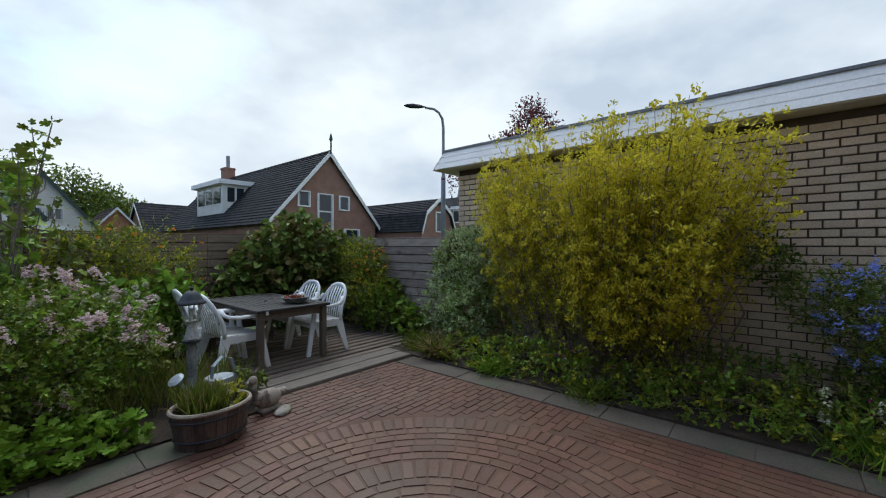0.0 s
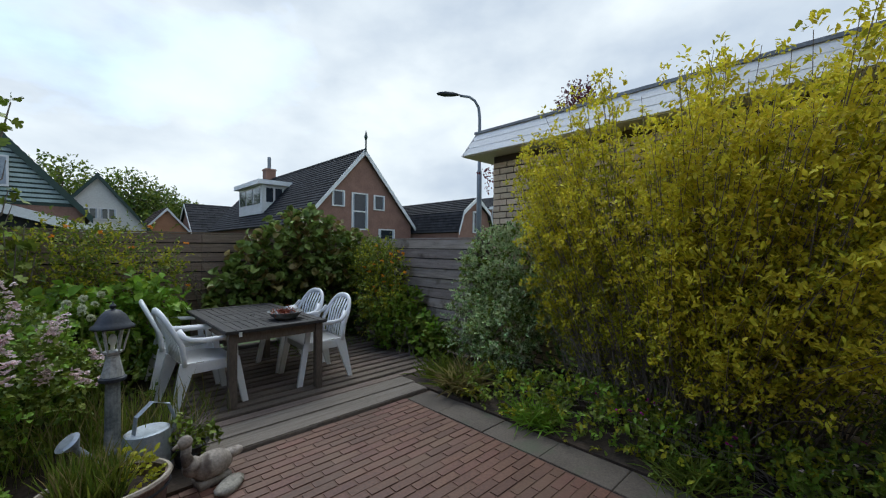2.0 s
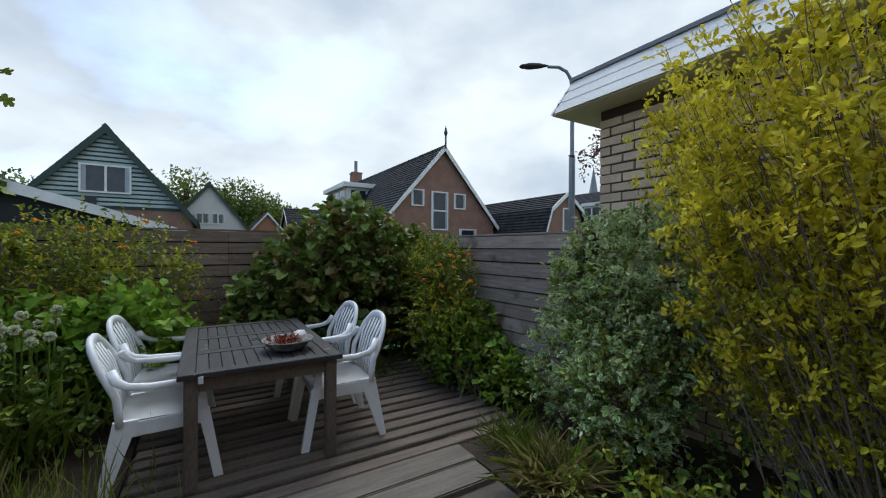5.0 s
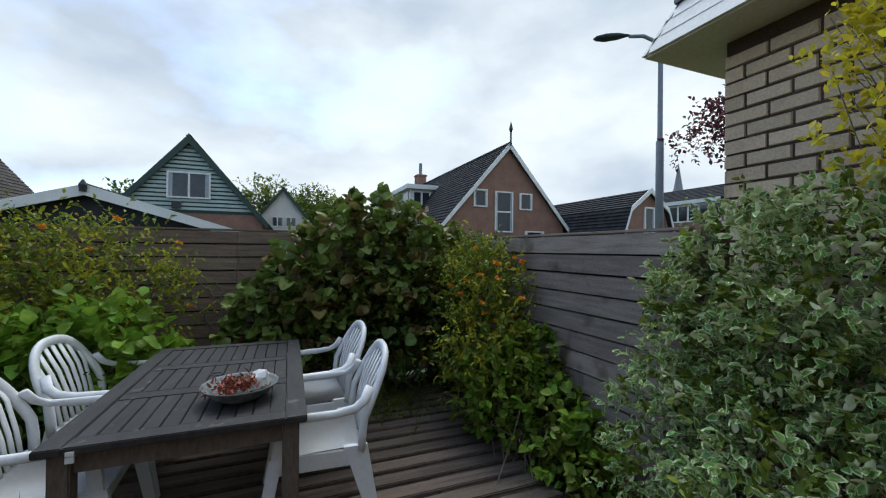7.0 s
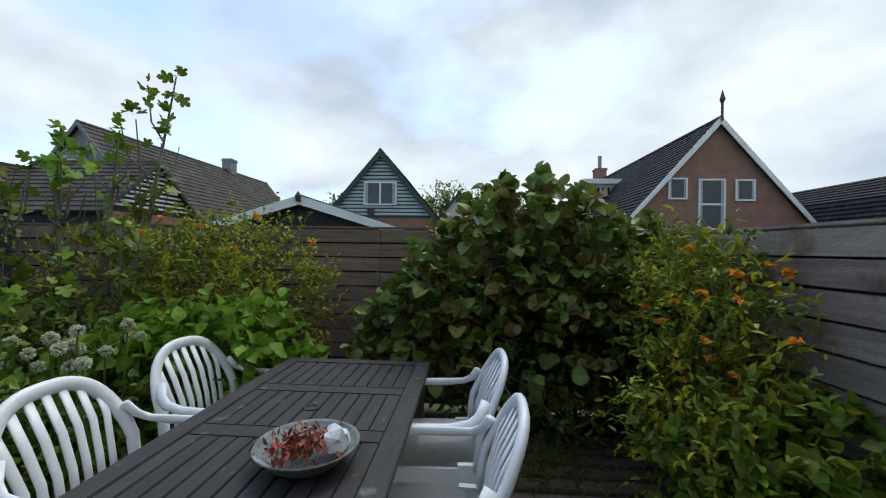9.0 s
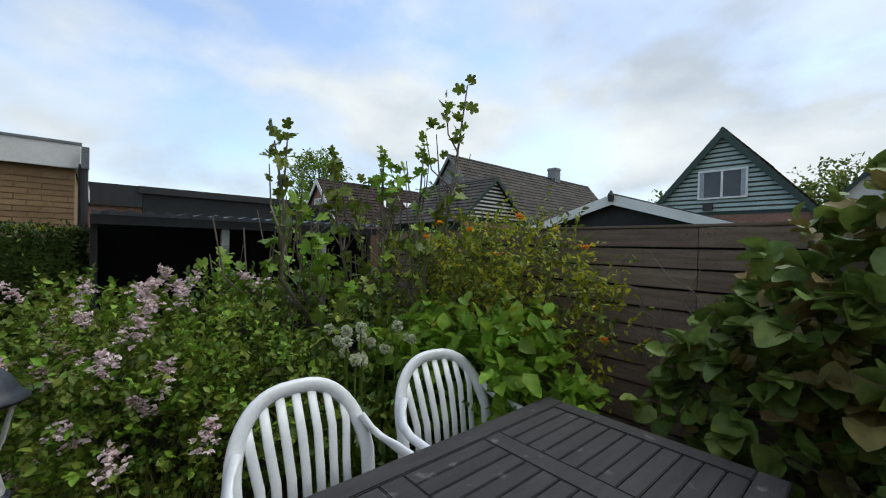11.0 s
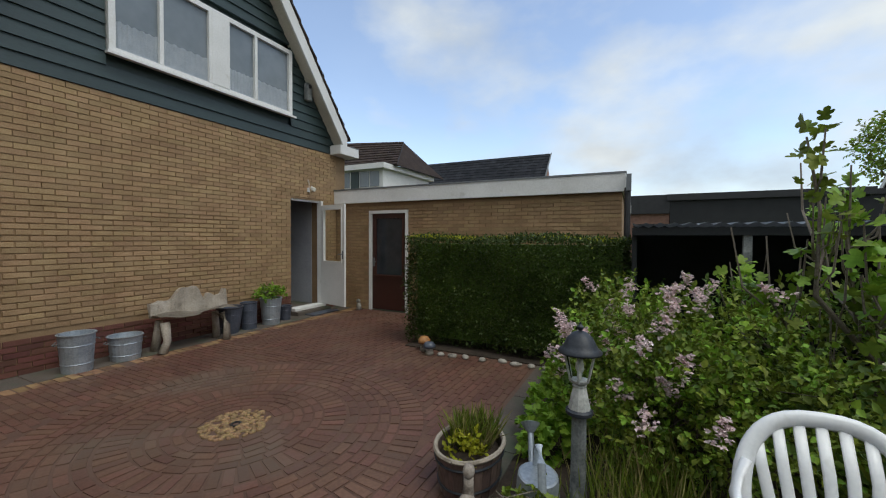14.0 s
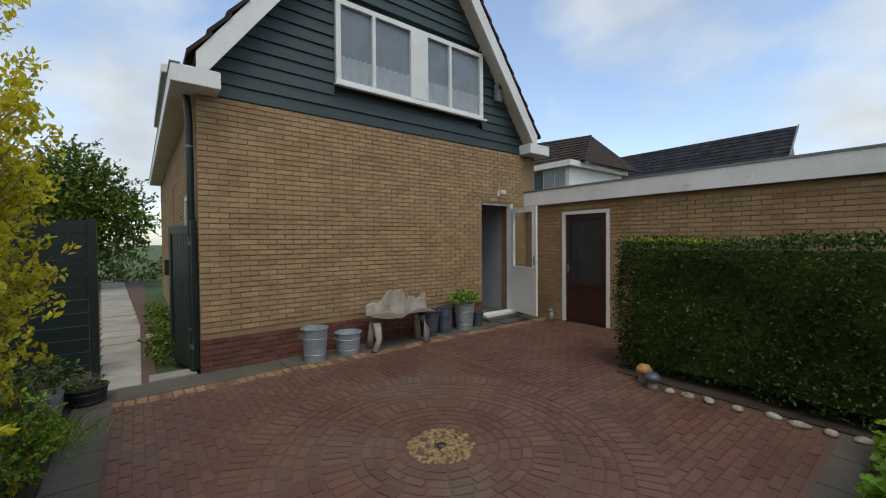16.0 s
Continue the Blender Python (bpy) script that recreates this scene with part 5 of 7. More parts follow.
for (x, y, r, h, m, lab) in ((-4.22, 3.12, 0.085, 0.2, shroom, "pottery toadstool with an ochre cap by the hedge"), (-4.10, 3.26, 0.085, 0.17, M_BLUEPOT, "pottery toadstool with a grey-green cap by the hedge")):
    ob = thing("toadstool_ornament", lab, "ornament", "toadstools", at=(x, y, 0.0))
    part("stalk", turned([(r * 0.75, 0), (r * 0.6, h * 0.3), (r * 0.55, h * 0.55)], n=14), M_STONE, ob, smooth=True)
    part("cap", turned([(r * 0.55, h * 0.5), (r, h * 0.55), (r * 0.95, h * 0.75), (r * 0.6, h * 0.95), (r * 0.15, h)], n=16), m, ob, smooth=True)


def pot(name, label, at, r0, r1, h, material, category, handles=False, plant=None, seed=0, square=False, flip=0.0):
    ob = thing(name, label, category, at=at, turn=flip)
    n = 4 if square else 24
    part("body", turned([(r0, 0), (r0 + (r1 - r0) * 0.5, h * 0.5), (r1, h - 0.012), (r1 + 0.012, h - 0.008), (r1 + 0.012, h), (r1 - 0.01, h), (r0 * 0.9, h * 0.35), (0.02, h * 0.33)], n=n), material, ob)
    if not square:
        for z in (0.22 * h, 0.7 * h):
            g = r0 + (r1 - r0) * z / h
            part("band", turned([(g + 0.001, z - 0.006), (g + 0.006, z), (g + 0.003, z + 0.006)], n=n), material, ob)
    if handles:
        for s in (-1, 1):
            b = bmesh.new()
            tube(b, [(s * r1, -0.045, h * 0.82), (s * (r1 + 0.035), -0.03, h * 0.76), (s * (r1 + 0.035), 0.03, h * 0.76), (s * r1, 0.045, h * 0.82)], 0.006, 6)
            part("handle", b, M_LEAD, ob)
    if plant:
        r = np.random.default_rng(seed)
        part("earth", turned([(r1 * 0.9, h - 0.06), (r1 * 0.9, h - 0.04)], n=n), M_SOIL, ob)
        blob, m, k, ls = plant
        pb2, pw2, tips = sprays([blob], k, 6, 0.08, r, up=0.6)
        leaves("foliage", pb2, pw2, ls, 0.65, m, ob, r)
        stems("stem", (0, 0, h - 0.05), tips[:12], 0.004, M_TWIG, ob, r, spread=0.03)
    return ob


pot("zinc_bucket", "tall galvanised zinc bucket by the house wall", (-1.72, 0.03, 0.0), 0.135, 0.165, 0.43, M_ZINC, "bucket", handles=True)
pot("zinc_bucket", "squat galvanised zinc tub by the house wall", (-2.2, 0.0, 0.0), 0.15, 0.175, 0.3, M_ZINC, "bucket", handles=True)
pot("flower_pot", "dark blue-grey glazed pot by the house wall", (-3.66, -0.1, 0.0), 0.13, 0.19, 0.42, M_BLUEPOT, "pot")
pot("flower_pot", "narrow blue-grey pot by the house wall", (-4.0, -0.1, 0.0), 0.12, 0.125, 0.44, M_BLUEPOT, "pot")
pot("flower_pot", "grey zinc pot with a bright leafy plant", (-4.42, -0.08, 0.0), 0.14, 0.18, 0.46, M_ZINC, "pot", plant=((0, 0, 0.52, 0.24, 0.2, 0.1), L_BRIGHT, 80, 0.055), seed=41)
pot("flower_pot", "small dark pot beside the doorstep", (-4.78, -0.14, 0.0), 0.09, 0.12, 0.26, M_BLUEPOT, "pot")
pot("flower_pot", "pale zinc pot with dry plants on the slabs", (0.78, 0.28, 0.02), 0.12, 0.15, 0.3, M_ZINC, "pot", plant=((0, 0, 0.38, 0.2, 0.2, 0.1), L_DARK, 60, 0.05), seed=42)
pot("flower_pot", "low black pot by the dark fence", (0.52, -0.02, 0.0), 0.15, 0.17, 0.17, M_BLACK, "pot", plant=((0, 0, 0.17, 0.12, 0.12, 0.05), L_DARK, 20, 0.04), seed=43)
pot("flower_pot", "small dark pot of pink flowers beside the deck", (-1.42, 5.22, -0.008), 0.07, 0.1, 0.16, M_BLACK, "pot", plant=((0, 0, 0.2, 0.13, 0.12, 0.07), L_GREEN, 45, 0.045), seed=44)
# small statue by the garage door
bm = bmesh.new()
tube(bm, [(0, 0, 0), (0, 0, 0.1), (0.01, 0, 0.16)], [0.06, 0.05, 0.035], 10)
bmesh.ops.create_icosphere(bm, subdivisions=2, radius=0.045, matrix=Matrix.Translation((0.02, 0, 0.19)))
st = part("statuette", bm, M_STONE, smooth=True)
st.matrix_world = pose(-6.22, 0.42, -0.003)
tagged(st, "small brown stone statuette beside the garage door", "statue")

# ---- driftwood bench ----
bench = thing("driftwood_bench", "pale carved driftwood bench against the brick wall", "bench", at=(-3.0, 0.1, 0))
rn = random.Random(9)
bm = bmesh.new()
NXB, NYB = 22, 8
g = {}
for i in range(NXB + 1):
    for j in range(NYB + 1):
        u, v = i / NXB, j / NYB
        x = -0.46 + 0.92 * u
        wave = 0.03 * math.sin(u * 11) + 0.02 * math.sin(u * 23 + 1)
        g[i, j] = bm.verts.new((x, 0.17 - 0.36 * v + wave * (1 - v), 0.43 + 0.02 * math.sin(u * 7 + v * 3) + rn.uniform(-0.004, 0.004)))
for i in range(NXB):
    for j in range(NYB):
        bm.faces.new((g[i, j], g[i + 1, j], g[i + 1, j + 1], g[i, j + 1]))
bmesh.ops.solidify(bm, geom=bm.faces[:], thickness=0.09)
part("seat", bm, M_DRIFT, bench, smooth=True)
bm = bmesh.new()
prev = None
for i in range(31):
    u = i / 30
    x = -0.5 + 0.95 * u
    top = 0.58 + 0.14 * math.exp(-((u - 0.45) / 0.18) ** 2) + 0.09 * math.exp(-((u - 0.62) / 0.1) ** 2) - 0.12 * math.exp(-((u - 0.33) / 0.05) ** 2) + 0.014 * math.sin(u * 31) + 0.07 * (u < 0.06)
    cur = [bm.verts.new(p) for p in ((x, -0.10 + 0.02 * math.sin(u * 17), 0.40), (x, -0.16, 0.40), (x, -0.19 - 0.02 * math.sin(u * 9), top), (x, -0.135 + 0.015 * math.sin(u * 21), top))]
    if prev:
        for a, b in ((0, 1), (1, 2), (2, 3), (3, 0)):
            bm.faces.new((prev[a], prev[b], cur[b], cur[a]))
    else:
        bm.faces.new(cur)
    prev = cur
bm.faces.new(prev[::-1])
part("backrest", bm, M_DRIFT, bench, "ragged driftwood slab", smooth=False)
for pts in ([(-0.33, 0.13, 0), (-0.35, 0.11, 0.2), (-0.3, 0.06, 0.36)], [(0.44, 0.1, 0), (0.37, 0.08, 0.14), (0.38, 0.05, 0.36)], [(-0.36, -0.14, 0), (-0.33, -0.12, 0.36)], [(0.4, -0.14, 0), (0.36, -0.12, 0.36)]):
    bm = bmesh.new()
    tube(bm, pts, [0.05, 0.042, 0.055][: len(pts)], 8)
    part("leg", bm, M_DRIFT, bench, smooth=True)
bench.scale = (1.12, 1.05, 1.1)

# ---- side gate and dark fence ----
gate = thing("garden_gate", "dark green garden gate standing open", "gate", at=(-0.44, -0.40, 0.03), turn=-76)
part("gate_frame", boxes((0, 0.09, -0.03, 0.03, 0, 1.80), (0.70, 0.78, -0.03, 0.03, 0, 1.74), (0.09, 0.70, -0.03, 0.03, 0, 0.1), (0.09, 0.70, -0.03, 0.03, 1.64, 1.74), bevel=0.004), M_GATE, gate)
for i in range(6):
    part("board", boxes((0.092 + i * 0.101, 0.092 + i * 0.101 + 0.097, -0.016, 0.016, 0.102, 1.638), bevel=0.003), M_GATE, gate)
bm = bmesh.new()
tube(bm, [(0.74, 0.03, 0.95), (0.74, 0.075, 0.95), (0.66, 0.08, 0.95)], 0.009, 8)
part("gate_handle", bm, M_LEAD, gate)
for z in (0.25, 1.5):
    part("hinge", boxes((0.0, 0.12, 0.031, 0.037, z, z + 0.05)), M_LEAD, gate)
dark_fence = thing("fence_side", "dark green-black board fence beside the path", "fence", kind="structure", at=(0.46, -0.82, 0))
part("post", boxes((0, 0.08, -0.04, 0.04, 0, 1.84), bevel=0.004), M_GATE, dark_fence)
for i in range(12):
    part("board", boxes((0.085, 1.66, -0.012, 0.012, 0.05 + i * 0.148, 0.05 + i * 0.148 + 0.143), bevel=0.003), M_GATE, dark_fence)

# ---- open lean-to shelter with corrugated roof ----
shelter = thing("lean_to_shelter", "dark open lean-to with a corrugated roof", "shelter", at=(-4.28, 5.62, 0))
bm = bmesh.new()
cols = 84
rows_v = []
for i in range(cols + 1):
    y = 2.75 * i / cols
    dz = 0.014 * math.cos(i * math.pi / 2)
    rows_v.append([bm.verts.new((x, y, z + dz)) for x, z in ((0.06, 1.675), (-1.8, 1.70))])
for a, b in zip(rows_v, rows_v[1:]):
    bm.faces.new((a[0], b[0], b[1], a[1]))
bmesh.ops.solidify(bm, geom=bm.faces[:], thickness=0.006)
part("corrugated_roof", bm, M_LEAD, shelter, "grey corrugated roofing sheet")
# beam, back wall and side walls share one near-black colour
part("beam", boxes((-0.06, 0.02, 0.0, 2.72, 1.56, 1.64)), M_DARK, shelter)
for y in (1.0, 2.02):
    part("post", boxes((-0.05, 0.01, y - 0.035, y + 0.035, 0, 1.56), bevel=0.004), M_COLUMN, shelter)
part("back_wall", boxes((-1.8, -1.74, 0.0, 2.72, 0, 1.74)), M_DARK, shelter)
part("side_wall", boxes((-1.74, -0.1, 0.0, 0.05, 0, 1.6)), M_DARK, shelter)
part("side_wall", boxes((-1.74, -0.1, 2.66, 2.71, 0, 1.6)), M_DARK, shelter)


# ---- neighbouring houses ----
def far_window(parent, x0, x1, z0, z1, y, bars=1, out=-1, transom=False):
    w = link("window", bpy.data.meshes.new("window"), M_WHITE, parent)
    f = 0.07
    b = boxes((x0, x1, y - 0.05, y + 0.03, z0, z0 + f), (x0, x1, y - 0.05, y + 0.03, z1 - f, z1), (x0, x0 + f, y - 0.05, y + 0.03, z0 + f, z1 - f), (x1 - f, x1, y - 0.05, y + 0.03, z0 + f, z1 - f))
    for i in range(1, bars):
        c = x0 + (x1 - x0) * i / bars
        box(b, c - 0.04, c + 0.04, y - 0.045, y + 0.03, z0 + f, z1 - f)
    if transom:
        c = (z0 + z1) / 2
        box(b, x0 + f, x1 - f, y - 0.045, y + 0.03, c - 0.04, c + 0.04)
    b.to_mesh(w.data)
    b.free()
    part("pane", boxes((x0 + f, x1 - f, y - 0.012, y + 0.01, z0 + f, z1 - f)), M_PANE, w)
    part("curtain", boxes((x0 + f, x0 + f + 0.09 * (x1 - x0), y - 0.022, y - 0.014, z0 + f, z1 - f)), M_CURTAIN, w)
    part("curtain", boxes((x1 - f - 0.09 * (x1 - x0), x1 - f, y - 0.022, y - 0.014, z0 + f, z1 - f)), M_CURTAIN, w)
    return w


def tiled_slope(parent, a, b, c, d, nu, nv, material, name="roof", thick=0.06):
    """A roof slope of overlapping tiles between eave a-b and ridge d-c."""
    a, b, c, d = (Vector(p) for p in (a, b, c, d))
    nrm = (b - a).cross(d - a).normalized()
    if nrm.z < 0:
        nrm = -nrm
    vs, fs = [], []
    for j in range(nv):
        s0, s1 = j / nv, (j + 1.12) / nv
        s1 = min(s1, 1.0)
        for i in range(nu):
            u0, u1 = (i + 0.02) / nu, (i + 0.98) / nu
            base = len(vs)
            for s, lift in ((s0, thick), (s1, thick * 0.25)):
                for u in (u0, u1):
                    p = a.lerp(b, u).lerp(d.lerp(c, u), s)
                    vs.append(p + nrm * lift)
                    vs.append(p + nrm * (lift - thick * 1.1))
            q = base
            fs += [(q, q + 2, q + 6, q + 4), (q, q + 1, q + 3, q + 2), (q, q + 4, q + 5, q + 1), (q + 2, q + 3, q + 7, q + 6)]
    ob = raw(name, vs, fs, material, parent)
    ob["kind"] = "stuff"
    part("roof_deck", slab([a, b, c, d], -nrm * 0.08), M_DARK, parent)
    return ob


def gable_house(name, label, apex, half, eave, depth, m_wall, m_roof, m_verge, turn=0.0, tiles=(30, 22), verge=0.26, base=0.0, over=0.25):
    """A house whose gable looks along local -y, apex over the origin's front."""
    ax, ay, az = apex
    h = thing(name, label, "house", at=(ax, ay, base), turn=turn)
    k = (az - eave) / half
    part("wall", slab([(-half + 0.1, 0, 0), (half - 0.1, 0, 0), (half - 0.1, 0, eave - base + 0.05), (0, 0, az - base - 0.06), (-half + 0.1, 0, eave - base + 0.05)], (0, depth, 0)), m_wall, h)
    e = eave - base
    r = az - base
    o = half + 0.15
    ez = r - k * o
    for s in (-1, 1):
        tiled_slope(h, (s * o, -over, ez), (s * o, depth + over, ez), (0, depth + over, r), (0, -over, r), tiles[0], tiles[1], m_roof)
        part("verge_board", slab([(s * o, -over - 0.02, ez - verge * 0.75), (s * o, -over - 0.02, ez + 0.06), (0, -over - 0.02, r + 0.06), (0, -over - 0.02, r - verge)], (0, 0.05, 0)), m_verge, h)
    part("ridge", slab([(-0.12, -over, r - 0.02), (0, -over, r + 0.1), (0.12, -over, r - 0.02)], (0, depth + 2 * over, 0)), m_roof, h)
    return h


# red-brown gabled house
gh = gable_house("brick_house", "red-brown brick house with a slate roof and white verges", (10.46, 22, 7.03), 3.72, 2.75, 18, M_FAR_BRICK, M_TILE, M_WHITE, tiles=(48, 24))
far_window(gh, -1.98, -1.2, 3.66, 4.57, -0.02, transom=False)
far_window(gh, -0.75, 0.33, 2.39, 4.53, -0.02, transom=True)
far_window(gh, 0.73, 1.52, 3.61, 4.51, -0.02)
far_window(gh, 1.1, 2.3, 1.2, 2.5, -0.02)
bm = bmesh.new()
tube(bm, [(0, -0.3, 6.9), (0, -0.3, 7.6), (0, -0.3, 7.75), (0, -0.3, 8.15)], [0.05, 0.05, 0.11, 0.01], 8)
part("finial", bm, M_GREENTRIM, gh, "pointed green roof finial")
chim = part("chimney", boxes((-0.55, 0.25, 13.9, 14.7, 6.2, 7.9), (-0.6, 0.3, 13.85, 14.75, 7.75, 7.85)), M_FAR_BRICK, gh, "red brick chimney")
bm = bmesh.new()
tube(bm, [(-0.15, 14.3, 7.85), (-0.15, 14.3, 8.9)], 0.14, 10)
part("flue", bm, M_STEEL, chim)
dorm = part("dormer", boxes((-3.1, -0.9, 7.5, 12.2, 3.6, 5.55)), M_FAR_WHITE, gh, "white flat-roofed dormer")
part("dormer_roof", boxes((-3.4, -0.6, 7.2, 12.5, 5.55, 5.85)), M_WHITE, dorm)
for i in range(3):
    part("pane", boxes((-3.13, -3.1, 7.8 + i * 1.45, 9.0 + i * 1.45, 4.3, 5.35)), M_PANE, dorm)
    part("pane", boxes((-2.8 + i * 0.6, -2.35 + i * 0.6, 7.47, 7.5, 4.4, 5.35)), M_PANE, dorm)

# green clapboard house
gr = gable_house("green_clapboard_house", "green clapboard gabled house with dark green verges", (-4.49, 25, 6.5), 3.15, 2.75, 10, M_FAR_BRICK, M_TILE_B, M_GREENTRIM, tiles=(20, 18), verge=0.34)
z = 3.1
while z < 6.2:
    half = (6.42 - z) / (6.5 - 2.75) * 3.15
    if half < 0.1:
        break
    half = min(half, 3.0)
    part("board", slab([(-half, -0.02, z + 0.04), (-half, -0.085, z + 0.04), (-half, -0.05, z + 0.165), (-half, -0.02, z + 0.165)], (2 * half, 0, 0)), M_GREENHOUSE, gr)
    z += 0.19
part("backing", slab([(-2.95, -0.018, 3.0), (2.95, -0.018, 3.0), (0, -0.018, 6.35)], (0, 0.01, 0)), M_GREENTRIM, gr)
far_window(gr, -0.86, 0.86, 3.66, 4.86, -0.1, bars=2)
part("lamp_box", boxes((-0.65, -0.3, -0.2, -0.08, 3.2, 3.5)), M_BLACK, gr)

# low black shed with white verges
sh = gable_house("black_shed", "low black boarded shed with white verge boards", (-4.69, 15.9, 2.82), 3.3, 1.8, 6, M_DARK, M_TILE, M_WHITE, tiles=(20, 12), verge=0.2)
bm = bmesh.new()
tube(bm, [(0, -0.3, 2.7), (0, -0.3, 2.86), (0, -0.3, 2.98)], [0.07, 0.09, 0.02], 8)
part("finial", bm, M_BLACK, sh)

# white house and orange gable far off
wh = gable_house("white_house", "distant white rendered gabled house", (-0.63, 35, 5.85), 2.6, 2.5, 8, M_FAR_WHITE, M_TILE, M_GREENTRIM, tiles=(16, 12), verge=0.25)
far_window(wh, -0.85, 0.05, 3.0, 3.75, -0.02, bars=2)
far_window(wh, 0.1, 0.95, 3.0, 3.75, -0.02, bars=2)
gable_house("orange_brick_house", "distant small orange brick gable", (3.72, 40, 4.35), 1.5, 2.6, 6, M_ORANGE_T, M_TILE_B, M_WHITE, tiles=(10, 8), verge=0.16)
dk = gable_house("dark_roofed_house", "distant house with a long dark tiled roof", (6.4, 47, 5.4), 3.3, 2.5, 9, M_FAR_BRICK, M_TILE, M_WHITE, turn=-90, tiles=(20, 12), verge=0.16)
part("chimney", boxes((-0.4, 0.4, 5.0, 5.8, 4.8, 6.5)), M_FAR_BRICK, dk)

# gambrel-roofed house
ga = thing("gambrel_house", "brick house with a dark gambrel roof and white verges", "house", at=(15.85, 18, 0))
prof = [(-1.62, 2.3), (-1.2, 3.5), (0, 4.42), (1.2, 3.5), (1.62, 2.3)]
part("wall", slab([(-1.5, 0, 0), (1.5, 0, 0), (1.5, 0, 2.4), (1.1, 0, 3.45), (0, 0, 4.3), (-1.1, 0, 3.45), (-1.5, 0, 2.4)], (0, 7.2, 0)), M_FAR_BRICK, ga)
for (x0, z0), (x1, z1) in zip(prof, prof[1:]):
    lo, hi = ((x0, z0), (x1, z1)) if z0 < z1 else ((x1, z1), (x0, z0))
    tiled_slope(ga, (lo[0], -0.2, lo[1]), (lo[0], 7.4, lo[1]), (hi[0], 7.4, hi[1]), (hi[0], -0.2, hi[1]), 24, 7, M_TILE)
    part("verge_board", slab([(x0, -0.24, z0 - 0.16), (x0, -0.24, z0 + 0.08), (x1, -0.24, z1 + 0.08), (x1, -0.24, z1 - 0.16)], (0, 0.05, 0)), M_WHITE, ga)
far_window(ga, -0.25, 0.42, 2.3, 3.6, -0.02)
# long low building with a window band
lb = thing("long_building", "long brick building with dark roof and white window band", "building", at=(30.0, 24, 0))
part("wall", boxes((0, 6.5, -7, 8, 0, 5.5)), M_FAR_BRICK, lb)
tiled_slope(lb, (-0.3, -7.2, 5.58), (-0.3, 8.2, 5.58), (3.2, 8.2, 7.15), (3.2, -7.2, 7.15), 40, 9, M_TILE)
part("roof_back", slab([(3.2, -7.2, 7.1), (3.2, 8.2, 7.1), (6.7, 8.2, 5.5), (6.7, -7.2, 5.5)], (0, 0, -0.1)), M_DARK, lb)
part("eaves_board", boxes((-0.36, -0.3, -0.4, 4.2, 5.36, 5.66)), M_WHITE, lb)
for i in range(5):
    frame_part = part("window", boxes((-0.06, 0.0, -0.3 + i * 0.88, 0.58 + i * 0.88, 3.9, 5.35)), M_WHITE, lb)
    part("pane", boxes((-0.09, -0.061, -0.2 + i * 0.88, 0.48 + i * 0.88, 4.02, 5.2)), M_PANE, frame_part)
# church spire
sp = thing("church_spire", "distant slender grey church spire", "church", at=(120, 96.3, 0))
# tower and spire take the trim's mid grey, distance haze put into the colour
part("tower", boxes((-1.8, 1.8, -1.8, 1.8, 0, 19)), M_LEAD, sp)
part("spire", turned([(1.9, 19), (1.75, 20.5), (1.25, 23.5), (0.08, 31)], n=8), M_LEAD, sp)

# west side: barn, slatted gable, further house, black building
bn = gable_house("barn", "old barn with a long mossy grey-brown roof", (-20, 23.9, 7.7), 3.9, 3.0, 18.5, M_COLUMN, M_THATCH, M_COLUMN, tiles=(44, 18), verge=0.2)
part("chimney", boxes((-0.4, 0.4, 12.2, 13.0, 7.4, 8.7), (-0.46, 0.46, 12.14, 13.06, 8.5, 8.6)), M_LEAD, bn)
far_window(bn, -1.0, 0.0, 4.6, 5.8, -0.02)
sg = gable_house("slatted_barn_gable", "barn wing with a dark green and white slatted gable", (-14, 21.6, 5.15), 2.6, 2.8, 5.5, M_DARK, M_THATCH, M_GREENTRIM, turn=90, tiles=(14, 12), verge=0.16)
z = 3.0
while z < 4.9:
    half = (5.0 - z) / 2.35 * 2.6
    half = min(half, 2.45)
    part("slat", boxes((-half, half, -0.06, 0.0, z, z + 0.085)), M_FAR_WHITE, sg)
    z += 0.2
part("brick_base", boxes((-2.45, 2.45, -0.03, 0.0, 0.2, 2.75)), M_FAR_BRICK, sg)
wb = gable_house("farther_house", "farther house with dark roof, skylights and white verges", (-26.3, 17.2, 5.9), 3.4, 2.6, 11, M_FAR_BRICK, M_TILE_B, M_FAR_WHITE, tiles=(28, 14), verge=0.3)
for yy in (4.2, 6.2):
    part("skylight", slab([(1.35, yy, 4.72), (1.35, yy + 0.9, 4.72), (1.95, yy + 0.9, 4.16), (1.95, yy, 4.16)], (0.05, 0, 0.05)), M_WHITE, wb)
far_window(wb, -0.7, 0.7, 3.0, 4.6, -0.02, bars=2)
bb = thing("black_flat_building", "black flat-roofed building behind the shelter", "building", at=(-14, 5.0, 0))
part("wall", boxes((-4, 0, 1.6, 6.2, 0, 2.75)), M_DARK, bb)
part("roof_edge", boxes((-4.1, 0.1, 1.5, 6.3, 2.75, 2.95)), M_BLACK, bb)
part("brick_wall", boxes((-4, -0.1, -2, 1.59, 0, 2.35)), M_FAR_BRICK, bb)
part("low_roof", boxes((-4.1, 0.0, -2, 1.59, 2.35, 2.95)), M_BLACK, bb)
bb2 = thing("black_flat_building", "long low black building farther off", "building", at=(-24, 8, 0))
part("wall", boxes((-4, 0, -3, 10, 0, 3.6)), M_DARK, bb2)
part("roof_edge", boxes((-4.1, 0.1, -3.1, 10.1, 3.6, 3.85)), M_BLACK, bb2)

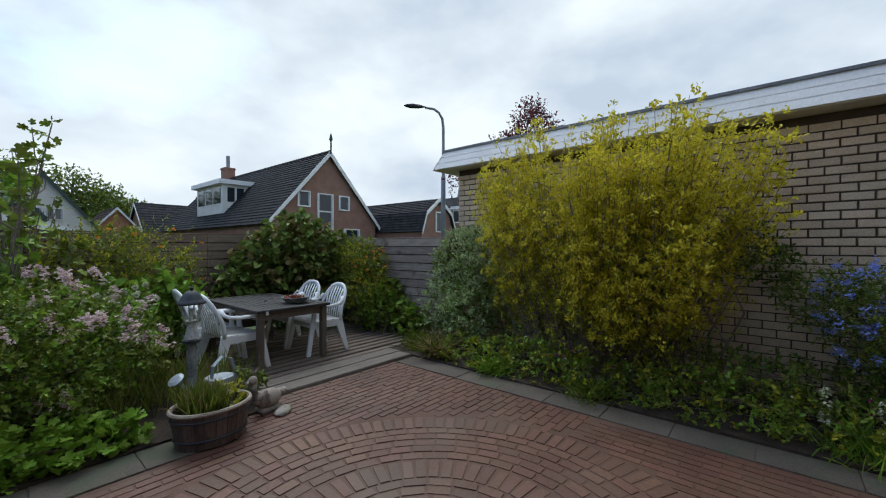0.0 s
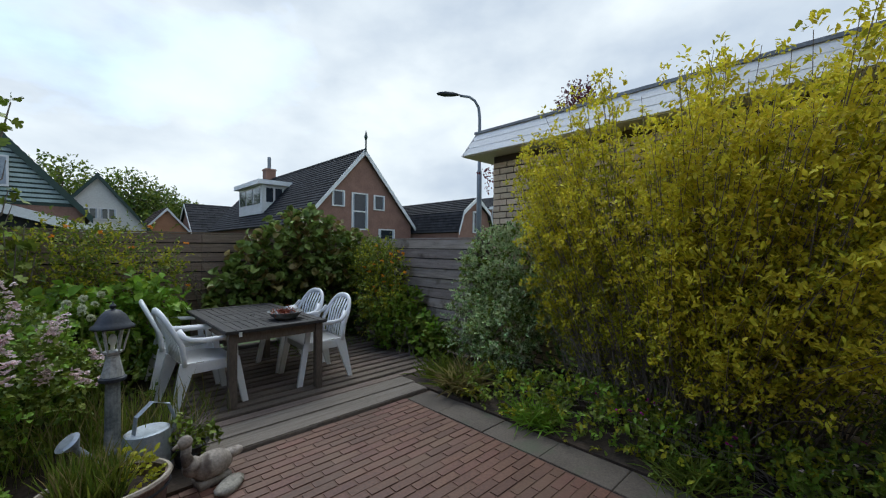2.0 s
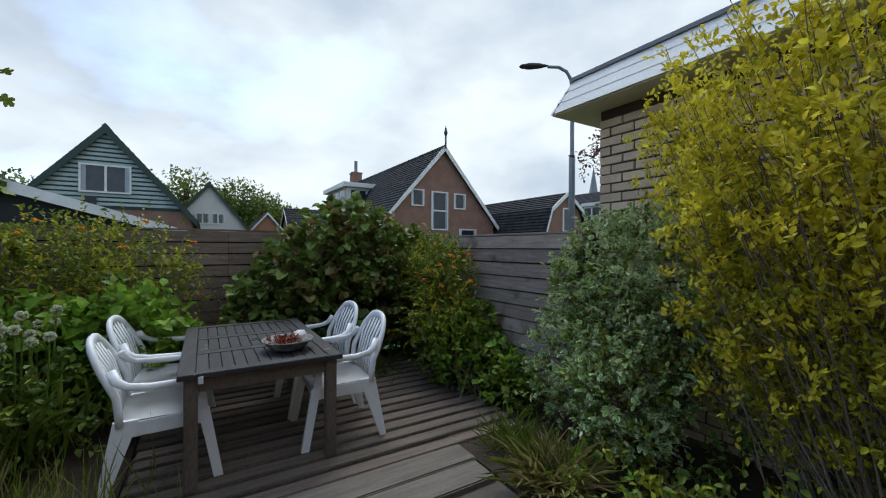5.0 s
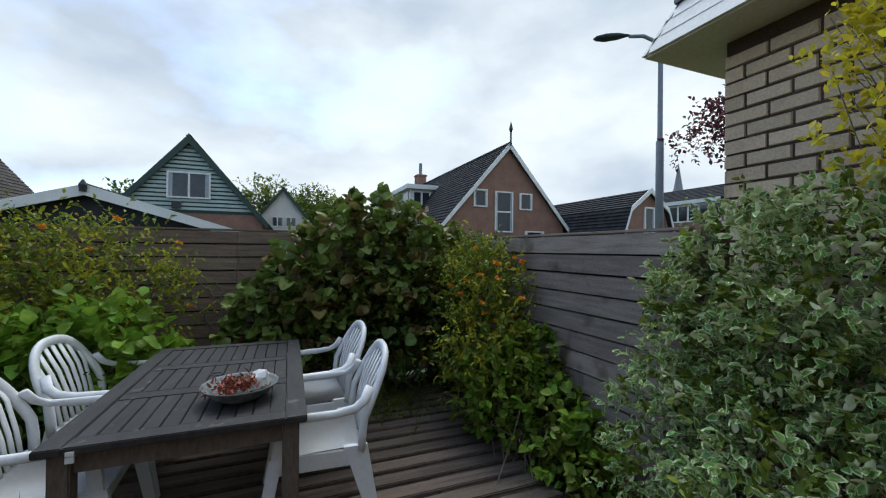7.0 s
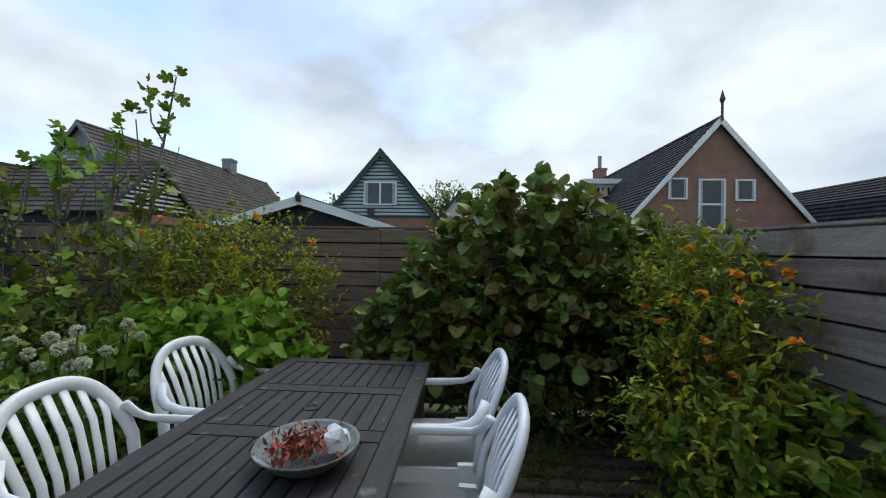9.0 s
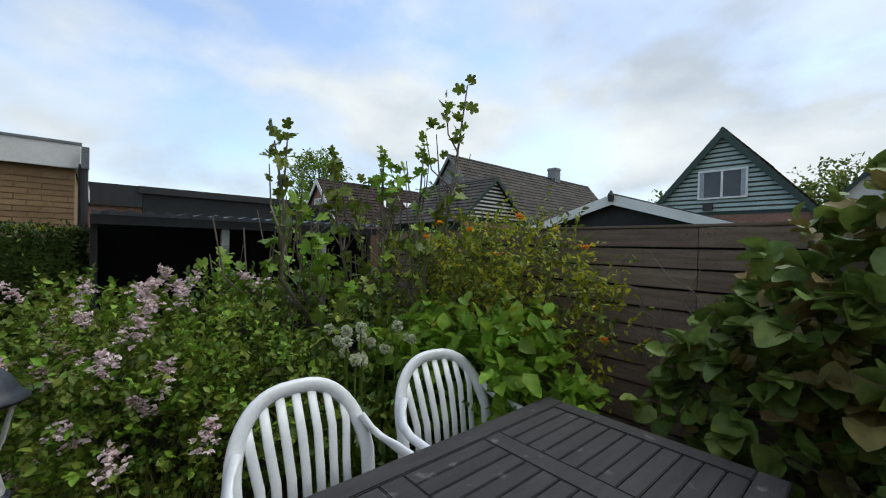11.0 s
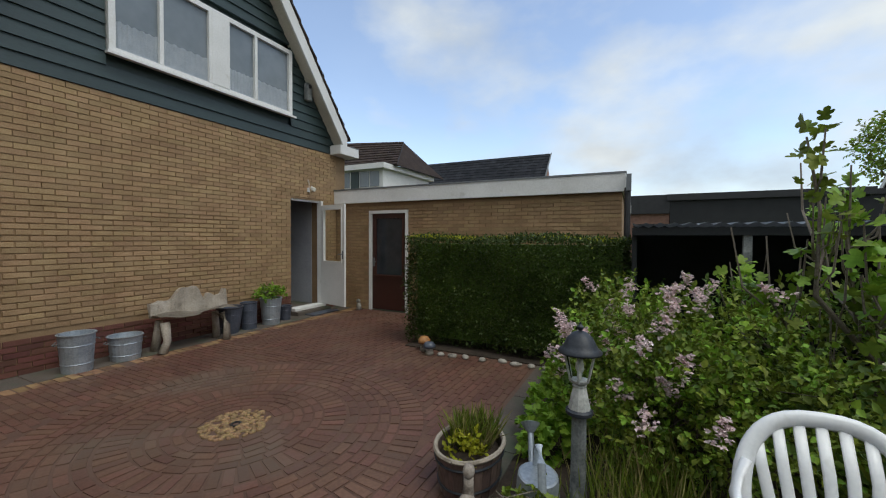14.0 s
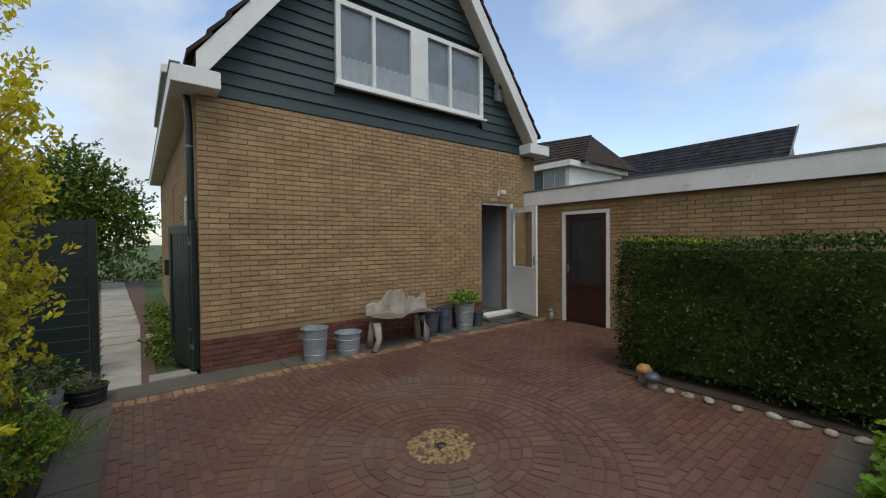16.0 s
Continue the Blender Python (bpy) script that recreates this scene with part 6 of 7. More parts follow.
# south-west: row house with dormer windows and a dark roof
rh = thing("row_house", "neighbouring row house with brown roof and white dormer", "house", at=(-14, -8.0, 0))
part("wall", boxes((-6, 0, -6, 3.6, 0, 3.7)), M_BRICK, rh)
part("dormer_wall", boxes((-4, 0.2, -4.0, 3.7, 3.7, 4.55)), M_WHITE, rh, "white dormer front")
for y0, y1 in ((0.0, 0.55), (0.62, 1.2), (1.27, 1.85), (2.45, 2.95), (3.02, 3.5), (-1.6, -1.0), (-0.9, -0.3)):
    part("pane", boxes((0.2, 0.23, y0, y1, 3.80, 4.47)), M_PANE_L, rh)
part("dark_panel", boxes((0.2, 0.24, 1.95, 2.38, 3.7, 4.5)), M_SIDING, rh)
part("dormer_roof", boxes((-4.2, 0.45, -4.2, 3.9, 4.55, 4.78)), M_WHITE, rh)
tiled_slope(rh, (-0.3, -6, 4.78), (-0.3, 4.1, 4.78), (-2.6, 3.0, 6.4), (-2.6, -6, 7.1), 28, 10, M_TILE_B)
tiled_slope(rh, (0.4, -6, 3.2), (0.4, 0.0, 3.2), (-0.4, 0.0, 3.9), (-0.4, -6, 3.9), 18, 4, M_TILE_B)
part("gable_fill", slab([(-0.3, 4.1, 4.76), (-5, 4.1, 4.76), (-2.6, 3.0, 6.36)], (0, -0.1, 0)), M_TILE_B, rh)
dr = thing("dark_tiled_roof_house", "house with a plain dark grey tiled roof", "house", at=(-20.5, -1.65, 0))
part("wall", boxes((-6, -0.5, -7, 2.5, 0, 3.2)), M_FAR_BRICK, dr)
tiled_slope(dr, (0.6, -9, 3.4), (0.6, 2.72, 3.4), (-2.45, 2.72, 6.5), (-2.45, -9, 6.5), 40, 16, M_TILE, thick=0.035)
part("verge", slab([(0.6, 2.74, 3.36), (-2.45, 2.74, 6.46), (-2.45, 2.74, 6.55), (0.6, 2.74, 3.46)], (0, 0.05, 0)), M_LEAD, dr)
part("gable", slab([(0.4, 2.5, 3.2), (-2.45, 2.5, 6.4), (-4.9, 2.5, 3.2)], (0, -0.2, 0)), M_FAR_BRICK, dr)

# ---- street lamp ----
sl = thing("street_lamp", "grey steel street lamp with a curved arm", "street lamp", at=(6.70, 9.79, 0))
sl.scale = (0.915, 0.915, 0.934)
bm = bmesh.new()
tube(bm, [(0, 0, 0), (0, 0, 3.9), (0, 0, 3.95), (0, 0, 5.6), (-0.03, 0.02, 5.9), (-0.14, 0.08, 6.1), (-0.32, 0.17, 6.2), (-0.6, 0.3, 6.2)], [0.085, 0.08, 0.055, 0.05, 0.045, 0.042, 0.04, 0.038], 10)
part("pole", bm, M_STEEL, sl, smooth=True)
bm = bmesh.new()
lathe(bm, [(0.0001, -0.42), (0.08, -0.36), (0.13, -0.15), (0.11, 0.1), (0.05, 0.3), (0.03, 0.36)], n=14, sx=0.55, sy=1.0)
head = part("lamp_head", bm, M_CAP, sl, "dark oval lamp head", smooth=True)
head.matrix_basis = Matrix.Translation((-0.92, 0.46, 6.2)) @ Vector((0.87, -0.44, 0.06)).to_track_quat("Z", "X").to_matrix().to_4x4()

# ---- hedge ----
rh_ = np.random.default_rng(51)
hedge = thing("hedge", "clipped dark green box hedge with yellow-green tips on top", "hedge", at=(-4.75, 4.15, 0))
core = boxes((-0.33, 0.22, -1.32, 1.38, 0.12, 1.44))
part("core", core, L_DARK, hedge)


def hedge_face(n, axis):
    u, v = rh_.uniform(-1, 1, n), rh_.uniform(0, 1, n)
    bulge = 0.05 * np.sin(u * 5.3) + 0.04 * np.sin(v * 9 + u * 3)
    if axis == "front":
        return np.stack((0.30 + bulge * 0.6 - 0.05 * (1 - v), u * 1.45, 0.06 + v * 1.44), 1), np.array((1.0, 0, 0.25))
    if axis == "top":
        return np.stack((-0.42 + 0.76 * v, u * 1.45, 1.50 + bulge * 0.4), 1), np.array((0, 0, 1.0))
    s = -1 if axis == "south" else 1
    return np.stack((-0.42 + 0.74 * v, s * (1.42 + bulge * 0.5), 0.06 + (u + 1) * 0.72), 1), np.array((0.2, s, 0.2))


for axis, n in (("front", 15000), ("top", 5000), ("south", 4000), ("north", 2500)):
    p, d = hedge_face(n, axis)
    p = p + rh_.normal(size=p.shape) * 0.028
    leaves("foliage", p, rh_.normal(size=p.shape) * 0.8 + d, 0.036, 0.6, L_HEDGE, hedge, rh_)
p, d = hedge_face(2600, "top")
p = p[(p[:, 1] < -0.45) | (rh_.uniform(0, 1, len(p)) < 0.12)]
leaves("young_foliage", p + np.array((0, 0, 0.02)), rh_.normal(size=p.shape) * 0.6 + d, 0.035, 0.55, L_YGREEN, hedge, rh_)
p, d = hedge_face(800, "front")
p = p[::3]
leaves("young_foliage", p + np.array((0.03, 0, 0)), rh_.normal(size=p.shape) * 0.7 + d, 0.032, 0.55, L_GREEN, hedge, rh_)

# ---- golden shrub by the wall ----
gs = thing("golden_shrub", "large golden yellow-leaved shrub against the brick wall", "shrub", at=(1.4, 3.2, 0))
rg = np.random.default_rng(61)
origin = np.array((1.4, 3.2, 0.0))


def golden_tips(n, y0, y1, x0, x1, low, high=2.72):
    """Shoot tips in a rounded, upright crown that thins towards its foot."""
    y = rg.uniform(y0, y1, n)
    mid = np.clip(np.abs(y - 3.15) / 1.7, 0, 1)
    top = high - 0.35 * mid ** 4 + 0.05 * np.sin(y * 9) + rg.normal(0, 0.04, n)
    z = low + (top - low) * rg.uniform(0, 1, n) ** 0.75
    belly = np.sin(np.clip((z - 0.2) / 3.3, 0, 1) * math.pi) ** 0.6
    x = x1 - (x1 - x0 - 0.55 * np.clip((y - 3.6) / 0.8, 0, 1)) * belly * rg.uniform(0, 1, n) ** 0.6
    return np.stack((x, y, z), 1)


gold = np.concatenate((golden_tips(400, 1.85, 4.55, 0.55, 1.75, 0.6), golden_tips(170, 1.95, 3.1, 0.42, 0.9, 0.55, 2.45), golden_tips(26, 4.45, 4.95, 1.15, 1.75, 2.0), golden_tips(34, 1.5, 1.9, 1.0, 1.8, 1.5)))
whorl, whorl_dir, whorl_s = [], [], []
b = bmesh.new()
for tip in gold:
    foot = np.array((1.42 + rg.normal() * 0.1, 3.15 + (tip[1] - 3.15) * 0.45 + rg.normal() * 0.12, 0.0))
    bend = np.array((rg.normal() * 0.05, rg.normal() * 0.05, 0.0))
    line = [foot + (tip - foot) * q + bend * math.sin(q * math.pi) + np.array((0, 0, 0.12)) * math.sin(q * math.pi) for q in (0.0, 0.3, 0.6, 0.85, 1.0)]
    tube(b, [p - origin for p in line], [0.004, 0.0036, 0.003, 0.0022, 0.0018], 4, caps=False)
    length = float(np.linalg.norm(tip - foot))
    steps = int(min(0.66 * length, 1.3) / 0.07)
    for q in np.linspace(1.0, 1.0 - 0.07 * steps / length, steps):
        q += rg.normal() * 0.01
        p = foot + (tip - foot) * q + bend * math.sin(q * math.pi) + np.array((0, 0, 0.12)) * math.sin(q * math.pi)
        if rg.uniform() < 0.5 + 0.5 * q:
            whorl.append(p + rg.normal(size=3) * 0.045)
            whorl_dir.append(np.array((rg.normal() * 0.35, rg.normal() * 0.35, 0.8)))
            whorl_s.append(q)
part("stem", b, M_TWIG, gs)["kind"] = "stuff"
whorl, whorl_dir, whorl_s = np.array(whorl) - origin, np.array(whorl_dir), np.array(whorl_s)
# lower whorls get the greener leaf: older growth, with the inner shade coloured in
young = (whorl_s + rg.normal(0, 0.12, len(whorl))) > 0.74
for chosen, material, count, size in ((young, L_YELLOW, 11, 0.038), (~young, L_YGREEN, 9, 0.034)):
    base = np.repeat(whorl[chosen], count, axis=0)
    ways = np.repeat(whorl_dir[chosen], count, axis=0) + rg.normal(size=base.shape) * np.array((0.75, 0.75, 0.35))
    leaves("foliage", base + rg.normal(size=base.shape) * 0.020, ways, size, 0.5, material, gs, rg, droop=0.1)

base, ways, _ = sprays([(1.25, 3.2, 0.55, 0.45, 1.1, 0.4), (1.0, 2.5, 0.5, 0.35, 0.6, 0.35)], 260, 8, 0.2, rg, 0.8, 0.1)
leaves("foliage", base - origin, ways, 0.032, 0.5, L_YGREEN, gs, rg)

# ---- variegated climber over the fence end ----
ivy_blobs = [(1.72, 5.2, 1.12, 0.36, 0.28, 0.55), (1.62, 4.98, 0.65, 0.42, 0.4, 0.58), (1.75, 4.85, 1.15, 0.38, 0.4, 0.55), (1.38, 4.8, 0.5, 0.32, 0.3, 0.42), (1.9, 4.4, 0.9, 0.25, 0.4, 0.55), (1.56, 5.38, 1.02, 0.2, 0.2, 0.38), (1.5, 5.42, 0.5, 0.24, 0.28, 0.4)]
iv = thing("variegated_climber", "green and cream variegated climber over the fence end", "shrub", at=(1.7, 5.15, 0))
ri = np.random.default_rng(62)
origin = np.array((1.7, 5.15, 0.0))
base, ways, ivy_tips = sprays(ivy_blobs, 2000, 8, 0.12, ri, 0.25, 0.62, 0.5)
leaves("foliage", base - origin, ways, 0.042, 0.56, L_CREAM, iv, ri, inset=L_VARI)
base, ways, _ = sprays(ivy_blobs, 800, 8, 0.1, ri, 0.25, 0.45, 0.5)
leaves("foliage", base - origin, ways, 0.042, 0.58, L_GREEN, iv, ri)
stems("stem", (0, 0, 0), list(ivy_tips[::90] - origin), 0.007, M_TWIG, iv, ri)

# ---- north corner: broad-leaved climber, orange kerria, low shrub ----
kv, rk, sk = shrub("broad_leaved_climber", "broad round-leaved climber over the corner of the fence", "climber", [(0.3, 7.9, 1.2, 0.62, 0.32, 0.5), (0.8, 7.9, 1.35, 0.55, 0.32, 0.48), (-0.05, 8.0, 1.05, 0.33, 0.25, 0.38), (0.6, 7.95, 0.75, 0.75, 0.28, 0.45), (1.25, 7.95, 1.2, 0.4, 0.28, 0.42), (-0.3, 7.95, 0.75, 0.4, 0.25, 0.35), (0.5, 7.95, 1.72, 0.36, 0.26, 0.2)], 820, 4, 0.094, 1.0, 0.14, [(L_KIWI, 0.78), (L_BRONZE, 0.22)], 63, up=0.1, shell=0.55, root=(0.6, 8.15, 0.0), n_stems=18, stem_r=0.011, bark=M_BARK, droop=0.45, lobed="round")
part("shoot", (lambda b: (tube(b, [(-0.05, -0.2, 1.5), (-0.02, -0.25, 1.85), (0.02, -0.28, 2.02)], [0.006, 0.005, 0.003], 5), b)[1])(bmesh.new()), M_BARK, kv)
base = np.array([(-0.04, -0.22, 1.75), (-0.03, -0.24, 1.85), (0.0, -0.26, 1.93), (0.02, -0.28, 1.99), (0.02, -0.28, 2.02)])
leaves("foliage", base, rk.normal(size=base.shape) + np.array((0, 0, 0.4)), 0.07, 0.9, L_KIWI, kv, rk, lobed="round")
ke, rke, ske = shrub("kerria_shrub", "arching shrub with small orange pompom flowers", "shrub", [(1.36, 7.05, 1.05, 0.33, 0.33, 0.42), (1.45, 7.25, 1.25, 0.26, 0.28, 0.25), (1.24, 6.8, 0.6, 0.3, 0.35, 0.4), (1.35, 7.5, 1.1, 0.22, 0.25, 0.42)], 1000, 7, 0.05, 0.42, 0.2, [(L_YGREEN, 0.35), (L_GREEN, 0.65)], 64, up=0.3, shell=0.3, root=(1.5, 7.1, 0.0), n_stems=24, stem_r=0.006)
fl, fo = in_blobs([(1.34, 6.95, 1.1, 0.36, 0.36, 0.36)], 30, rke, 0.9)
blossom("flower", fl[fo[:, 1] < 0.4], 0.028, 14, F_ORANGE, ke, rke, ske, "orange pompom flower")
shrub("green_border_shrub", "fresh green leafy shrub at the foot of the fence", "shrub", [(1.45, 6.2, 0.24, 0.2, 0.34, 0.24), (1.42, 5.9, 0.14, 0.16, 0.25, 0.14), (1.25, 6.6, 0.36, 0.26, 0.32, 0.34), (1.5, 6.6, 0.5, 0.25, 0.28, 0.3)], 520, 6, 0.07, 0.75, 0.13, [(L_GREEN, 0.6), (L_BRIGHT, 0.4)], 65, up=0.35, shell=0.45, root=(1.3, 6.2, 0.0), n_stems=16, stem_r=0.005)
shrub("dark_corner_shrub", "dark leafy undergrowth below the corner climber", "shrub", [(0.7, 7.85, 0.35, 0.9, 0.3, 0.35), (1.5, 7.8, 0.45, 0.4, 0.35, 0.45)], 420, 6, 0.06, 0.6, 0.13, [(L_DARK, 1.0)], 66, root=(0.9, 7.95, 0.0))

# ---- north bed ----
pk, rpk, spk = shrub("pink_flowering_shrub", "broad flowering shrub with pale pink clusters", "shrub", [(-2.7, 5.75, 0.55, 0.62, 0.55, 0.5), (-3.2, 5.6, 0.62, 0.62, 0.5, 0.52), (-2.35, 5.9, 0.5, 0.45, 0.45, 0.45), (-3.6, 5.75, 0.55, 0.45, 0.45, 0.5), (-2.9, 6.2, 0.7, 0.6, 0.45, 0.45), (-2.3, 6.35, 0.55, 0.4, 0.4, 0.4)], 2600, 7, 0.042, 0.66, 0.13, [(L_GREEN, 0.58), (L_BRIGHT, 0.3), (L_DARK, 0.12)], 71, up=0.4, shell=0.5, root=(-2.9, 5.85, 0.0), n_stems=34, stem_r=0.008, bark=M_BARK)
cl, co = in_blobs([(-2.7, 5.7, 0.62, 0.66, 0.58, 0.52), (-3.2, 5.55, 0.7, 0.66, 0.52, 0.54), (-2.35, 5.9, 0.55, 0.48, 0.48, 0.46)], 90, rpk, 0.97)
cl = cl[(co[:, 1] < 0.35) & (cl[:, 2] > 0.3)][:30]
extra = np.array([(-2.55, 5.87, 1.18), (-2.5, 5.88, 1.13), (-2.46, 5.86, 1.06), (-2.42, 5.85, 1.0), (-2.3, 6.0, 1.16), (-2.7, 6.1, 1.18), (-3.0, 6.0, 1.2), (-2.6, 6.4, 1.2)])
cl = np.concatenate((cl, extra))
along = rpk.uniform(-1, 1, len(cl) * 26)
axis = np.repeat(unit(rpk.normal(size=(len(cl), 3)) * 0.5 + np.array((0, -0.1, 0.9))), 26, axis=0)
puffs = np.repeat(cl, 26, axis=0) + axis * along[:, None] * 0.062 + rpk.normal(size=(len(along), 3)) * (0.022 - 0.012 * along)[:, None]
blossom("blossom", puffs, 0.022, 5, F_PINK, pk, rpk, spk, "pale pink flower cluster")

# fig tree with bare upright shoots
fig = thing("fig_tree", "young fig tree with bare upright twigs and lobed leaves", "tree", at=(-3.2, 7.75, 0))
rf = np.random.default_rng(72)
limb_tips = [(0.32, -0.87, 1.93), (0.2, -0.7, 1.72), (0.22, -0.5, 1.92), (0.3, -0.2, 2.0), (0.55, 0.25, 2.42), (0.38, 0.05, 2.05), (0.1, -0.3, 1.7), (-0.35, -0.6, 1.62), (0.42, 0.2, 1.75), (-0.2, -1.0, 1.35), (0.6, 0.3, 1.5), (0.38, -0.65, 1.45), (0.0, 0.1, 1.85), (0.25, -1.0, 1.3), (0.62, -0.1, 1.42)]
for i, (tx, ty, tz) in enumerate(limb_tips):
    b = bmesh.new()
    tip = Vector((1.45 * tx, 1.35 * ty, 1.45 * tz - 0.66))
    knee = Vector((tip.x * 0.5 + rf.normal() * 0.05, tip.y * 0.5 + rf.normal() * 0.05, 0.30 + 0.12 * tip.z))
    elbow = Vector((tip.x * 0.85 + rf.normal() * 0.06, tip.y * 0.85 + rf.normal() * 0.06, 0.55 * tip.z))
    pts = [Vector((rf.normal() * 0.05, rf.normal() * 0.05, 0)), knee * 0.5, knee, elbow, elbow.lerp(tip, 0.55) + Vector((rf.normal() * 0.03, rf.normal() * 0.03, 0)), tip]
    tube(b, pts, [0.03, 0.027, 0.022, 0.015, 0.010, 0.006], 7)
    nodes = [(pts[4].lerp(tip, q), 4) for q in (1.0, 0.75, 0.45, 0.15)] + [(elbow.lerp(pts[4], q), 3) for q in (0.7, 0.35)] + [(knee.lerp(elbow, q), 3) for q in (0.9, 0.55)]
    for k in range(9):
        q = knee.lerp(elbow, rf.uniform(0.2, 1.0)) if k < 3 else elbow.lerp(tip, rf.uniform(0.0, 0.6))
        e = q + Vector((rf.normal() * 0.16, rf.normal() * 0.12, rf.uniform(0.2, 0.6)))
        bow = q.lerp(e, 0.4) + Vector(((e.x - q.x) * 0.35, (e.y - q.y) * 0.35, -0.03))
        tube(b, [q, bow, e], [0.009, 0.007, 0.0045], 5)
        if k % 3 == 0:
            nodes += [(e, 4), (bow.lerp(e, 0.5), 3)]
    part("limb", b, M_TWIG, fig)
    base = np.array([list(p) for p, c in nodes for _ in range(c)])
    leaves("foliage", base + rf.normal(size=base.shape) * 0.03, rf.normal(size=base.shape) + np.array((0, 0, 0.3)), 0.098, 0.88, L_BRIGHT if i % 2 else L_GREEN, fig, rf, lobed=True)
base = np.stack((np.minimum(rf.normal(0.1, 0.5, 140), 0.9), np.minimum(rf.normal(-0.4, 0.45, 140), 0.4), rf.uniform(0.5, 1.2, 140)), 1)
leaves("foliage", base, rf.normal(size=base.shape) + np.array((0, 0, 0.1)), 0.078, 0.9, L_GREEN, fig, rf, lobed=True)

yb, ry, sy_ = shrub("yellow_flowering_shrub", "arching shrub with yellow-orange flowers by the fence", "shrub", [(-1.55, 7.85, 1.25, 0.55, 0.35, 0.4), (-2.1, 7.9, 1.2, 0.5, 0.35, 0.42), (-1.3, 7.95, 0.95, 0.4, 0.3, 0.4), (-1.9, 7.8, 0.8, 0.6, 0.4, 0.5), (-2.8, 7.9, 1.0, 0.6, 0.35, 0.5), (-1.9, 8.0, 1.42, 0.6, 0.24, 0.18)], 1250, 6, 0.045, 0.5, 0.18, [(L_GREEN, 0.55), (L_YGREEN, 0.45)], 73, up=0.5, shell=0.3, root=(-1.8, 7.9, 0.0), n_stems=40, stem_r=0.007, bark=M_BARK)
fl, fo = in_blobs([(-1.55, 7.8, 1.3, 0.58, 0.4, 0.42), (-2.1, 7.85, 1.25, 0.5, 0.38, 0.42)], 80, ry, 0.9)
blossom("flower", fl[fo[:, 1] < 0.5][:46], 0.018, 8, F_YELLOW, yb, ry, sy_)
blossom("flower", np.array([(-2.0, 7.45, 1.6), (-1.75, 7.5, 1.55), (-1.35, 7.5, 1.62), (-2.1, 7.42, 1.5), (-1.0, 7.6, 1.45), (-0.95, 7.75, 0.95), (-1.5, 7.5, 1.4)]), 0.028, 14, F_ORANGE, yb, ry, sy_, "orange pompom flower")
shrub("hydrangea_shrub", "bright green broad-leaved shrub behind the chairs", "shrub", [(-1.45, 7.5, 0.68, 0.42, 0.34, 0.36), (-1.9, 7.4, 0.62, 0.38, 0.32, 0.36), (-1.3, 7.55, 0.4, 0.35, 0.3, 0.35), (-2.3, 7.35, 0.5, 0.32, 0.28, 0.32)], 560, 4, 0.105, 0.78, 0.12, [(L_BRIGHT, 1.0)], 74, up=0.3, shell=0.55, root=(-1.6, 7.5, 0.0), droop=0.4)
shrub("bed_undergrowth", "mixed dark undergrowth between the shrubs of the bed", "undergrowth", [(-3.4, 7.3, 0.55, 0.9, 0.9, 0.6), (-2.4, 7.2, 0.5, 0.8, 0.7, 0.5), (-3.7, 6.5, 0.5, 0.6, 0.6, 0.55), (-2.2, 6.8, 0.35, 0.5, 0.4, 0.4), (-1.7, 7.0, 0.3, 0.35, 0.5, 0.35)], 1300, 6, 0.06, 0.55, 0.2, [(L_GREEN, 0.5), (L_DARK, 0.5)], 75, root=(-3.0, 7.0, 0.0), n_stems=50, stem_r=0.008, bark=M_BARK)

# bare vine over the fence
vine = thing("bare_vine", "bare grey vine stems against the brown fence", "vine", at=(-0.7, 8.2, 0))
rv = random.Random(76)
for i in range(12):
    b = bmesh.new()
    p = Vector((rv.uniform(-0.25, 0.5), 0.02, rv.uniform(0.1, 0.8)))
    pts = [p.copy()]
    for _ in range(6):
        p = p + Vector((rv.uniform(-0.16, 0.08), rv.uniform(-0.05, 0.03), rv.uniform(0.02, 0.2)))
        p.y = min(p.y, 0.06)
        pts.append(p.copy())
    tube(b, pts, [0.008 - 0.0008 * k for k in range(7)], 5)
    part("stem", b, M_TWIG, vine)

# alliums
al = thing("allium_clump", "clump of cream round-headed alliums", "flowers", at=(-1.93, 6.86, 0))
ra = np.random.default_rng(77)
for i in range(16):
    x, y, h = ra.normal(0, 0.2), ra.normal(0, 0.14), ra.uniform(0.74, 0.98)
    b = bmesh.new()
    tube(b, [(x * 0.6, y * 0.6, 0), (x * 0.9, y * 0.9, h * 0.5), (x, y, h)], 0.005, 5)
    part("stalk", b, L_GREEN, al)
    d = unit(ra.normal(size=(150, 3)))
    leaves("flower_head", d * 0.017 + np.array((x, y, h)), d, 0.017, 0.8, F_WHITE, al, ra)
n = 130
base = np.stack((ra.normal(0, 0.18, n), ra.normal(0, 0.15, n), np.zeros(n) + 0.02), 1)
leaves("foliage", base, np.stack((ra.normal(0, 0.35, n), ra.normal(0, 0.35, n), np.ones(n)), 1), 0.5, 0.07, L_GREEN, al, ra, droop=0.5)

# low ground cover at the border
shrub("ground_cover", "bright green lobed ground cover along the slabs", "ground cover", [(-3.15, 5.12, 0.12, 0.5, 0.25, 0.2), (-3.7, 5.1, 0.12, 0.4, 0.25, 0.2), (-2.55, 5.12, 0.08, 0.35, 0.2, 0.15), (-4.0, 5.3, 0.15, 0.35, 0.35, 0.25)], 700, 4, 0.065, 0.95, 0.06, [(L_BRIGHT, 1.0)], 78, up=0.5, root=(-3.2, 5.15, 0.0), n_stems=10, stem_r=0.003, lobed=True)
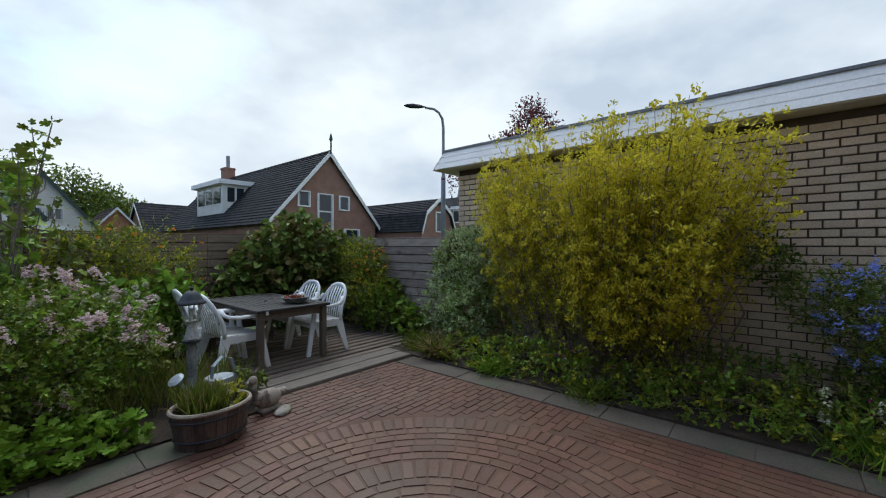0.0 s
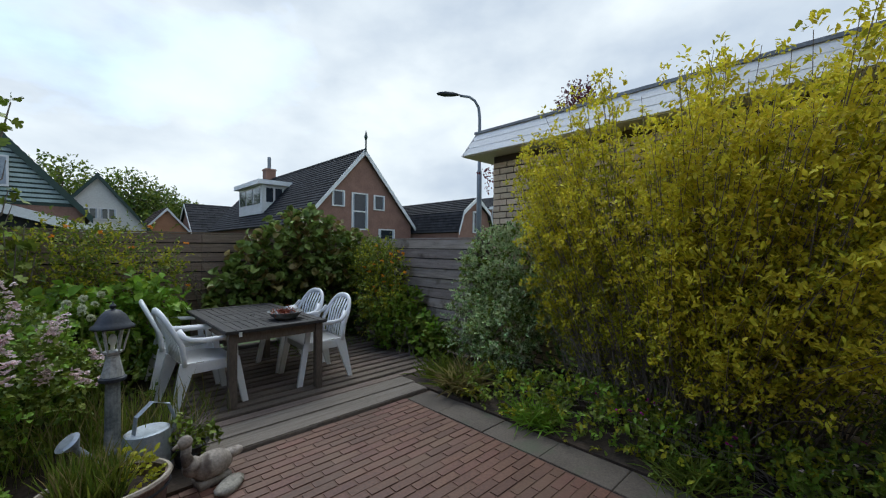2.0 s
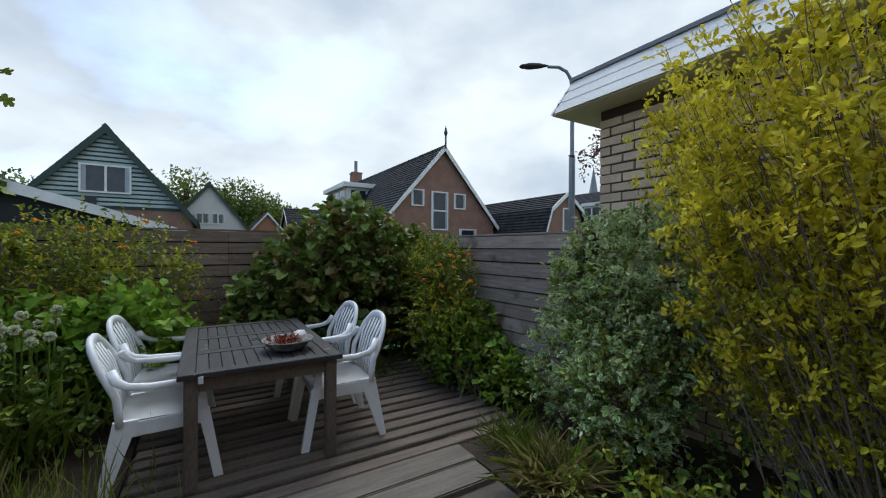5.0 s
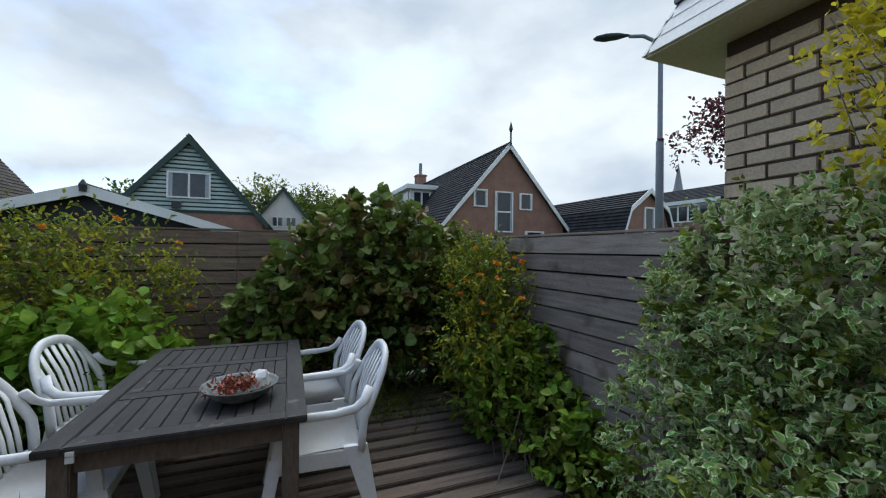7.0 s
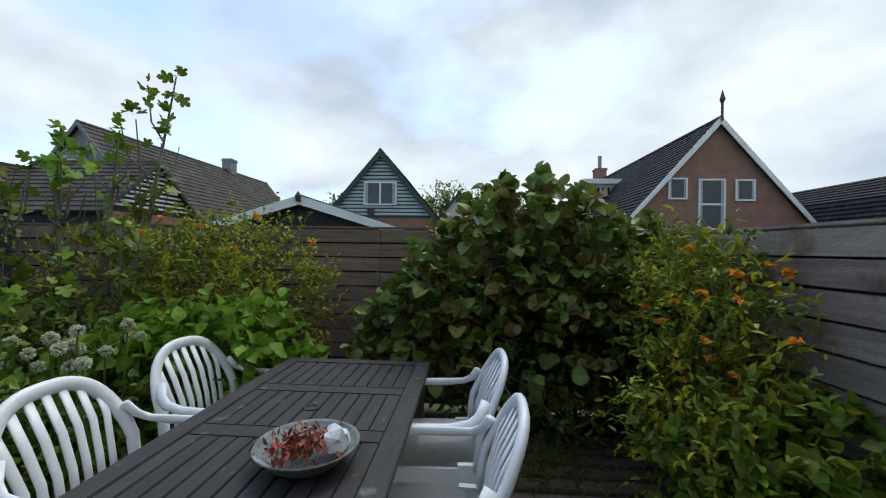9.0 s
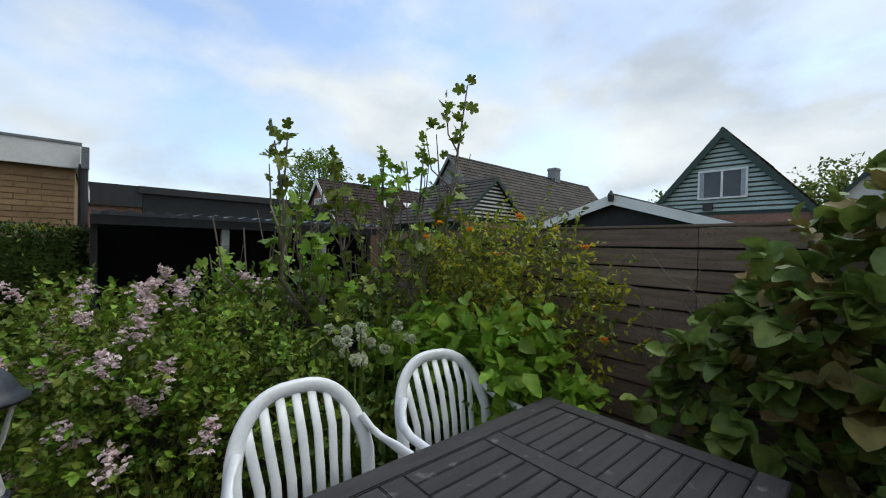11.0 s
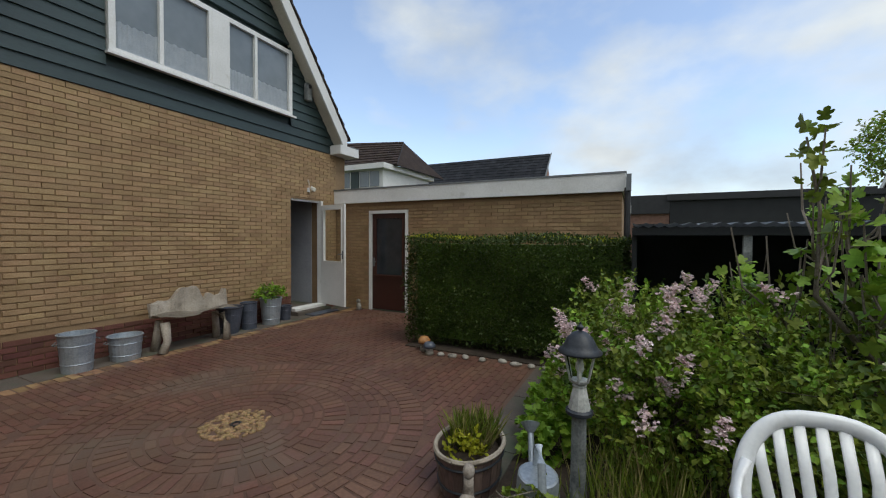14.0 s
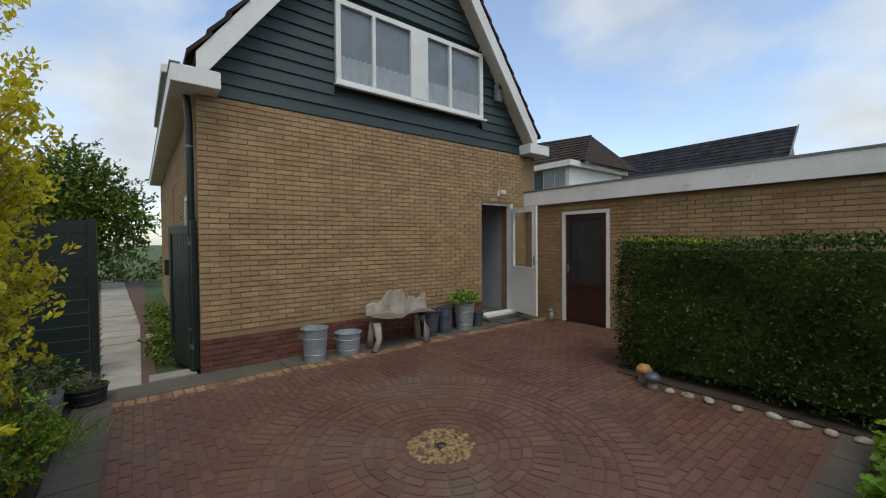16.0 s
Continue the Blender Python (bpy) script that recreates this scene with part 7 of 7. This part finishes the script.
tg = thing("tall_grass_clump", "tall dry and green grasses behind the lantern", "grass", at=(-1.85, 5.75, 0))
rt2 = np.random.default_rng(79)
n = 460
base = np.stack((rt2.normal(0, 0.28, n), rt2.normal(0, 0.18, n), np.zeros(n) + 0.01), 1)
leaves("grass", base, np.stack((rt2.normal(0, 0.22, n), rt2.normal(0, 0.22, n), np.ones(n)), 1), 0.36, 0.02, L_GREEN, tg, rt2)
leaves("dry_grass", base[:170] + 0.013, np.stack((rt2.normal(0, 0.25, 170), rt2.normal(0, 0.25, 170), np.ones(170)), 1), 0.38, 0.018, L_STRAW, tg, rt2)

# ---- east bed ----
ce, rce, sce = shrub("ceanothus_shrub", "dark evergreen shrub with blue flower clusters", "shrub", [(1.5, 0.95, 0.85, 0.42, 0.42, 0.36), (1.6, 0.45, 0.85, 0.4, 0.5, 0.45), (1.75, 1.3, 0.95, 0.28, 0.3, 0.25), (1.55, 0.7, 0.45, 0.4, 0.5, 0.35)], 2400, 7, 0.03, 0.55, 0.12, [(L_DARK, 0.25), (L_GREEN, 0.75)], 81, root=(1.7, 0.7, 0.0), n_stems=12, stem_r=0.008, bark=M_BARK)
cl, co = in_blobs([(1.5, 0.95, 0.86, 0.45, 0.45, 0.38), (1.6, 0.45, 0.86, 0.43, 0.52, 0.46)], 260, rce, 0.98)
puffs = np.repeat(cl, 14, axis=0) + rce.normal(size=(len(cl) * 14, 3)) * 0.02
blossom("blossom", puffs, 0.015, 4, F_BLUE, ce, rce, sce, "blue flower cluster")
shrub("wall_rose", "dark green climbing shrub leaning on the pale wall", "shrub", [(1.85, 1.85, 1.42, 0.22, 0.22, 0.2), (1.85, 1.65, 1.22, 0.2, 0.2, 0.16), (1.9, 2.05, 1.3, 0.18, 0.2, 0.18)], 360, 6, 0.04, 0.6, 0.12, [(L_DARK, 0.7), (L_GREEN, 0.3)], 82, root=(1.6, 2.02, 0.0), n_stems=2, stem_r=0.016, bark=M_TWIG)
low = [(0.95, y, 0.12, 0.34, 0.34, 0.2 + 0.05 * math.sin(y * 4)) for y in np.arange(0.2, 4.9, 0.4)]
shrub("border_perennials", "low mixed green perennials along the east border", "perennials", low, 1700, 6, 0.042, 0.6, 0.1, [(L_GREEN, 0.55), (L_YGREEN, 0.2), (L_BRIGHT, 0.25)], 83, up=0.6, root=(1.0, 2.5, 0.0), n_stems=30, stem_r=0.003)
back = [(1.55, y, 0.2, 0.45, 0.4, 0.24 + 0.06 * math.sin(y * 3)) for y in np.arange(0.2, 4.6, 0.55)]
shrub("border_undergrowth", "dark green undergrowth below the golden shrub", "undergrowth", back, 1000, 6, 0.05, 0.55, 0.14, [(L_DARK, 0.4), (L_GREEN, 0.6)], 84, up=0.5, root=(1.5, 2.6, 0.0), n_stems=30, stem_r=0.004)
rfw = np.random.default_rng(85)
pf = thing("border_flowers", "small magenta and pink flowers in the border", "flowers", at=(0.95, 2.0, 0))
n = 60
base = np.stack((rfw.uniform(-0.25, 0.35, n), rfw.uniform(-1.4, 1.6, n), rfw.uniform(0.22, 0.36, n)), 1)
blossom("flower", base[:22], 0.018, 6, F_MAGENTA, pf, rfw, np.zeros(3))
blossom("flower", base[22:], 0.014, 6, F_PINK, pf, rfw, np.zeros(3))
b = bmesh.new()
for q in base:
    tube(b, [(q[0], q[1], 0.02), tuple(q)], 0.002, 4)
part("stalk", b, L_GREEN, pf)["kind"] = "stuff"
for (x, y, h, m) in ((0.86, 1.35, 0.42, F_WHITE), (0.98, 1.05, 0.36, F_WHITE), (1.0, 1.5, 0.5, L_GREEN)):
    sp_ = thing("foxglove_spike", "upright pale flower spike in the border", "flower", "flower spikes", at=(x, y, 0.01))
    b = bmesh.new()
    tube(b, [(0, 0, 0), (0.01, 0, h)], 0.005, 5)
    part("stalk", b, L_GREEN, sp_)
    zz = rfw.uniform(0.4, 1.0, 70) * h
    aa = rfw.uniform(0, 6.28, 70)
    leaves("flower_head", np.stack((0.012 * np.cos(aa), 0.012 * np.sin(aa), zz), 1), np.stack((np.cos(aa), np.sin(aa), -0.2 + 0 * aa), 1), 0.03, 0.6, m, sp_, rfw)


def tuft(name, label, at, n, length, width, m, spread, seed, lean=0.5):
    r = np.random.default_rng(seed)
    ob = thing(name, label, "grass", "grass tufts", at=at)
    base = np.stack((r.normal(0, spread * 0.35, n), r.normal(0, spread * 0.35, n), np.zeros(n)), 1)
    leaves("foliage", base, np.stack((r.normal(0, lean, n), r.normal(0, lean, n), np.ones(n)), 1), length, width, m, ob, r, droop=0.9)
    return ob


tuft("sedge_tuft", "straw and green sedge tuft at the corner of the slabs", (0.80, 4.88, 0.01), 260, 0.3, 0.05, L_STRAW, 0.18, 91, 0.7)
tuft("sedge_tuft", "green sedge tuft at the corner of the slabs", (0.86, 4.95, 0.01), 160, 0.3, 0.05, L_GREEN, 0.2, 92, 0.6)
tuft("grass_tuft", "fresh green grass tuft overhanging the slabs", (0.74, 4.0, 0.01), 200, 0.22, 0.05, L_BRIGHT, 0.22, 93, 0.8)
tuft("grass_tuft", "fresh green grass tuft overhanging the slabs", (0.72, 2.9, 0.01), 200, 0.2, 0.05, L_GREEN, 0.3, 94, 0.8)
tuft("grass_tuft", "long grass at the end of the border", (0.8, 1.0, 0.01), 420, 0.2, 0.04, L_BRIGHT, 0.5, 95, 0.5)
tuft("grass_tuft", "grass growing through the edge of the deck", (0.95, 5.38, 0.01), 150, 0.24, 0.04, L_GREEN, 0.25, 96, 0.5)
tuft("grass_tuft", "grass at the back of the deck", (0.6, 7.5, 0.03), 320, 0.16, 0.04, L_GREEN, 0.7, 97, 0.7)

# ---- side path planting and far end ----
shrub("path_plants", "low leafy plants between path and house wall", "perennials", [(-0.2, -1.5, 0.12, 0.2, 0.6, 0.18), (-0.2, -2.2, 0.12, 0.2, 0.4, 0.16), (-0.2, -3.8, 0.08, 0.18, 0.7, 0.1), (-0.2, -5.5, 0.06, 0.18, 1.0, 0.08)], 520, 5, 0.055, 0.6, 0.1, [(L_GREEN, 0.6), (L_DARK, 0.4)], 101, root=(-0.2, -2.4, 0.0), n_stems=8, stem_r=0.003)
shrub("far_hedge", "green hedge closing the end of the path", "hedge", [(x, -15.5, 0.45, 0.9, 0.5, 0.6) for x in (-1.2, 0.2, 1.6, 3.0, 4.4)], 1000, 5, 0.11, 0.6, 0.2, [(L_GREEN, 0.5), (L_DARK, 0.5)], 102, root=(1.6, -15.5, 0.0), n_stems=14)


def tree(name, label, at, height, crown, n, leaf, mats, seed, trunk_r=0.16, k=6):
    r = np.random.default_rng(seed)
    ob = thing(name, label, "tree", at=at)
    b = bmesh.new()
    tube(b, [(0, 0, 0), (0.05, 0.03, height * 0.3), (0, 0, height * 0.62), (0.05, 0, height * 0.85)], [trunk_r, trunk_r * 0.8, trunk_r * 0.5, trunk_r * 0.15], 10)
    part("trunk", b, M_BARK, ob, smooth=True)
    for m, share in mats:
        base, ways, p = sprays(crown, int(n * share), k, leaf * 4, r, up=0.3, shell=0.3)
        leaves("crown", base, ways, leaf, 0.6, m, ob, r)
    b = bmesh.new()
    for q in p[:: max(1, len(p) // 26)]:
        s = Vector((0, 0, height * float(r.uniform(0.3, 0.65))))
        q = Vector(q)
        tube(b, [s, s.lerp(q, 0.5) + Vector((0, 0, 0.15 * height * 0.3)), q], [trunk_r * 0.4, trunk_r * 0.25, 0.012], 6, caps=False)
    part("limb", b, M_BARK, ob)
    return ob


tree("front_garden_tree", "green broad-leaved tree beyond the side path", (1.6, -12.5, 0), 4.6, [(0, 0, 3.0, 1.5, 1.3, 1.2), (-0.9, 0.2, 2.5, 1.0, 1.0, 0.9), (0.9, 0.4, 2.6, 1.1, 1.0, 0.9), (0.2, 0, 3.9, 0.9, 0.9, 0.8), (-0.6, 0, 1.75, 1.1, 0.9, 0.6), (0.9, 0, 1.7, 1.2, 0.9, 0.7)], 2800, 0.13, [(L_GREEN, 0.55), (L_DARK, 0.45)], 111)
tree("front_garden_tree", "green tree farther along the street", (4.5, -17, 0), 5.0, [(0, 0, 3.2, 1.8, 1.5, 1.5), (-1.2, 0, 2.5, 1.2, 1.2, 1.0)], 1000, 0.16, [(L_GREEN, 1.0)], 112)
tree("purple_leaved_tree", "purple-leaved tree behind the flat-roofed building", (8.4, 8.0, 0), 6.3, [(0.6, -0.2, 5.2, 0.75, 0.7, 0.75), (0.0, 0.1, 4.6, 0.6, 0.5, 0.5), (0.8, -0.1, 5.95, 0.4, 0.35, 0.4), (-0.7, 0.25, 4.15, 0.6, 0.5, 0.45), (-1.2, 0.45, 3.95, 0.5, 0.45, 0.4), (-1.7, 0.6, 3.65, 0.42, 0.35, 0.3), (-2.15, 0.85, 3.32, 0.28, 0.25, 0.14), (-0.9, 0.2, 3.6, 0.6, 0.5, 0.25), (-1.5, 0.5, 3.35, 0.45, 0.35, 0.16)], 1300, 0.085, [(L_PURPLE, 1.0)], 113, trunk_r=0.08, k=5)
for i, (x, y, h, w) in enumerate(((-2.6, 52, 9.8, 3.0), (3.0, 56, 10.0, 2.6), (6.0, 60, 8.6, 2.4), (0.8, 66, 10.0, 3.0), (-13.5, 48, 7.5, 3.2), (9.0, 64, 8.0, 2.6))):
    tree("distant_tree", "distant rounded green tree behind the houses", (x, y, 0), h, [(0, 0, h * 0.62, w, w, h * 0.3), (w * 0.5, 0, h * 0.5, w * 0.7, w * 0.7, h * 0.26), (-w * 0.5, 0, h * 0.52, w * 0.7, w * 0.7, h * 0.25)], 900, 0.34, [(L_GREEN, 0.6), (L_DARK, 0.4)], 120 + i, trunk_r=0.3, k=5)
tree("leafy_tree", "fresh green tree behind the farther house", (-34.7, 20.8, 0), 9.2, [(0, 0, 7.6, 2.2, 2.2, 1.9)], 700, 0.26, [(L_GREEN, 0.6), (L_BRIGHT, 0.4)], 130, k=5)
